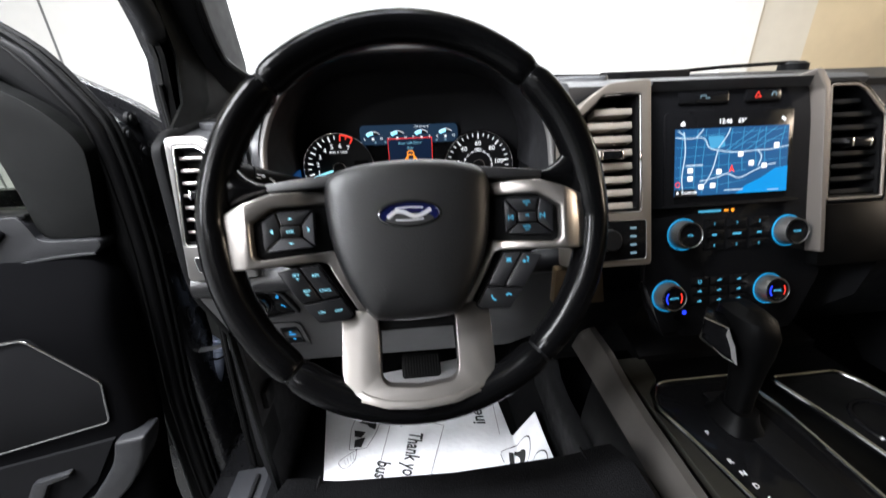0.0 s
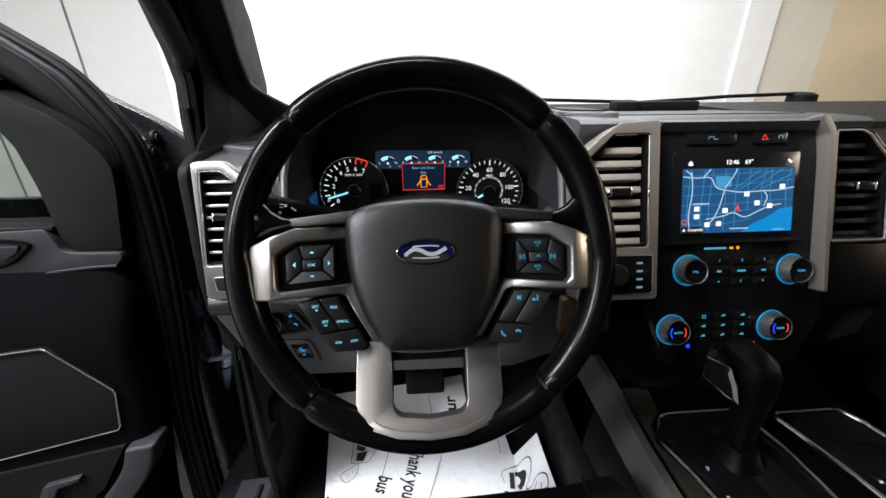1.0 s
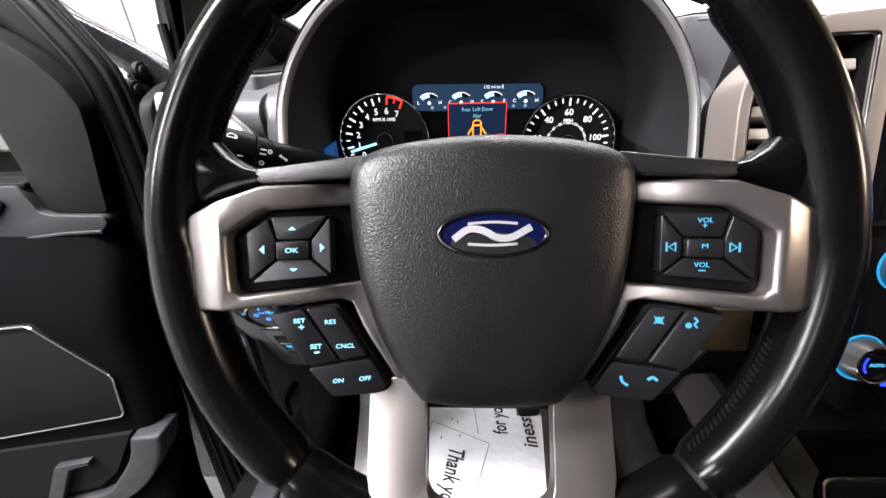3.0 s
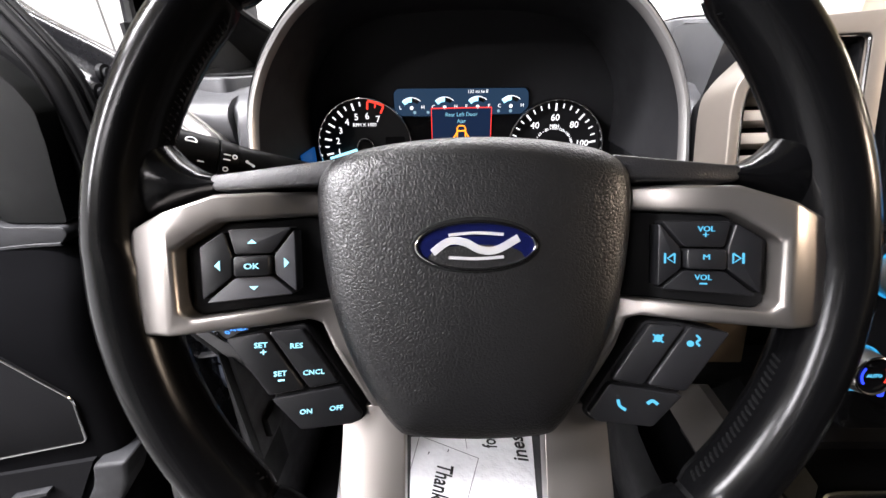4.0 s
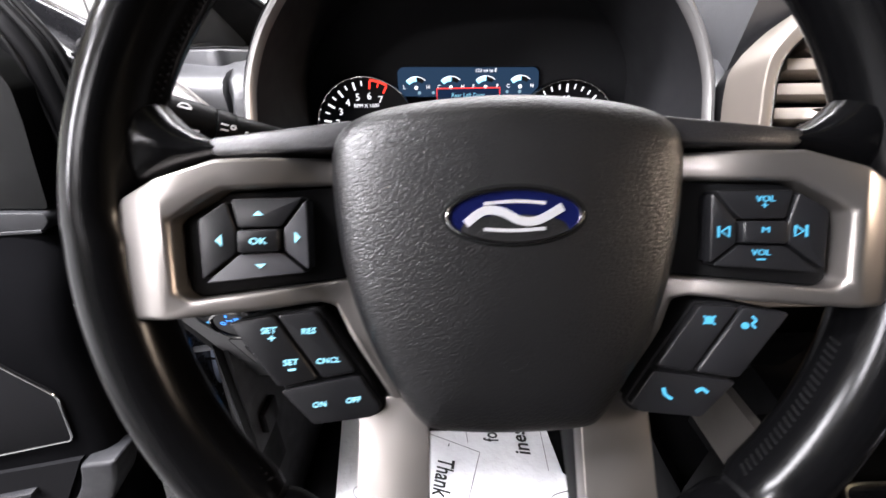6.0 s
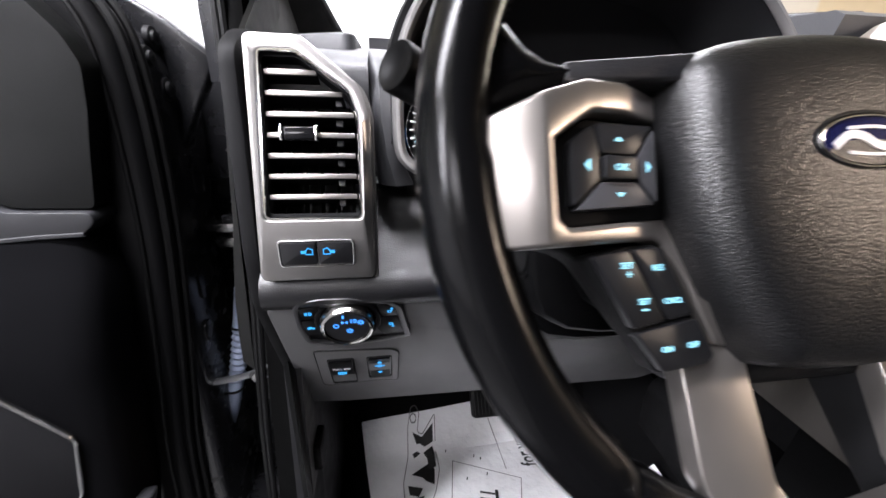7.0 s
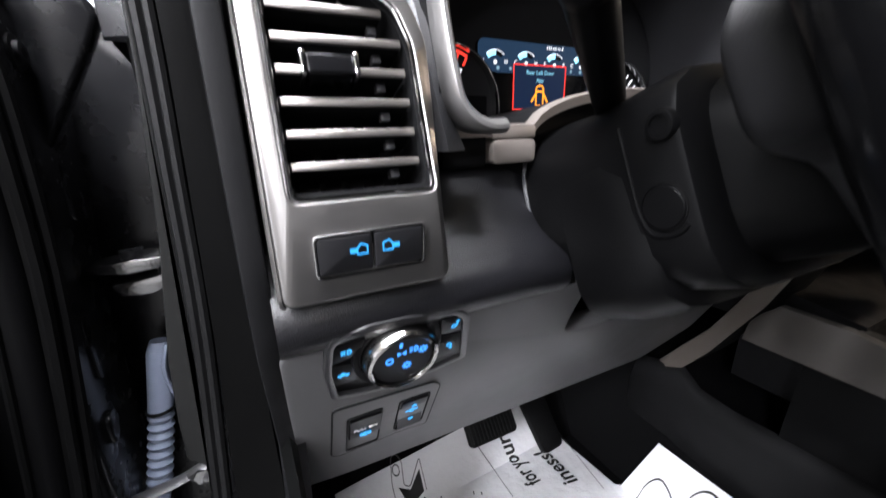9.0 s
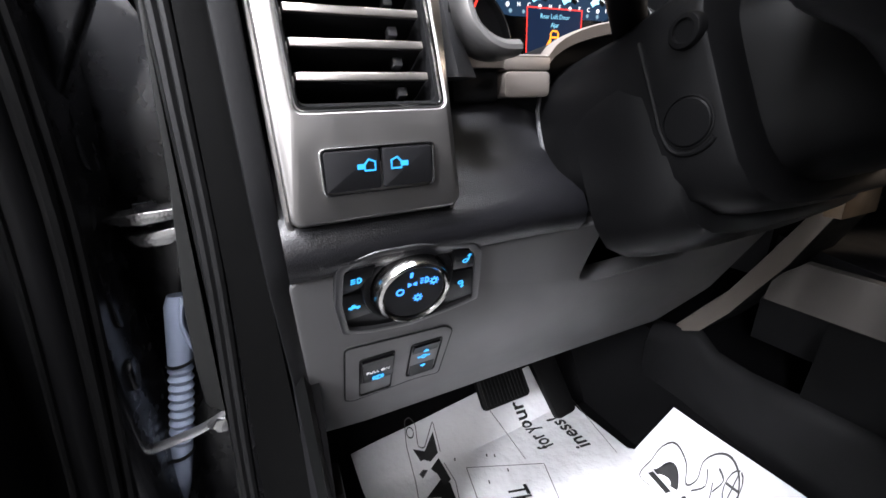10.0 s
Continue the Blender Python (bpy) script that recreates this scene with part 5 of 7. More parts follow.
def centre_stack():
    t = thing("centre_stack", STACK, "gloss black centre stack with touchscreen and four ringed knobs", "centre stack")
    part("fascia", prism(rounded([(-0.108, 0.052), (0.108, 0.052), (0.112, 0.02), (0.140, -0.20), (0.10, -0.275), (-0.085, -0.275), (-0.112, -0.20), (-0.108, -0.02)], 0.01, 3), -0.03, -0.006, 0.003), GLOSS, t, "gloss black fascia")
    part("upper_lip", loft([[(x, 0.048, -0.006), (x, 0.058, 0.004), (x, 0.066, -0.02), (x, 0.070, -0.06), (x, 0.05, -0.06)] for x in (-0.110, -0.105, 0.105, 0.110)]), GREYPL, t, "charcoal lip above the fascia")
    # screen
    s = part("screen_frame", prism(rrect(-0.090, 0.086, -0.100, 0.022, 0.006), -0.008, -0.002, 0.0015), GLOSS, t, "black screen surround")
    x0, x1, y0, y1 = -0.0775, 0.0770, -0.0840, 0.0
    land = part("map", prism([(x0, y0), (x1, y0), (x1, y1), (x0, y1)], -0.0016, -0.0012), NAVY, s, "lit street map in blues")
    z0, z1 = -0.0011, -0.0008
    part("lake", prism([(x1, y0), (x1, -0.052), (0.060, -0.054), (0.040, -0.066), (0.020, -0.074), (0.006, y0)], z0, z1), LAKE, land, "bright blue water")
    rd = random.Random(5)
    fine = []
    for k in range(9):
        x = x0 + 0.006 + 0.017 * k + rd.uniform(-0.003, 0.003)
        hi = -0.0015
        lo = y0 + 0.002 if x < 0.0 else -0.055 + 0.006 * rd.random()
        fine.append(strip([(x, lo), (x + rd.uniform(-0.002, 0.002), (lo + hi) / 2), (x + rd.uniform(0, 0.005), hi)], 0.0005, z0, z1))
    for k in range(6):
        y = -0.010 - 0.0125 * k
        xe = x1 - 0.002 if y > -0.05 else 0.02
        fine.append(strip([(x0 + 0.001, y), (-0.03, y + rd.uniform(-0.002, 0.002)), (xe, y + 0.006)], 0.0005, z0, z1))
    for a, b in (((-0.01, -0.03), (0.03, -0.002)), ((0.01, -0.035), (0.06, -0.002)), ((0.0, -0.028), (0.045, -0.004)), ((0.03, -0.028), (0.075, -0.008))):
        fine.append(strip([a, b], 0.0006, z0, z1))
    for road in fine:
        part("fine_road", road, ROAD2, land)
    main = [[(x0, -0.010), (-0.060, -0.012), (-0.040, -0.012), (-0.032, -0.024), (-0.020, -0.028), (0.0, -0.031), (0.020, -0.031), (0.034, -0.030), (0.050, -0.030), (x1, -0.026)],
            [(-0.066, -0.004), (-0.064, -0.03), (-0.068, -0.06), (-0.066, -0.080)], [(-0.020, -0.028), (-0.026, -0.050), (-0.034, -0.066), (-0.042, -0.074)],
            [(-0.044, -0.066), (-0.020, -0.062), (-0.006, -0.058), (0.010, -0.064), (0.030, -0.056), (0.046, -0.050), (0.060, -0.048)], [(0.034, -0.030), (0.040, -0.038), (0.036, -0.050)],
            [(-0.020, -0.026), (-0.008, -0.010), (-0.004, -0.001)], [(-0.066, -0.008), (-0.074, -0.002)], [(-0.050, -0.012), (-0.040, -0.001)]]
    for p in main:
        part("main_road", strip(smoothline(p, 4), 0.0013, z1, z1 + 0.0003), ROAD, land)
    pins = [(-0.057, -0.052), (-0.057, -0.062), (-0.018, -0.055), (0.011, -0.034), (0.026, -0.046), (0.044, -0.050), (0.060, -0.025), (-0.042, -0.073), (-0.026, -0.072)]
    for x, y in pins:
        part("map_pin", prism(rrect(x - 0.0036, x + 0.0036, y - 0.0032, y + 0.0032, 0.001), z1 + 0.0003, z1 + 0.0006), WHITEGLOW, land, "small white map marker")
    part("shaded_block", prism(rounded([(-0.034, -0.010), (-0.012, -0.010), (-0.010, -0.024), (-0.030, -0.026)], 0.003), z1, z1 + 0.0002), ROAD2, land)
    part("position_arrow", prism([(-0.0045, -0.0565), (-0.0008, -0.0535), (0.0030, -0.0565), (-0.0008, -0.0470)], z1 + 0.0003, z1 + 0.0007), REDGLOW, land, "red position arrow")
    part("no_entry", join(strip(arc(-0.0735, -0.0690, 0.003, 0, 345, 12), 0.001, z1 + 0.0002, z1 + 0.0005)), REDGLOW, land)
    part("footer_bar", prism([(x0, y0), (-0.046, y0), (-0.050, -0.0755), (x0, -0.0755)], z1, z1 + 0.0003), DARKFACE, land)
    part("footer_words", join(words("Controls", 0.0058, -0.058, -0.0795, z1 + 0.0004), prism([(-0.0760, -0.0810), (-0.0715, -0.0810), (-0.0737, -0.0772)], z1 + 0.0004, z1 + 0.0006)), WHITEGLOW, land)
    for xa, xb, yy, ww in ((-0.063, -0.040, -0.0455, 0.0016), (-0.010, 0.016, -0.0790, 0.0014), (0.050, 0.066, -0.0815, 0.0010)):
        part("street_name_bar", strip([(xa, yy), (xb, yy)], ww, z1, z1 + 0.0003), ROAD, land)
    part("clock_reading", words("12:46", 0.0082, -0.010, 0.0075, -0.0018), WHITEGLOW, s, "white clock digits")
    part("temperature_reading", words("69\u00b0", 0.0082, 0.013, 0.0075, -0.0018), WHITEGLOW, s, "white temperature digits")
    part("home_mark", prism([(-0.0700, 0.0040), (-0.0640, 0.0040), (-0.0640, 0.0070), (-0.0670, 0.0100), (-0.0700, 0.0070)], -0.0018, -0.0015), WHITEGLOW, s, "small white house mark")
    part("tool_mark", strip([(0.067, 0.010), (0.072, 0.006)], 0.003, -0.0018, -0.0015), WHITEGLOW, s, "small white tool mark")
    # row above the screen
    for xa, xb in ((-0.072, -0.005), (0.018, 0.066)):
        part("upper_button", prism(rrect(xa, xb, 0.031, 0.046, 0.003), -0.006, -0.0035, 0.001), GLOSS, t, "wide gloss button")
    part("hazard_mark", strip([(0.0300, 0.0362), (0.0380, 0.0362), (0.0340, 0.0425)], 0.0014, -0.0034, -0.003, True), REDGLOW, t, "red hazard triangle")
    part("traction_mark", strip(arc(0.056, 0.0385, 0.0030, -30, 210, 10), 0.0013, -0.0034, -0.003), CYANDIM, t, "dim blue traction mark")
    part("tailgate_mark", strip([(-0.043, 0.0375), (-0.043, 0.0405), (-0.036, 0.0405), (-0.036, 0.0375), (-0.031, 0.0375)], 0.0012, -0.0034, -0.003), CYANDIM, t, "dim blue tailgate mark")
    # ledge below the screen, airbag light
    part("ledge", prism(rounded([(-0.108, -0.0965), (-0.094, -0.0965), (-0.088, -0.0935), (0.088, -0.0935), (0.098, -0.0965), (0.106, -0.0985), (-0.108, -0.0985)], 0.003), -0.008, -0.001, 0.0015), GLOSS, t)
    part("airbag_light", strip([(-0.040, -0.1055), (-0.009, -0.1055)], 0.0028, -0.0058, -0.0052), BLUE, t, "blue lit airbag word bar")
    part("airbag_marks", join(strip([(-0.004, -0.1055), (0.001, -0.1055)], 0.0026, -0.0058, -0.0052), disc(0.0075, -0.1055, 0.0022, -0.0058, -0.0052, 8)), ORANGE, t, "amber marks")

    kx = [(-0.0615, -0.1340, 0), (0.0862, -0.1375, -1), (-0.0815, -0.2155, 2), (0.0630, -0.2155, 3)]
    for x, y, mode in kx:
        m = Matrix.Translation((x, y, -0.006))
        k = part("knob", moved(lathe([(0.0156, 0.0), (0.0152, 0.0150), (0.0136, 0.0153), (0.0122, 0.0146), (0.0001, 0.0146)], 36), m), GLOSS, t, "black rotary knob")
        part("halo", moved(lathe([(0.0212, 0.0), (0.0212, 0.0014), (0.0208, 0.0018), (0.0202, 0.0014), (0.0202, 0.0)], 40), m), RING, k, "blue lit halo ring")
        part("grip_ring", moved(lathe([(0.0186, 0.0), (0.0182, 0.008), (0.0166, 0.0160), (0.0158, 0.0164), (0.0154, 0.0160), (0.0154, 0.0)], 40), m), KNURL, k, "brushed grey grip ring")
        part("bright_edge", moved(lathe([(0.0168, 0.0152), (0.0166, 0.0162), (0.0160, 0.0166), (0.0158, 0.0164), (0.0158, 0.0152)], 40, False), m), DARKCHROME, k, "thin bright knob edge")
        zz = 0.0090
        if mode >= 2:
            part("cold_arc", strip(arc(x, y, 0.0105, 140, 220, 8), 0.0016, zz, zz + 0.0005), DEEPBLUE, k, "blue cold arc")
            part("warm_arc", strip(arc(x, y, 0.0105, -35, 35, 8), 0.0012, zz, zz + 0.0005), REDGLOW, k, "red warm arc")
        part("legend", words({0: "VOL", -1: "TUNE", 2: "AUTO", 3: "DUAL"}[mode], 0.0040, x, y, zz, wide=1.1), BLUE, k)
    # key pads
    for r in range(3):
        for c in range(3):
            x, y = -0.0180 + 0.0318 * c, -0.1225 - 0.0145 * r
            key = part("radio_key", prism(rrect(x - 0.014, x + 0.014, y - 0.0062, y + 0.0062, 0.001), -0.006, -0.0045, 0.0006), GLOSS, t)
            txt = (("1", "2", "3"), (None, None, None), ("4", "5", "6"))[r][c]
            part("legend", words(txt, 0.0052, x, y, -0.0044) if txt else strip([(x - (0.006 if c == 1 else 0.003), y), (x + (0.006 if c == 1 else 0.003), y)], 0.0026, -0.0044, -0.0040), BLUE, key, "blue lit legend")
    for r in range(3):
        for c in range(3):
            x, y = -0.0365 + 0.0280 * c, -0.1990 - 0.0136 * r
            key = part("climate_key", prism(rrect(x - 0.013, x + 0.013, y - 0.0060, y + 0.0060, 0.001), -0.006, -0.0045, 0.0006), GLOSS, t)
            part("legend", join(strip([(x - 0.0028, y), (x + 0.0028, y + (0.0010 if c == 1 else 0))], 0.0015, -0.0044, -0.0040), disc(x + 0.001, y + 0.0010, 0.0014, -0.0044, -0.0040, 7)) if (r, c) != (0, 0) else strip(arc(x, y, 0.0024, 110, 430, 10), 0.0009, -0.0044, -0.0040), BLUE, key, "blue lit legend")
    y = -0.2405
    for xa in (-0.0595, 0.016):
        part("cold_seat_light", prism(rrect(xa, xa + 0.005, y - 0.002, y + 0.003, 0.001), -0.0055, -0.0045), DEEPBLUE, t, "blue seat cooling light")
    part("hot_seat_light", join(*[strip([(0.028, y + 0.002 * k - 0.002), (0.0325, y + 0.002 * k - 0.002)], 0.0012, -0.0055, -0.0045) for k in range(3)], disc(0.0385, y + 0.0005, 0.0022, -0.0055, -0.0045, 7)), REDGLOW, t, "red seat heating light")
    return t


centre_stack()

# vents either side of the stack

SLATTAN = mat("tan_satin_slat", (0.33, 0.29, 0.25), 0.38, 0.35, 0, 2500, 0.05, vary=0.05)
SILVER_OUT = [(-0.068, -0.160), (0.0385, -0.160), (0.0385, 0.068), (-0.0145, 0.064), (-0.040, 0.047), (-0.056, 0.032), (-0.066, 0.018), (-0.068, 0.0)]
SILVER_IN = [(-0.0600, -0.092), (0.0260, -0.092), (0.0260, 0.0515), (-0.0215, 0.0505), (-0.0395, 0.034), (-0.050, 0.025), (-0.0575, 0.0147), (-0.0600, 0.0)]


def side_vent(x, flip, silver):
    """A vent beside the stack; flip leans its cut corner the other way."""
    k = -1.0 if flip else 1.0
    m = axes((x, 0.1405, 0.745), (1, 0, 0), (0, 0.30, 0.954))
    t = thing("air_vent", m, "tall centre air vent with %s slats" % ("silver" if silver else "black"), "air vent", "dash air vents")

    def f(pts):
        return [(px * k, py) for px, py in pts]
    outer = f(rounded(SILVER_OUT if silver else [(-0.0535, -0.097), (0.0345, -0.097), (0.0345, 0.0565), (-0.004, 0.0565), (-0.021, 0.050), (-0.0535, 0.014)], 0.006, 4))
    inner = f(rounded(SILVER_IN if silver else [(-0.049, -0.092), (0.0310, -0.092), (0.0310, 0.052), (-0.006, 0.052), (-0.018, 0.046), (-0.049, 0.012)], 0.004, 4))
    part("surround", hoop(outer, inner, -0.035, 0.0040, 0.0030, 3), SATINWARM if silver else GLOSS, t, "warm satin silver vent surround" if silver else "black vent surround")
    if not silver:
        part("satin_bar", prism(f(rounded([(0.0330, -0.160), (0.0395, -0.160), (0.0425, 0.048), (0.056, 0.072), (0.046, 0.072), (0.0345, 0.054)], 0.004, 3)), -0.030, 0.0060, 0.003, 3), TAUPE, t, "taupe satin bar beside the stack")
        part("lower_panel", prism(f(rounded([(-0.075, -0.180), (0.0360, -0.180), (0.0360, -0.098), (-0.070, -0.098)], 0.004, 3)), -0.030, 0.0, 0.002), BLACKSOFT, t, "black panel under the vent")
    part("chrome_ring", tube([(a * 0.985, b, 0.0028) for a, b in inner], 0.0012 if silver else 0.0018, 6, True), CHROME if silver else SATINWARM, t, "thin bright inner ring")
    part("throat", hoop(inner, scaled(inner, 0.95), -0.060, -0.001), BLACK, t)
    part("throat_back", prism(inner, -0.064, -0.058), BLACK, t)
    for i in range(8):
        h = 0.034 - 0.0165 * i
        lo = (-0.057 if h < 0.008 else -0.057 + (h - 0.008) * 1.05) if silver else (-0.046 if h < 0.008 else -0.046 + (h - 0.008))
        e = sorted((lo * k, 0.0185 * k))
        s = moved(box(e[0], e[1], -0.0062 if silver else -0.0042, 0.0018, -0.020, 0.0, 0.0006), Matrix.Translation((0, h, -0.004)) @ Matrix.Rotation(radians(-8), 4, "X"))
        part("slat", s, SLATTAN if silver else BLACK, t)
    e = sorted((-0.026 * k, 0.000 * k))
    part("vent_tab", box(e[0], e[1], -0.026, -0.016, -0.014, 0.006, 0.0015, 3), GLOSS, t, "black finger tab")
    for q in e:
        part("tab_end", box(q - 0.0014, q + 0.0014, -0.0265, -0.0155, -0.012, 0.0065, 0.0008), CHROME, t, "bright tab end")
    if silver:
        p = part("switch_plate", prism(rrect(-0.050, 0.0310, -0.152, -0.102, 0.004), -0.008, 0.0046, 0.001), GLOSS, t, "gloss black drive mode plate")
        part("plate_rim", tube([(a, b, 0.0046) for a, b in rrect(-0.050, 0.0310, -0.152, -0.102, 0.004)], 0.0008, 6, True), CHROME, p)
        part("mode_dial", moved(lathe([(0.014, 0.004), (0.0135, 0.012), (0.012, 0.0135), (0.0001, 0.0135)], 28), Matrix.Translation((-0.018, -0.126, 0))), BUTTON, p, "round drive mode dial")
        # bars are given a dim glow though the words are not lit
        part("mode_words", join(*[strip([(0.010, -0.112 - 0.0105 * i), (0.018, -0.112 - 0.0105 * i)], 0.0026, 0.0048, 0.0052) for i in range(4)]), CYANDIM, p, "mode words as bars, with a dim glow added")
    return t


side_vent(0.2625, False, True)
side_vent(0.5700, True, False)


# ---------- centre console ----------
BROWNGREY = mat("brown_grey_console_trim", (0.046, 0.042, 0.038), 0.5, 0, 0, 900, 0.3, spec=0.2)


def console():
    t = thing("console", (0.43, -0.15, 0.02), "black centre console with chrome-edged shifter tray and cup bay", "console")
    body = [(0.250, 0.10), (0.262, 0.30), (0.275, 0.400), (0.290, 0.424), (0.60, 0.424), (0.615, 0.40), (0.63, 0.10)]
    part("body", loft([[(x, y, z) for x, z in body] for y in (0.13, 0.06, -0.10, -0.45, -0.85)]), BLACKSOFT, t, "black console body", W)
    part("front_wedge", loft([[(x, 0.22, z - 0.0) for x, z in ((0.318, 0.30), (0.32, 0.46), (0.60, 0.46), (0.605, 0.30))], [(x, 0.10, z) for x, z in ((0.318, 0.30), (0.32, 0.435), (0.60, 0.435), (0.605, 0.30))]]), ENDBLK, t, "", W)
    side = [(0.250, 0.105), (0.246, 0.180), (0.244, 0.240), (0.2455, 0.258), (0.250, 0.270), (0.256, 0.277), (0.264, 0.279), (0.272, 0.10)]
    part("side_bolster", loft([[(x + d, y, z * s + 0.10 * (1 - s)) for x, z in side] for y, d, s in ((0.345, 0.016, 0.88), (0.335, 0.008, 1.02), (0.262, 0.006, 1.13), (0.232, 0.004, 1.01), (0.184, 0.002, 0.985), (0.115, 0.0, 1.01), (0.0, 0.0, 1.02), (-0.30, -0.02, 1.02), (-0.85, -0.02, 1.02))]), SIDEGREY, t, "grey bolster along the tunnel side", W)
    cheek = []
    for y, top in ((0.193, 0.418), (0.165, 0.446), (0.10, 0.444), (0.05, 0.434), (0.0, 0.430), (-0.30, 0.428)):
        x = 0.2548 + 0.031 * y
        cheek.append([(x, y, 0.390), (x + 0.010, y, top - 0.003), (x + 0.012, y, top), (x + 0.022, y, top + 0.001), (x + 0.024, y, 0.390)])
    part("side_cheek", loft(cheek), BROWNGREY, t, "brown-grey cheek along the console top", W)
    part("top_trim", prism([(0.286, 0.105), (0.330, 0.105), (0.322, 0.060), (0.300, 0.040), (0.288, 0.010), (0.300, -0.030), (0.322, -0.180), (0.322, -0.30), (0.284, -0.30)], 0.420, 0.4300, 0.001), OLIVETRIM, t, "olive-grey trim beside the shifter tray", W)
    # shifter tray and cup bay, each with a chrome edge
    tray = rounded([(0.432, 0.053), (0.332, 0.053), (0.315, 0.050), (0.297, 0.026), (0.293, 0.010), (0.304, -0.030), (0.330, -0.180), (0.345, -0.40), (0.432, -0.40), (0.440, -0.160), (0.442, -0.010)], 0.010, 4)
    tr = part("shifter_tray", prism(tray, 0.424, 0.4290, 0.001), GLOSS, t, "gloss black shifter tray", W)
    part("tray_edge", tube([(x, y, 0.4300) for x, y in tray], 0.0028, 8, True), DARKCHROME, tr, "chrome tray edge", W)
    bay = rounded([(0.472, 0.042), (0.571, 0.043), (0.584, 0.018), (0.590, -0.020), (0.620, -0.40), (0.530, -0.40), (0.490, -0.044)], 0.010, 4)
    bm = part("cup_bay", prism(bay, 0.424, 0.4285, 0.001), BLACK, t, "black cup holder bay", W)
    part("bay_edge", tube([(x, y, 0.4300) for x, y in bay], 0.0032, 8, True), DARKCHROME, bm, "chrome bay edge", W)
    part("cup_ring", tube([(0.545 + 0.036 * math.cos(a), -0.045 + 0.036 * math.sin(a), 0.430) for a in [2 * math.pi * i / 28 for i in range(28)]], 0.003, 6, True), GLOSS, bm, "", W)
    for ch, x, y in (("P", 0.3235, -0.030), ("R", 0.3215, -0.066), ("N", 0.3240, -0.080), ("D", 0.3260, -0.094), ("S", 0.3285, -0.108)):
        part("gear_letter", words(ch, 0.0080, x + 0.004, y, 0.4298, turn=0), WHITEINK, tr, "small pale gear letter", W)
    part("gate", prism([(0.365, 0.028), (0.410, 0.028), (0.420, -0.20), (0.385, -0.20)], 0.4290, 0.4310, 0.0008), BLACK, tr, "dark shifter gate", W)
    return t


OLIVETRIM = mat("olive_grey_console_trim", (0.016, 0.0152, 0.0125), 0.5, 0, 0, 900, 0.3, spec=0.2)
SIDEGREY = mat("grey_tunnel_trim", (0.0046, 0.0046, 0.0049), 0.6, 0, 0, 700, 0.4, spec=0.1)
console()


SHIFTBLK = mat("black_shifter_leather", (0.0014, 0.0014, 0.0015), 0.45, 0, 0, 700, 0.15, kind="leather", spec=0.08)
# pale and part matt: the chrome plate's glint is put into the colour
STEELFLASH = mat("chrome_with_glint", (0.75, 0.74, 0.72), 0.3, 0.7, 0, 900, 0.05, vary=0.05)


def gear_shifter():
    base = Vector((0.372, -0.015, 0.430))
    t = thing("gear_shifter", base, "black gear shifter with chrome side plate on the console", "gear shifter")
    rings = []
    for z, x, y, hx, hy in ((0.0, 0.0, 0.0, 0.011, 0.014), (0.04, -0.001, 0.002, 0.011, 0.014), (0.08, -0.003, 0.004, 0.013, 0.018), (0.105, -0.008, 0.007, 0.018, 0.026), (0.130, -0.014, 0.010, 0.021, 0.032), (0.146, -0.016, 0.012, 0.018, 0.028), (0.155, -0.017, 0.012, 0.008, 0.014)):
        rings.append(squarish(x, y, hx, hy, z, 28, 3.0))
    part("grip", loft(rings), SHIFTBLK, t, "black shifter grip")
    part("boot", loft([squarish(0, 0, 0.024, 0.030, 0.0, 24, 3), squarish(0, 0, 0.019, 0.023, 0.010, 24, 3), squarish(0, 0, 0.016, 0.019, 0.022, 24, 3)]), SHIFTBLK, t)
    face = [Vector(p) - base for p in ((0.302, -0.008, 0.578), (0.328, -0.014, 0.566), (0.336, -0.020, 0.545), (0.343, -0.022, 0.523), (0.330, -0.016, 0.530), (0.304, -0.008, 0.553))]
    mid = sum(face, Vector()) / 6
    back = [p + Vector((0.018, 0.020, 0.0)) for p in face]
    pl = part("side_plate", bev(loft([back, face]), 0.0015), GLOSS, t, "gloss black side plate")
    part("plate_edge", tube([p + Vector((-0.001, -0.001, 0)) for p in face], 0.0014, 8, True), CHROME, pl, "bright chrome edge")
    inner = [p.lerp(mid, 0.35) + Vector((-0.0015, -0.0015, 0)) for p in face]
    part("chrome_glint", loft([[face[1], face[2], face[3], inner[3], inner[2], inner[1]], [p + Vector((-0.0025, -0.0030, 0)) for p in (face[1], face[2], face[3], inner[3], inner[2], inner[1])]]), STEELFLASH, pl, "bright strip for the glint on the chrome plate")
    return t


gear_shifter()


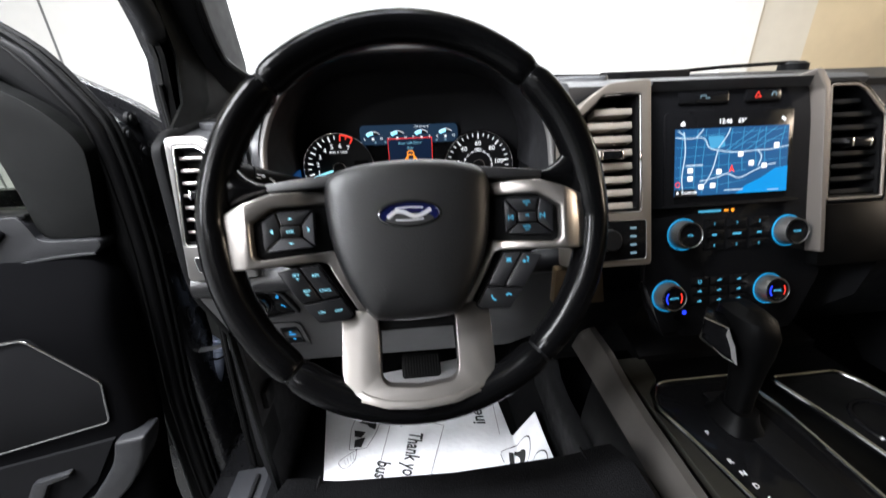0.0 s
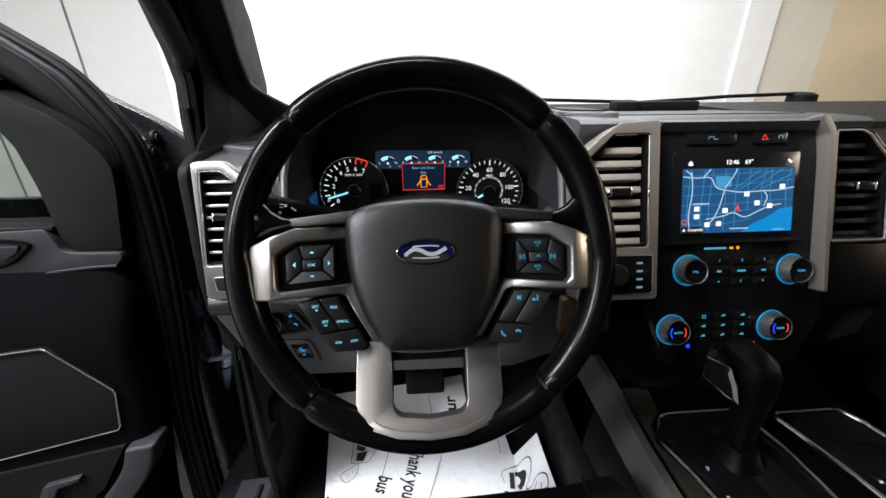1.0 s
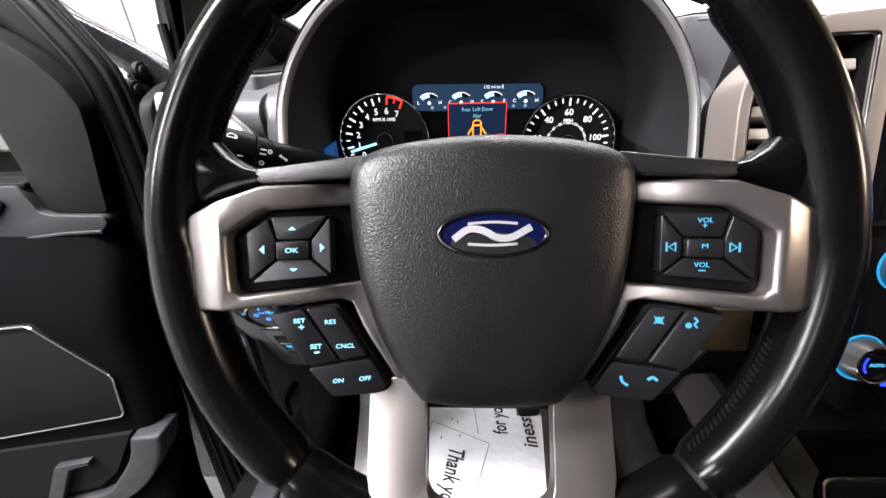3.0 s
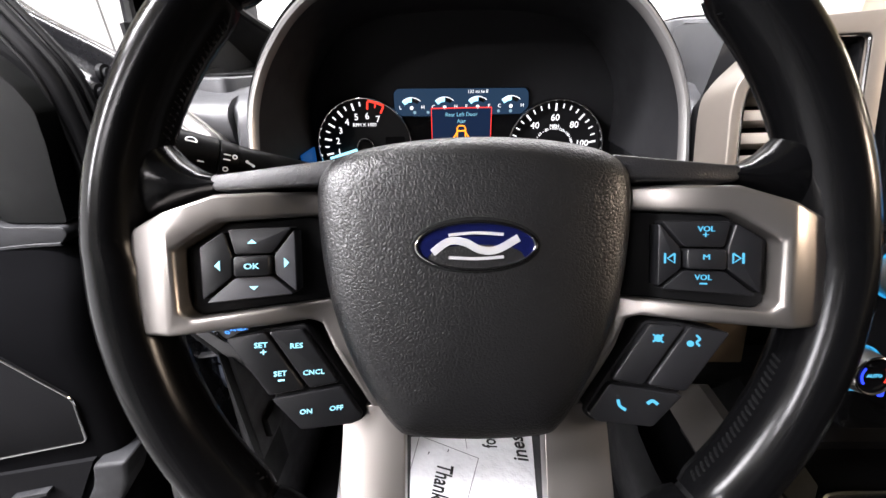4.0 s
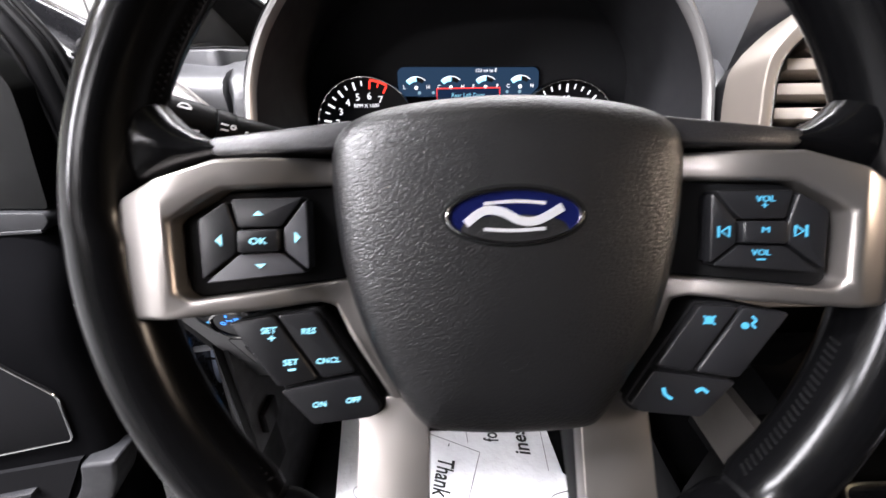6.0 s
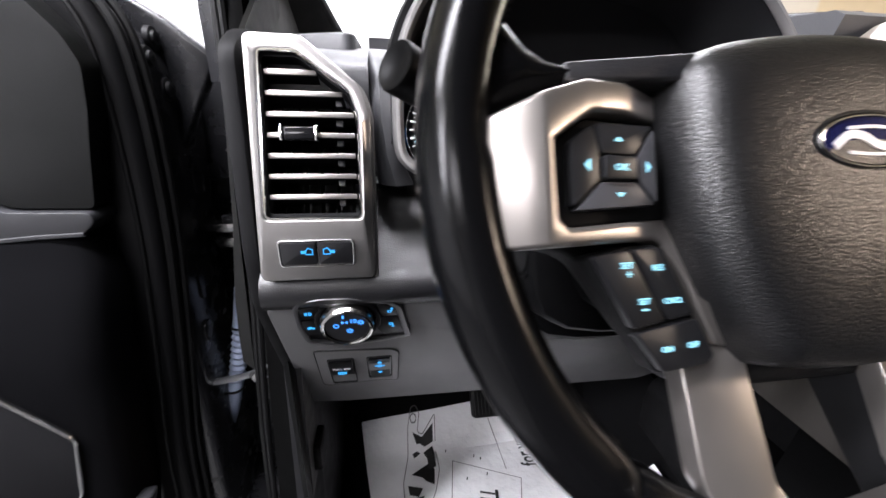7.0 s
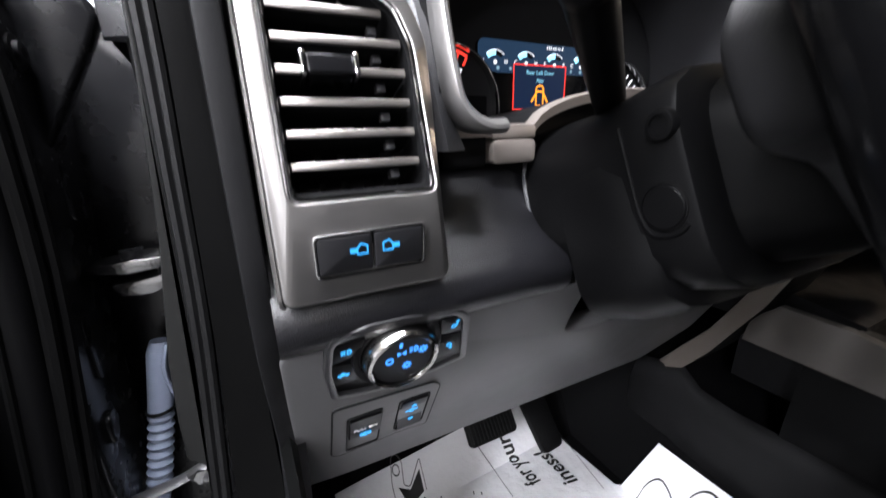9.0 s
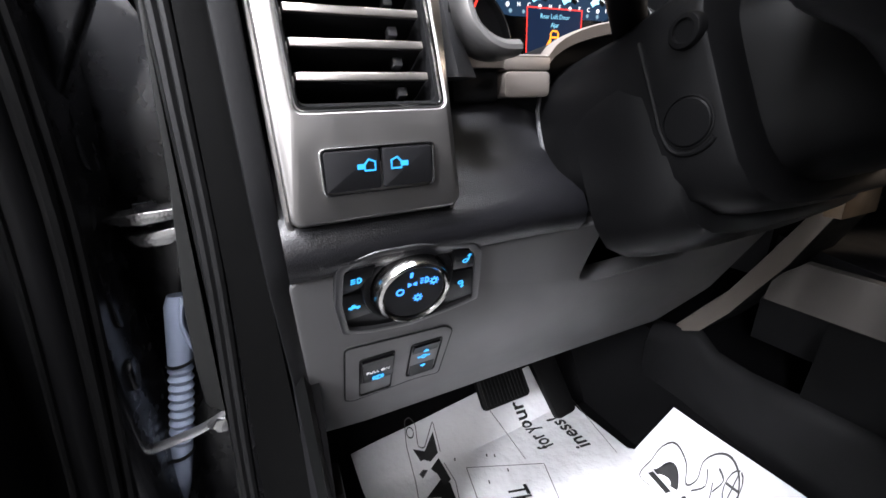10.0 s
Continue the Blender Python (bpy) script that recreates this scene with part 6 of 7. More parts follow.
# ---------- cab shell ----------
def cab():
    t = thing("truck_cab", (0.41, -0.5, 0.0), "black truck cab shell around the seats", "truck cab", kind="structure")
    part("floor_pan", box(-0.39, 1.24, -1.7, 0.62, -0.06, 0.060), CARPET, t, "black carpeted floor", W)
    part("firewall", loft([[(x, 0.424, 0.060), (x, 0.66, 0.308), (x, 0.66, 0.80), (x, 0.72, 0.80), (x, 0.72, 0.0), (x, 0.424, 0.0)] for x in (-0.36, 1.24)]), CARPET, t, "black carpeted toe board", W)
    part("tunnel", loft([[(0.20, y, 0.02), (0.25, y, 0.17), (0.30, y, 0.24), (0.60, y, 0.24), (0.66, y, 0.02)] for y in (0.66, -1.2)]), CARPET, t, "carpeted tunnel", W)
    part("roof", box(-0.40, 1.25, -1.7, -0.02, 1.30, 1.36, 0.02), PILLAR, t, "dark headliner", W)
    # added unseen panel, full height to block light from behind the seats
    part("rear_light_block", box(-0.46, 1.28, -1.76, -1.68, -0.06, 1.34), PILLAR, t, "", W)
    part("far_door_panel", box(1.24, 1.30, -1.7, 0.66, -0.06, 0.74), PILLAR, t, "", W)
    part("far_door_header", box(1.20, 1.27, -1.7, 0.02, 1.17, 1.32, 0.02), PILLAR, t, "", W)
    part("far_pillar", tube([(1.36, 0.62, 0.80), (1.27, 0.20, 1.12), (1.20, -0.05, 1.32)], [0.05, 0.04, 0.04], 10), PILLAR, t, "", W)
    part("centre_pillar", box(-0.42, -0.34, -0.95, -0.80, 0.0, 1.32, 0.02), PILLAR, t, "", W)
    # driver's side jamb: painted post, seals and the plastic sill
    post = [(-0.368, 0.490), (-0.376, 0.440), (-0.370, 0.385), (-0.352, 0.335), (-0.336, 0.312), (-0.306, 0.280), (-0.297, 0.36), (-0.297, 0.50)]
    part("hinge_post", loft([[(x + d if x < -0.31 else x, y + dy, z) for x, y in post] for z, d, dy in ((-0.10, 0.014, 0.0), (0.375, 0.014, 0.0), (0.41, 0.0, 0.0), (0.60, 0.0, 0.0), (0.77, 0.0, 0.0), (0.86, 0.010, 0.020), (0.964, 0.012, -0.005), (1.12, 0.014, -0.112))]), POSTBLK, t, "black painted hinge post, its shade put into the paint", W)
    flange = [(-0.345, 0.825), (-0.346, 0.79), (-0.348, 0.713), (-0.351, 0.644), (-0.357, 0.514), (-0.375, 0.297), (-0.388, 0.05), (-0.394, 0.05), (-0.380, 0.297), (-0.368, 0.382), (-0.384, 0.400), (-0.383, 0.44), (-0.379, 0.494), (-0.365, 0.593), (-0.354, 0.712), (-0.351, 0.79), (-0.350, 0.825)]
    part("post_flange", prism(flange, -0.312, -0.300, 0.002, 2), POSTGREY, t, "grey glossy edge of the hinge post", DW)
    for dx, y, r in ((0.003, 0.296, 0.0048), (0.0105, 0.288, 0.0040)):
        part("door_seal", tube(smoothline([(x + dx, z, -y) for x, z in flange[:7]], 4), r, 8), RUBBER, t, "black rubber door seal", DW)
    # the post and its trims run on up into the pillar
    lean = ((0.80, 0.300), (0.86, 0.312), (0.964, 0.285), (1.12, 0.178))
    part("pillar_flange", loft([[(-0.350, y + 0.012, z), (-0.346, y, z), (-0.340, y, z), (-0.336, y + 0.012, z)] for z, y in lean]), POSTGREY, t, "grey glossy edge up the pillar", W)
    part("pillar_paint", loft([[(-0.376, y + 0.046, z), (-0.372, y + 0.030, z), (-0.352, y + 0.020, z), (-0.346, y + 0.046, z)] for z, y in ((0.735, 0.300),) + lean]), PAINTBLK, t, "black painted outer side of the pillar", W)
    jamb = []
    for z, dx, y in ((0.05, -0.032, 0.300), (0.297, -0.018, 0.300), (0.514, -0.004, 0.300), (0.644, 0.002, 0.300), (0.713, 0.005, 0.300), (0.78, 0.006, 0.302), (0.86, 0.008, 0.314), (0.964, 0.012, 0.287), (1.12, 0.014, 0.180)):
        jamb.append([(-0.340 + dx, y, z), (-0.338 + dx, y - 0.016, z), (-0.322 + dx * 0.5, y - 0.024, z), (-0.313, y - 0.034, z), (-0.311, y, z)])
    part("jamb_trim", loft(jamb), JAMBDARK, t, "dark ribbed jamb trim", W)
    edge = []
    for z, back in ((0.05, 0.0), (0.36, 0.0), (0.46, 0.0), (0.60, 0.0), (0.70, 0.0), (0.755, 0.0), (0.775, 0.022), (0.80, 0.060), (0.86, 0.078), (0.964, 0.054), (1.12, -0.050)):
        edge.append([(x, y + back, z) for x, y in ((-0.3105, 0.275), (-0.3095, 0.250), (-0.3075, 0.214), (-0.3000, 0.206), (-0.2965, 0.215), (-0.2965, 0.275))])
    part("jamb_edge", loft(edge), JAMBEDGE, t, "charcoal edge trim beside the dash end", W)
    part("kick_panel", loft([[(-0.308, y, 0.02), (-0.318, y, 0.20), (-0.308, y, 0.46), (-0.290, y, 0.46), (-0.298, y, 0.20), (-0.288, y, 0.02)] for y in (0.215, 0.23, 0.40, 0.60)]), PLASTIC, t, "black kick panel", W)
    part("sill_trim", loft([[(-0.42, y, 0.02), (-0.41, y, 0.060), (-0.34, y, 0.066), (-0.31, y, 0.045), (-0.305, y, 0.0), (-0.42, y, 0.0)] for y in (0.28, 0.22, -0.75)]), SILL, t, "grey plastic sill cover", W)
    part("sill_ridge", tube([(-0.36, y, 0.068) for y in (0.26, 0.0, -0.75)], 0.005, 8), PLASTIC, t, "", W)
    part("bonnet_latch", box(-0.301, -0.285, 0.235, 0.275, 0.27, 0.31, 0.004), BLACK, t, "black bonnet release", W)
    part("wing_inner", box(-0.50, -0.345, 0.455, 0.62, -0.62, 0.765, 0.01), PAINTBLK, t, "black inner wing behind the door", W)
    part("undercarriage", box(-0.30, 1.12, -1.60, 0.55, -0.80, -0.055, 0.02), PILLAR, t, "black frame under the floor", W)
    part("rocker", box(-0.46, -0.385, -1.2, 0.46, -0.45, 0.045, 0.01), PAINTBLK, t, "black painted rocker", W)
    # windscreen pillar with its inner trim
    a = [(-0.38, 0.372, 0.745), (-0.38, 0.365, 0.86), (-0.38, 0.317, 0.964), (-0.375, 0.21, 1.12), (-0.36, 0.02, 1.30)]
    b = [(-0.247, 0.60, 0.785), (-0.270, 0.350, 0.860), (-0.262, 0.286, 0.962), (-0.265, 0.18, 1.10), (-0.28, -0.03, 1.30)]
    rings = []
    for (x0, y0, z0), (x1, y1, z1) in zip(a, b):
        p, q = Vector((x0, y0, z0)), Vector((x1, y1, z1))
        n = Vector((0.1, -1, 0.25)).normalized()
        rings.append([p, p * 0.85 + q * 0.15 + n * 0.016, p * 0.5 + q * 0.5 + n * 0.026, p * 0.15 + q * 0.85 + n * 0.014, q, q - n * 0.05 + Vector((-0.03, 0, 0)), p - n * 0.07 + Vector((0.01, 0, 0))])
    part("pillar_trim", loft(rings), PILLAR, t, "charcoal windscreen pillar trim", W)
    handle = [(-0.325, 0.292, 0.885), (-0.312, 0.268, 0.900), (-0.318, 0.22, 0.98), (-0.32, 0.14, 1.08)]
    part("grab_handle", tube(smoothline(handle, 4), 0.014, 10), PILLAR, t, "charcoal grab handle on the pillar", W)
    part("screen_seal", tube(smoothline([(-0.244, 0.59, 0.795), (-0.270, 0.40, 0.845), (-0.266, 0.33, 0.880), (-0.256, 0.26, 0.985), (-0.26, 0.14, 1.12)], 5), 0.006, 8), RUBBER, t, "black windscreen edge", W)
    # scuttle, wipers and bonnet edge outside the glass
    part("scuttle", loft([[(x, 0.66, 0.785), (x, 0.70, 0.792), (x, 0.86, 0.800), (x, 0.95, 0.805), (x, 0.95, 0.60), (x, 0.66, 0.60)] for x in (-0.42, 1.28)]), BLACK, t, "black scuttle panel", W)
    return t


# shade on the hinge post is put into this colour, darker than PAINTBLK
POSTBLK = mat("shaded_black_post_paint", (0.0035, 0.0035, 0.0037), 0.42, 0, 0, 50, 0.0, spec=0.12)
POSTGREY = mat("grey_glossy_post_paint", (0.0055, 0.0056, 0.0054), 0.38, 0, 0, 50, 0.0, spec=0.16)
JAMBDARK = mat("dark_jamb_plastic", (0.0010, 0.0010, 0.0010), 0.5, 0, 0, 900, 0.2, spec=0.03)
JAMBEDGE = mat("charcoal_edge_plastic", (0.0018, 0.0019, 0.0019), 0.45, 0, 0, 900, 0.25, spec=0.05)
SILL = mat("grey_sill_plastic", (0.018, 0.0185, 0.021), 0.45, 0, 0, 900, 0.3)
cab()


def dash_sensor():
    t = thing("dash_sensor_bar", (0.50, 0.50, 0.8035), "low black sensor bar on the dash by the windscreen", "sensor bar")
    part("bar", box(-0.09, 0.09, -0.015, 0.02, 0.0, 0.020, 0.004), BLACK, t)
    part("lens", moved(lathe([(0.0001, 0.003), (0.006, 0.002), (0.006, -0.002)], 16), Matrix.Translation((-0.045, -0.0145, 0.011)) @ Matrix.Rotation(radians(90), 4, "X")), GLOSS, t, "round dark lens")
    return t


dash_sensor()


def wiper(pts, pivot):
    t = thing("windscreen_wiper", pivot, "black windscreen wiper resting at the glass base", "wiper", "wipers")
    part("arm", tube([Vector(p) for p in pts], [0.0045] * (len(pts) - 1) + [0.003], 8), BLACK, t, "", W)
    part("pivot_cap", moved(lathe([(0.034, -0.03), (0.033, 0.004), (0.022, 0.010), (0.0001, 0.012)], 20), Matrix.Translation(pivot)), BLACK, t, "", W)
    return t


wiper([(1.03, 0.70, 0.834), (0.82, 0.70, 0.828), (0.685, 0.70, 0.820), (0.55, 0.70, 0.815)], (1.03, 0.70, 0.826))
wiper([(0.56, 0.72, 0.816), (0.33, 0.72, 0.823), (0.10, 0.72, 0.826), (-0.10, 0.71, 0.824)], (0.56, 0.72, 0.810))


# ---------- open driver's door ----------
def driver_door():
    """Outlines are x and height; depths are minus the world's y. The upper part of the door leans outward."""
    t = thing("driver_door", (-0.53, 0.30, -0.24), "open black driver door with dark trim panel and chrome-edged speaker", "car door")
    rows = []
    for z, y, x in ((-0.24, 0.200, -0.540), (0.06, 0.200, -0.530), (0.155, 0.203, -0.516), (0.273, 0.205, -0.494), (0.34, 0.205, -0.486), (0.41, 0.205, -0.477), (0.464, 0.206, -0.478), (0.515, 0.218, -0.476), (0.555, 0.240, -0.480), (0.585, 0.262, -0.490), (0.60, 0.268, -0.492)):
        rows.append([(-1.45, y + 0.07, z), (-1.45, y, z), (x - 0.10, y, z), (x - 0.030, y + 0.001, z), (x - 0.012, y + 0.006, z), (x - 0.003, y + 0.014, z), (x, y + 0.026, z), (x - 0.004, y + 0.07, z)])
    part("trim_panel", loft(rows), DOORPL, t, "dark grained door trim", W)
    ledge = [(-0.478, 0.6135), (-0.475, 0.604), (-0.491, 0.5895), (-0.549, 0.587), (-0.63, 0.576), (-0.69, 0.565), (-1.42, 0.545), (-1.42, 0.6525), (-0.636, 0.6525), (-0.575, 0.655), (-0.567, 0.640), (-0.562, 0.6195), (-0.547, 0.6145)]
    part("ledge", prism(rounded(ledge, 0.005, 3), -0.34, -0.262, 0.006, 3), DOORGREY, t, "grey grained ledge under the window", DW)
    part("ledge_lip", tube(smoothline([(x, y, -0.263) for x, y in ((-0.488, 0.5915), (-0.549, 0.588), (-0.63, 0.577), (-0.69, 0.566), (-1.42, 0.546))], 4), 0.0028, 6), DOORGREY, t, "", DW)
    sail = [(-0.477, 0.6155), (-0.466, 0.67), (-0.457, 0.71), (-0.4525, 0.745), (-0.462, 0.768), (-0.484, 0.795), (-0.51, 0.816), (-0.55, 0.838), (-0.64, 0.885), (-0.625, 0.862), (-0.592, 0.815), (-0.572, 0.775), (-0.565, 0.72), (-0.562, 0.665), (-0.5615, 0.635), (-0.556, 0.6215), (-0.545, 0.6165)]
    part("mirror_sail", prism(rounded(sail, 0.006, 3), -0.32, -0.270, 0.005, 3), SAILGREY, t, "dark grey mirror corner trim", DW)
    fr = [(-0.585, 0.845, -0.292), (-0.66, 0.905, -0.292), (-0.78, 1.01, -0.292), (-1.0, 1.18, -0.30), (-1.40, 1.27, -0.30)]
    part("window_frame", tube(smoothline(fr, 4), 0.024, 10), DOORPL, t, "black window frame", DW)
    # pressed flange round the trim, then the deep shut face with its rounded outer edge
    edge = [(-0.500, -0.24), (-0.497, 0.0), (-0.484, 0.24), (-0.470, 0.35), (-0.453, 0.48), (-0.442, 0.58), (-0.437, 0.675), (-0.437, 0.73), (-0.441, 0.775), (-0.456, 0.808), (-0.498, 0.872), (-0.555, 0.916), (-0.64, 0.972), (-0.92, 1.16)]
    part("door_flange", prism(edge + [(-0.92, 1.10), (-0.63, 0.90), (-0.56, 0.85), (-0.50, 0.80), (-0.487, 0.76), (-0.49, 0.60), (-0.52, 0.40), (-0.56, -0.24)], -0.345, -0.298, 0.010, 3), FLANGE, t, "satin black pressed flange", DW)
    for dx, y, r in ((0.0035, 0.309, 0.0050), (0.0100, 0.318, 0.0042), (-0.018, 0.297, 0.0028)):
        part("door_seal", tube(smoothline([(x + dx, z, -y) for x, z in edge], 3), r, 8), RUBBER, t, "black rubber seal along the door edge", DW)
    face = [(-0.462, -0.24), (-0.452, 0.30), (-0.446, 0.50), (-0.438, 0.60), (-0.432, 0.67), (-0.430, 0.72), (-0.430, 0.755), (-0.440, 0.775), (-0.463, 0.793), (-0.51, 0.823), (-0.56, 0.857), (-0.60, 0.89), (-0.67, 0.942), (-0.92, 1.13), (-1.12, 1.24), (-1.17, 1.20), (-0.94, 1.05), (-0.66, 0.87), (-0.53, 0.72), (-0.54, -0.24)]
    shell = part("door_shell", prism(face, -0.445, -0.325, 0.012, 3), PAINTBLK, t, "black painted door shell", DW)
    for z0, z1, y, w in ((0.60, 0.69, 0.402, 0.020), (0.46, 0.53, 0.385, 0.024), (0.40, 0.43, 0.36, 0.012)):
        x = -0.4365 if z0 > 0.55 else -0.4465
        part("pressing", moved(prism(rounded([(-w, z0), (w, z0), (w, z1), (-w, z1)], 0.012, 4), -0.002, 0.003, 0.002, 2), Matrix(((0, 0, 1, x), (1, 0, 0, y), (0, 1, 0, 0), (0, 0, 0, 1)))), PAINTBLK, shell, "raised pressing in the shut face", W)
    lip = [(-0.432, 0.66), (-0.408, 0.705), (-0.390, 0.738), (-0.381, 0.757), (-0.385, 0.768), (-0.405, 0.783), (-0.425, 0.799), (-0.447, 0.812), (-0.475, 0.827), (-0.511, 0.847), (-0.56, 0.884), (-0.62, 0.926), (-0.68, 0.966), (-0.70, 0.94), (-0.60, 0.86), (-0.52, 0.80), (-0.46, 0.76), (-0.445, 0.66)]
    part("corner_flange", prism(lip, -0.392, -0.372, 0.005, 3), PAINTBLK, t, "black outer flange at the mirror corner", DW)
    part("outer_skin", prism([(-0.458, -0.24), (-0.452, 0.66), (-1.45, 0.66), (-1.45, -0.24)], -0.458, -0.440), PAINTBLK, t, "", DW)
    part("window_glass", prism([(-0.55, 0.645), (-0.57, 0.80), (-0.63, 0.88), (-0.80, 1.03), (-1.02, 1.19), (-1.40, 1.265), (-1.40, 0.645)], -0.306, -0.302), DOORGLASS, t, "closed pale green window glass", DW)
    part("waist_seal", box(-1.41, -0.566, 0.651, 0.6575, -0.300, -0.266, 0.002), RUBBER, t, "black rubber waist seal", DW)
    sp = [(-0.531, 0.309), (-0.514, 0.392), (-0.592, 0.482), (-0.93, 0.442), (-0.98, 0.197)]
    part("speaker_grille", prism(rounded(sp, 0.010, 3), -0.21, -0.2030, 0.001), SPEAKER, t, "black speaker grille panel", DW)
    part("speaker_trim", tube([(x, y, -0.2022) for x, y in rounded(sp, 0.010, 4)], 0.0016, 8, True), DARKCHROME, t, "bright chrome line round the grille", DW)
    inner = [(-0.528, 0.274), (-0.548, 0.225), (-0.594, 0.165), (-0.645, 0.120), (-0.807, 0.068), (-0.931, 0.032)]
    outer = [(-0.476, 0.282), (-0.497, 0.228), (-0.546, 0.157), (-0.610, 0.104), (-0.69, 0.062), (-0.93, 0.000)]
    part("pocket_edge", prism(smoothline(outer, 3) + smoothline(inner[::-1], 3), -0.235, -0.187, 0.006, 3), DOORGREY, t, "grey edge of the map pocket", DW)
    # flat dark plate stands in for the shade inside the pocket
    part("pocket_shade", prism([(-0.535, 0.272), (-0.60, 0.172), (-0.65, 0.128), (-0.93, 0.045), (-1.30, 0.03), (-1.30, 0.14), (-0.80, 0.215)], -0.21, -0.1985), SPEAKER, t, "dark plate for the shaded inside of the map pocket", DW)
    part("pocket_divider", prism(rounded([(-0.690, 0.196), (-0.622, 0.214), (-0.627, 0.205), (-0.668, 0.190), (-0.735, 0.085), (-0.765, 0.080)], 0.003, 2), -0.205, -0.188, 0.002), DOORGREY, t, "short divider in the pocket", DW)
    hb = part("handle_bezel", tube([(x, z, -0.260) for x, z in smoothline([(-0.605, 0.634), (-0.612, 0.622), (-0.640, 0.603), (-0.675, 0.598), (-0.69, 0.630), (-0.66, 0.640)], 4, True)], 0.0030, 8, True), DOORPL, t, "dark door release bezel", DW)
    part("release_lever", prism(rounded([(-0.615, 0.631), (-0.622, 0.621), (-0.645, 0.608), (-0.668, 0.606), (-0.68, 0.630)], 0.004), -0.264, -0.257, 0.002), DOORGREY, hb, "grey release lever", DW)
    for x, y, z in ((-0.4345, 0.362, 0.777), (-0.4320, 0.340, 0.756), (-0.4295, 0.360, 0.727), (-0.4325, 0.391, 0.671)):
        place = Matrix(((0, 0, 1, x), (0, 1, 0, y), (-1, 0, 0, z), (0, 0, 0, 1)))
        bolt = part("bolt", moved(lathe([(0.0125, -0.004), (0.0120, 0.001), (0.0080, 0.0012), (0.0075, 0.0040), (0.0060, 0.0044), (0.0001, 0.0040)], 16), place), SHELLBLK, t, "black bolt head on the shut face", W)
        part("socket", moved(lathe([(0.0038, 0.0042), (0.0034, 0.0046), (0.0001, 0.0046)], 6), place), BLACK, bolt, "", W)
    return t


DOORGLASS = mat("grey_green_window", (0.46, 0.50, 0.45), 0.02, 0.0)
DOORGLASS.node_tree.nodes["Principled BSDF"].inputs["Transmission Weight"].default_value = 1.0
DOORGLASS.node_tree.nodes["Principled BSDF"].inputs["IOR"].default_value = 1.05
SAILGREY = mat("dark_grey_corner_trim", (0.0034, 0.0036, 0.0035), 0.55, 0, 0, 900, 0.2, kind="leather", spec=0.10)
FLANGE = mat("satin_black_flange", (0.0030, 0.0030, 0.0033), 0.42, 0, 0, 60, 0.0, spec=0.12)
SPEAKER = mat("black_speaker_cloth", (0.007, 0.007, 0.0075), 0.8, 0, 0, 1600, 0.5, spec=0.0)
DOOR = driver_door()


def door_hinge(t):
    """Two forged leaves of one hinge, one above the other, with a rounded knuckle."""
    hinge = part("hinge_leaf", bev(loft([[(x, y, z) for x, z in ((-0.440, 0.5585), (-0.415, 0.5615), (-0.372, 0.5625), (-0.371, 0.553), (-0.412, 0.5495), (-0.432, 0.5520))] for y in (0.384, 0.392, 0.425)]), 0.0015), STEEL, t, "worn steel hinge leaf", W)
    part("lower_leaf", bev(loft([[(x, y, z) for x, z in ((-0.424, 0.5410), (-0.392, 0.5445), (-0.371, 0.5475), (-0.370, 0.538), (-0.395, 0.5290), (-0.418, 0.5300))] for y in (0.380, 0.390, 0.425)]), 0.0015), STEEL, hinge, "", W)
    part("knuckle", tube([(-0.411, 0.412, 0.522), (-0.411, 0.412, 0.566)], 0.010, 12), PAINTBLK, hinge, "", W)


door_hinge(DOOR)


def wiring_boot():
    a, b = Vector((-0.409, 0.413, 0.466)), Vector((-0.462, 0.392, 0.214))
    t = thing("wiring_boot", b, "ribbed grey-blue rubber wiring boot between post and door", "wiring boot")
    pts, rs = [], []
    n = 96
    for i in range(n + 1):
        s = i / n
        pts.append(a.lerp(b, s) + Vector((0.004 * math.sin(s * 3.1), 0, 0)))
        rs.append(0.0085 + 0.0035 * min(1.0, s / 0.05) if s < 0.32 else 0.0112 + 0.0014 * math.cos(i * math.pi / 2) if s < 0.70 else 0.0112 - 0.003 * max(0.0, s - 0.9) / 0.1)
    part("sleeve", tube(pts, rs, 16), BOOT, t, "ribbed grey-blue sleeve", W)
    for s in (0.30, 0.74):
        c = a.lerp(b, s) + Vector((0.003, 0, 0))
        part("tie", tube([c + Vector((0.0122 * math.cos(q), -0.0122 * math.sin(q), 0)) for q in [2 * math.pi * k / 16 for k in range(16)]], 0.0020, 6, True), BLACK, t, "black tie", W)
    part("cord", tube(smoothline([a + Vector((0.008, -0.013, 0.0)), a + Vector((0.001, -0.016, -0.03)), a + Vector((0.006, -0.014, -0.07))], 5), 0.0022, 6), BOOT, t, "", W)
    return t


wiring_boot()


DARKSTEEL = mat("oiled_dark_steel", (0.16, 0.16, 0.165), 0.3, 0.8, 0, 300, 0.2, vary=0.2)


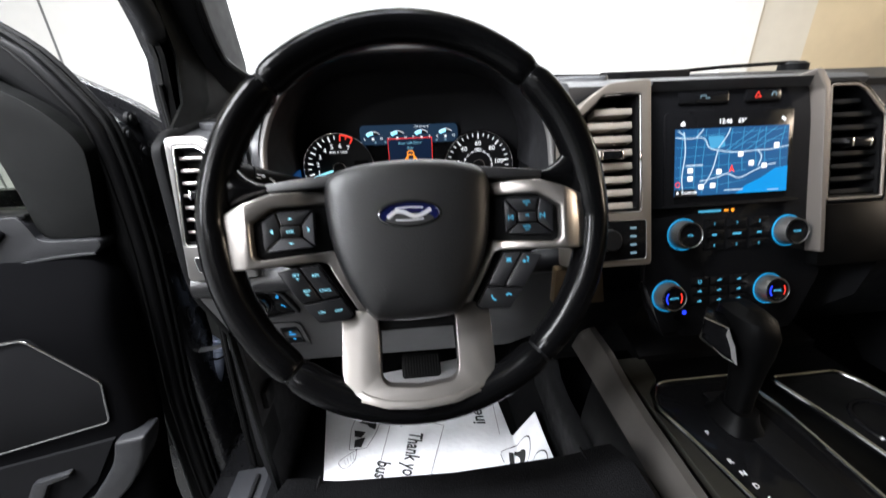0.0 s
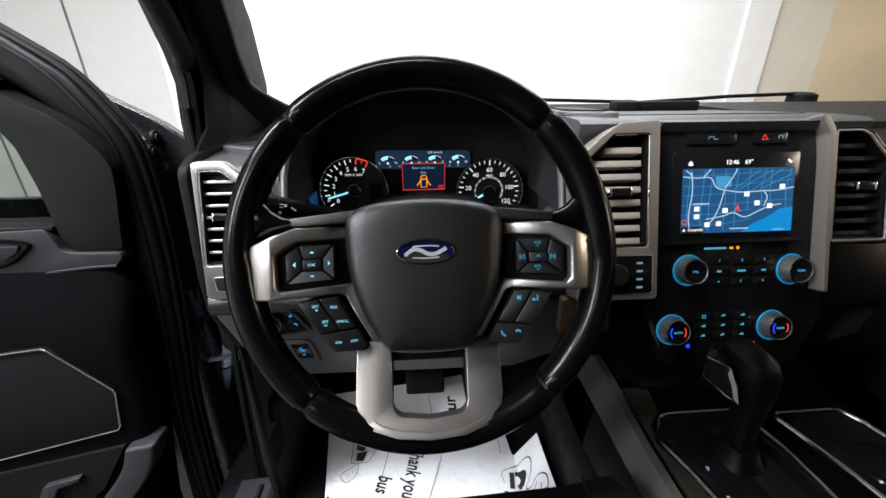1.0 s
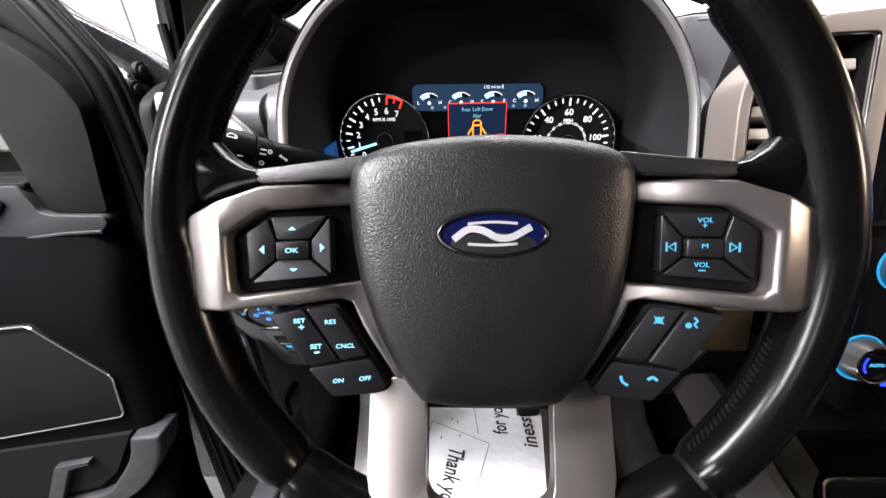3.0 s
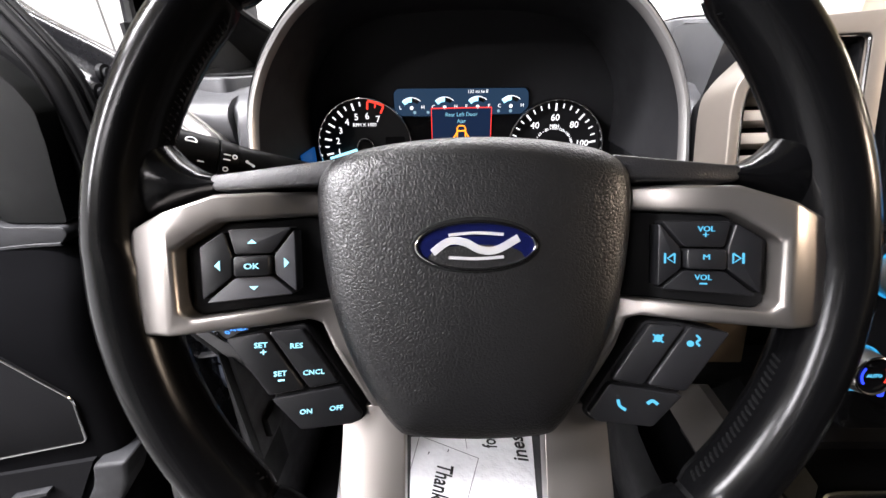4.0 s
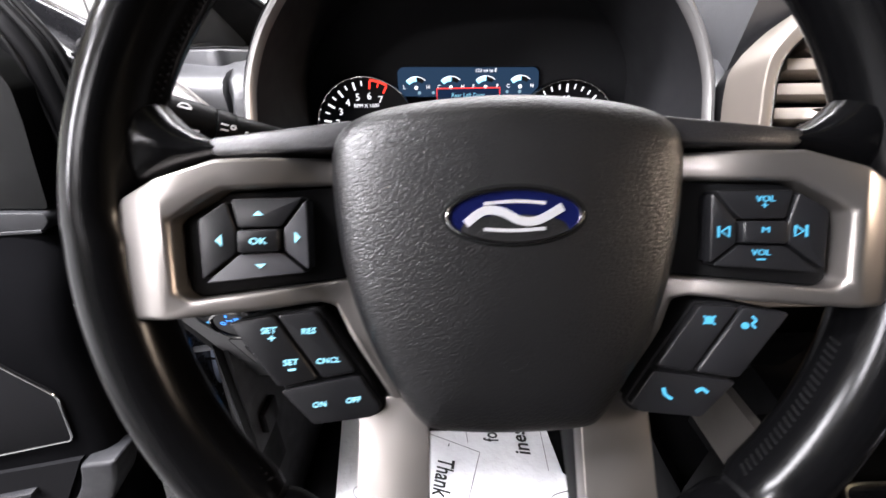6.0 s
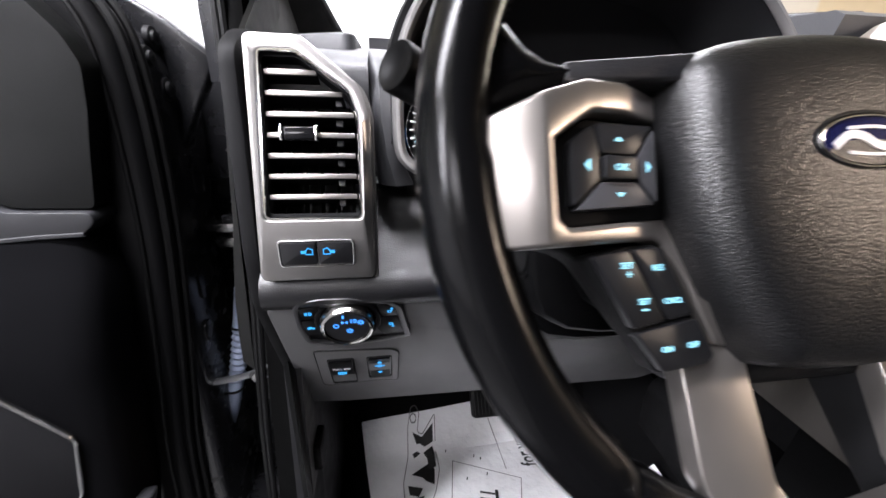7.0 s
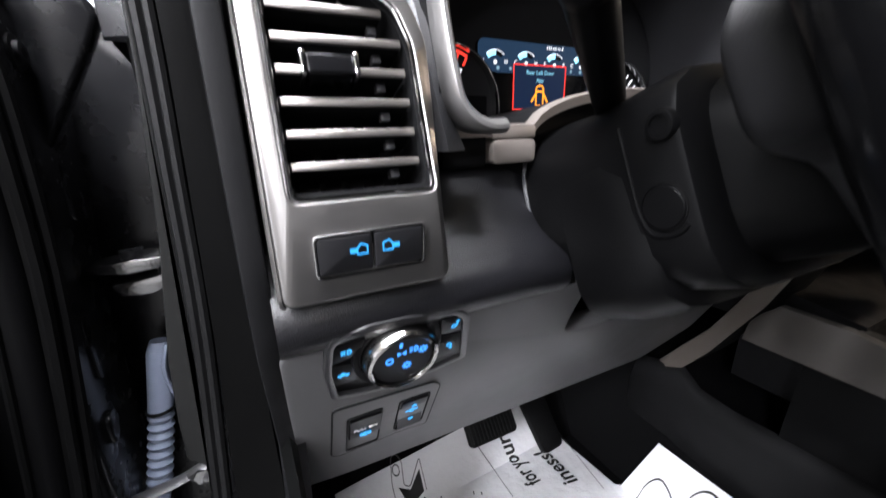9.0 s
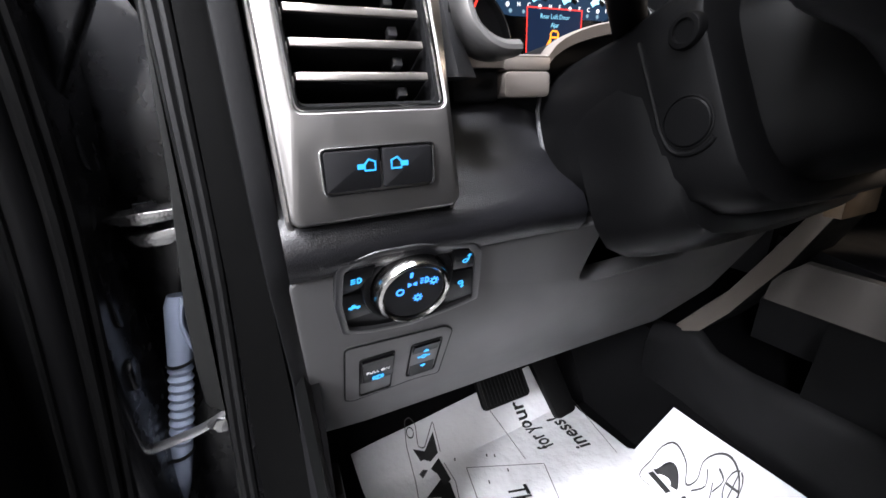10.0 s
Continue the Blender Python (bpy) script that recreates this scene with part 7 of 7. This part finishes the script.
def check_strap():
    strap = part("check_strap", tube(smoothline([(-0.384, 0.357, 0.343), (-0.409, 0.355, 0.335), (-0.442, 0.355, 0.330), (-0.470, 0.356, 0.327)], 4), 0.0075, 10, flat=0.4), DARKSTEEL, DOOR, "dark steel door check strap", W)
    part("bracket", tube(smoothline([(-0.372, 0.350, 0.352), (-0.386, 0.347, 0.350), (-0.398, 0.350, 0.342), (-0.392, 0.352, 0.334), (-0.374, 0.352, 0.336)], 4, True), 0.0036, 8, True), DARKSTEEL, strap, "forged bracket loop", W)
    part("bolt", moved(lathe([(0.008, 0), (0.008, 0.006), (0.0001, 0.007)], 6), Matrix.Translation((-0.386, 0.345, 0.343)) @ Matrix.Rotation(radians(90), 4, "X")), STEEL, strap, "", W)


check_strap()


# ---------- seat, pedals, paper mats ----------
def driver_seat():
    t = thing("driver_seat", (0.0, -0.35, 0.02), "black leather driver seat cushion", "car seat")
    rings = []
    for y, dz, hx in ((-0.012, -0.20, 0.20), (-0.008, -0.06, 0.215), (-0.022, -0.016, 0.222), (-0.06, 0.0, 0.228), (-0.16, -0.006, 0.235), (-0.35, -0.02, 0.24), (-0.62, -0.05, 0.24)):
        ring = []
        top = 0.428 + dz
        for i in range(25):
            s = -1 + 2 * i / 24
            x = 0.03 + hx * s
            z = top - 0.012 * (1 - abs(s)) + 0.010 * math.exp(-((abs(s) - 0.8) / 0.12) ** 2) - 0.05 * max(0, abs(s) - 0.86) ** 1.0 / 0.14
            ring.append((x, y, z))
        ring += [(0.03 + hx, y, 0.12), (0.03 - hx, y, 0.12)]
        rings.append(ring)
    part("cushion", loft(rings), SEAT, t, "black leather cushion", W)
    part("cushion_seam", tube([(0.03 - 0.15, -0.02, 0.415), (0.03 - 0.16, -0.16, 0.420), (0.03 - 0.17, -0.6, 0.38)], 0.0015, 6), BLACK, t, "", W)
    part("cushion_seam", tube([(0.03 + 0.15, -0.02, 0.415), (0.03 + 0.16, -0.16, 0.420), (0.03 + 0.17, -0.6, 0.38)], 0.0015, 6), BLACK, t, "", W)
    back = []
    for z, y in ((0.36, -0.66), (0.60, -0.72), (0.90, -0.82), (1.02, -0.86)):
        back.append([(0.03 - 0.24, y, z), (0.03 - 0.20, y + 0.06, z), (0.03 + 0.20, y + 0.06, z), (0.03 + 0.24, y, z), (0.03 + 0.22, y - 0.12, z), (0.03 - 0.22, y - 0.12, z)])
    part("backrest", loft(back), SEAT, t, "black leather backrest", W)
    part("base", box(-0.16, 0.22, -0.60, -0.10, 0.02, 0.20, 0.01), BLACK, t, "", W)
    return t


driver_seat()


def pedals():
    b = thing("brake_pedal", (0.0, 0.44, 0.22), "wide black rubber brake pedal", "pedal", "pedals")
    m = axes((-0.002, 0.400, 0.200), (1, 0, 0), (0, 0.62, 0.78))
    part("pad", prism(rrect(-0.046, 0.046, -0.028, 0.028, 0.008), -0.014, 0.0, 0.004), RUBBER, b, "ribbed rubber pad", m)
    part("pad_ribs", join(*[box(-0.040 + 0.0066 * k, -0.0365 + 0.0066 * k, -0.023, 0.023, -0.001, 0.0022, 0.0006) for k in range(13)]), RUBBER, b, "", m)
    part("arm", tube([(0.0, 0.42, 0.20), (0.0, 0.47, 0.28), (0.01, 0.46, 0.45)], [0.010, 0.010, 0.012], 8), BLACK, b, "", W)
    a = thing("accelerator_pedal", (0.14, 0.42, 0.12), "long black accelerator pedal", "pedal", "pedals")
    m = axes((0.125, 0.430, 0.155), (1, 0.1, 0), (-0.12, 0.66, 0.74))
    part("pad", prism(rounded([(-0.026, -0.075), (0.022, -0.075), (0.030, 0.06), (0.022, 0.075), (-0.022, 0.075), (-0.030, 0.055)], 0.010, 3), -0.014, 0.0, 0.004), RUBBER, a, "ribbed rubber pad", m)
    part("arm", tube([(0.125, 0.47, 0.19), (0.12, 0.52, 0.30), (0.12, 0.48, 0.45)], 0.010, 8), BLACK, a, "", W)


pedals()


def floor_z(x, y):
    """Height of the floor that the paper follows: flat, then up the toe board."""
    return 0.0635 + max(0.0, y - 0.425) * 1.05 + max(0.0, x - 0.196) * 2.9 + 0.003 * noise.noise(Vector((x * 9, y * 9, 0.3)))


def sheet(corners, n=18, lift=0.0):
    """A sheet spanned by four corners and draped on the floor."""
    bm = bmesh.new()
    a, b, c, d = [Vector(p) for p in corners]
    rows = []
    for i in range(n + 1):
        rows.append([])
        for j in range(n + 1):
            s, t = i / n, j / n
            p = (a * (1 - s) + b * s) * (1 - t) + (d * (1 - s) + c * s) * t
            rows[-1].append(bm.verts.new((p.x, p.y, floor_z(p.x, p.y) + lift)))
    for i in range(n):
        for j in range(n):
            bm.faces.new((rows[i][j], rows[i + 1][j], rows[i + 1][j + 1], rows[i][j + 1]))
    return bm


def drape(bm, lift):
    """Lay a flat piece, given in plan, on the sheet."""
    for v in bm.verts:
        v.co.z = floor_z(v.co.x, v.co.y) + lift
    return bm


def paper_mats():
    a = thing("paper_floor_mat", (-0.05, 0.35, 0.061), "white printed paper floor mat with handwritten thanks", "paper mat", "paper mats")
    part("sheet", sheet([(-0.205, 0.13), (0.208, 0.10), (0.178, 0.497), (-0.256, 0.468)]), PAPER, a, "creased white paper", W)
    L = 0.0012
    for txt, size, x, y, turn, wide in (("Thank you", 0.046, -0.036, 0.270, -100, 0.62), ("for your", 0.042, 0.066, 0.407, 94, 0.66), ("iness!", 0.043, 0.126, 0.372, 93, 0.86), ("bus", 0.043, -0.100, 0.245, -100, 0.66)):
        part("handwriting", drape(words(txt, size, x, y, 0, 0.0001, turn, 0.2, wide, 0.0009), L), INK, a, "black handwritten words", W)
    for p in ([(0.006, 0.458), (0.020, 0.362)], [(-0.080, 0.393), (0.042, 0.340)], [(0.042, 0.340), (-0.010, 0.180)], [(-0.080, 0.393), (-0.110, 0.230)], [(0.165, 0.470), (0.168, 0.300)]):
        part("ruled_line", drape(strip(p, 0.0013, 0, 0.0002), L), DARKINK, a, "thin printed line", W)
    rim_line = [(-0.156, 0.482), (-0.146, 0.484), (-0.139, 0.474), (-0.145, 0.449), (-0.135, 0.445), (-0.107, 0.471), (-0.110, 0.425), (-0.108, 0.378), (-0.120, 0.336), (-0.138, 0.300), (-0.176, 0.298), (-0.178, 0.355), (-0.166, 0.413), (-0.164, 0.455)]
    part("printed_outline", drape(strip(rounded(rim_line, 0.004, 3), 0.0014, 0, 0.0002, True), L), DARKINK, a, "grey printed outline", W)
    blocks = ([(-0.155, 0.449), (-0.136, 0.442), (-0.112, 0.459), (-0.114, 0.433), (-0.136, 0.422), (-0.154, 0.407), (-0.157, 0.418), (-0.145, 0.428)], [(-0.137, 0.423), (-0.116, 0.431), (-0.113, 0.385), (-0.128, 0.379), (-0.129, 0.404)],
              [(-0.162, 0.372), (-0.126, 0.394), (-0.117, 0.379), (-0.121, 0.348), (-0.136, 0.356), (-0.142, 0.364)], [(-0.170, 0.351), (-0.143, 0.343), (-0.152, 0.328), (-0.168, 0.333)], [(-0.166, 0.324), (-0.142, 0.329), (-0.149, 0.303), (-0.166, 0.304)])
    for block in blocks:
        part("printed_mark", drape(prism(block, 0, 0.0002), L), INK, a, "dark printed trade mark as plain blocks", W)
    part("printed_banner", drape(strip(smoothline([(-0.159, 0.298), (-0.178, 0.286), (-0.195, 0.271), (-0.180, 0.254), (-0.161, 0.271), (-0.159, 0.298)], 4), 0.0013, 0, 0.0002), L), DARKINK, a, "grey printed banner", W)
    for k in range(4):
        part("banner_line", drape(strip([(-0.166 - 0.006 * k, 0.290 - 0.005 * k), (-0.163 - 0.005 * k, 0.274 - 0.004 * k)], 0.0009, 0, 0.0002), L), GREYINK, a, "", W)
    part("printed_ring", drape(strip(arc(-0.152, 0.467, 0.006, 0, 350, 16), 0.0018, 0, 0.0002), L), DARKINK, a, "", W)
    for x, y in ((-0.091, 0.414), (-0.037, 0.396), (-0.025, 0.389), (-0.060, 0.350), (-0.020, 0.355)):
        part("small_print", drape(strip([(x, y), (x + 0.002, y + 0.006)], 0.0022, 0, 0.0002), L), INK, a, "", W)
    b = thing("paper_floor_mat", (0.26, 0.22, 0.065), "second white paper mat lapping the tunnel", "paper mat", "paper mats")
    part("sheet", sheet([(0.182, 0.300), (0.13, 0.02), (0.231, -0.02), (0.231, 0.258)], 14, 0.006), PAPER, b, "creased white paper", W)
    L = 0.0075
    part("printed_outline", drape(strip(smoothline([(0.160, 0.223), (0.160, 0.249), (0.198, 0.257), (0.214, 0.239), (0.210, 0.213), (0.200, 0.201), (0.206, 0.191), (0.216, 0.193), (0.224, 0.181), (0.226, 0.165), (0.220, 0.149), (0.206, 0.137)], 4), 0.0014, 0, 0.0002), L), DARKINK, b, "grey printed outline", W)
    part("printed_mark", drape(join(strip(arc(0.184, 0.226, 0.016, -80, 80, 10), 0.010, 0, 0.0002), strip([(0.174, 0.209), (0.180, 0.245)], 0.010, 0, 0.0002)), L), INK, b, "black printed mark as plain shapes", W)
    part("printed_mark", drape(strip(smoothline([(0.160, 0.205), (0.158, 0.185), (0.168, 0.175), (0.182, 0.179), (0.188, 0.195)], 4), 0.009, 0, 0.0002), L), INK, b, "black printed mark as plain shapes", W)
    for line in ([(0.199, 0.192), (0.206, 0.179), (0.214, 0.185)], [(0.196, 0.185), (0.200, 0.169), (0.210, 0.173)], [(0.206, 0.169), (0.214, 0.163), (0.218, 0.173)]):
        part("printed_scroll", drape(strip(smoothline(line, 4), 0.0013, 0, 0.0002), L), DARKINK, b, "grey printed scroll", W)
    part("printed_wheel", drape(join(strip(arc(0.214, 0.151, 0.009, 0, 350, 14), 0.0012, 0, 0.0002), strip([(0.206, 0.151), (0.222, 0.151)], 0.0014, 0, 0.0002), strip([(0.214, 0.143), (0.214, 0.159)], 0.0014, 0, 0.0002)), L), DARKINK, b, "grey printed wheel", W)


paper_mats()
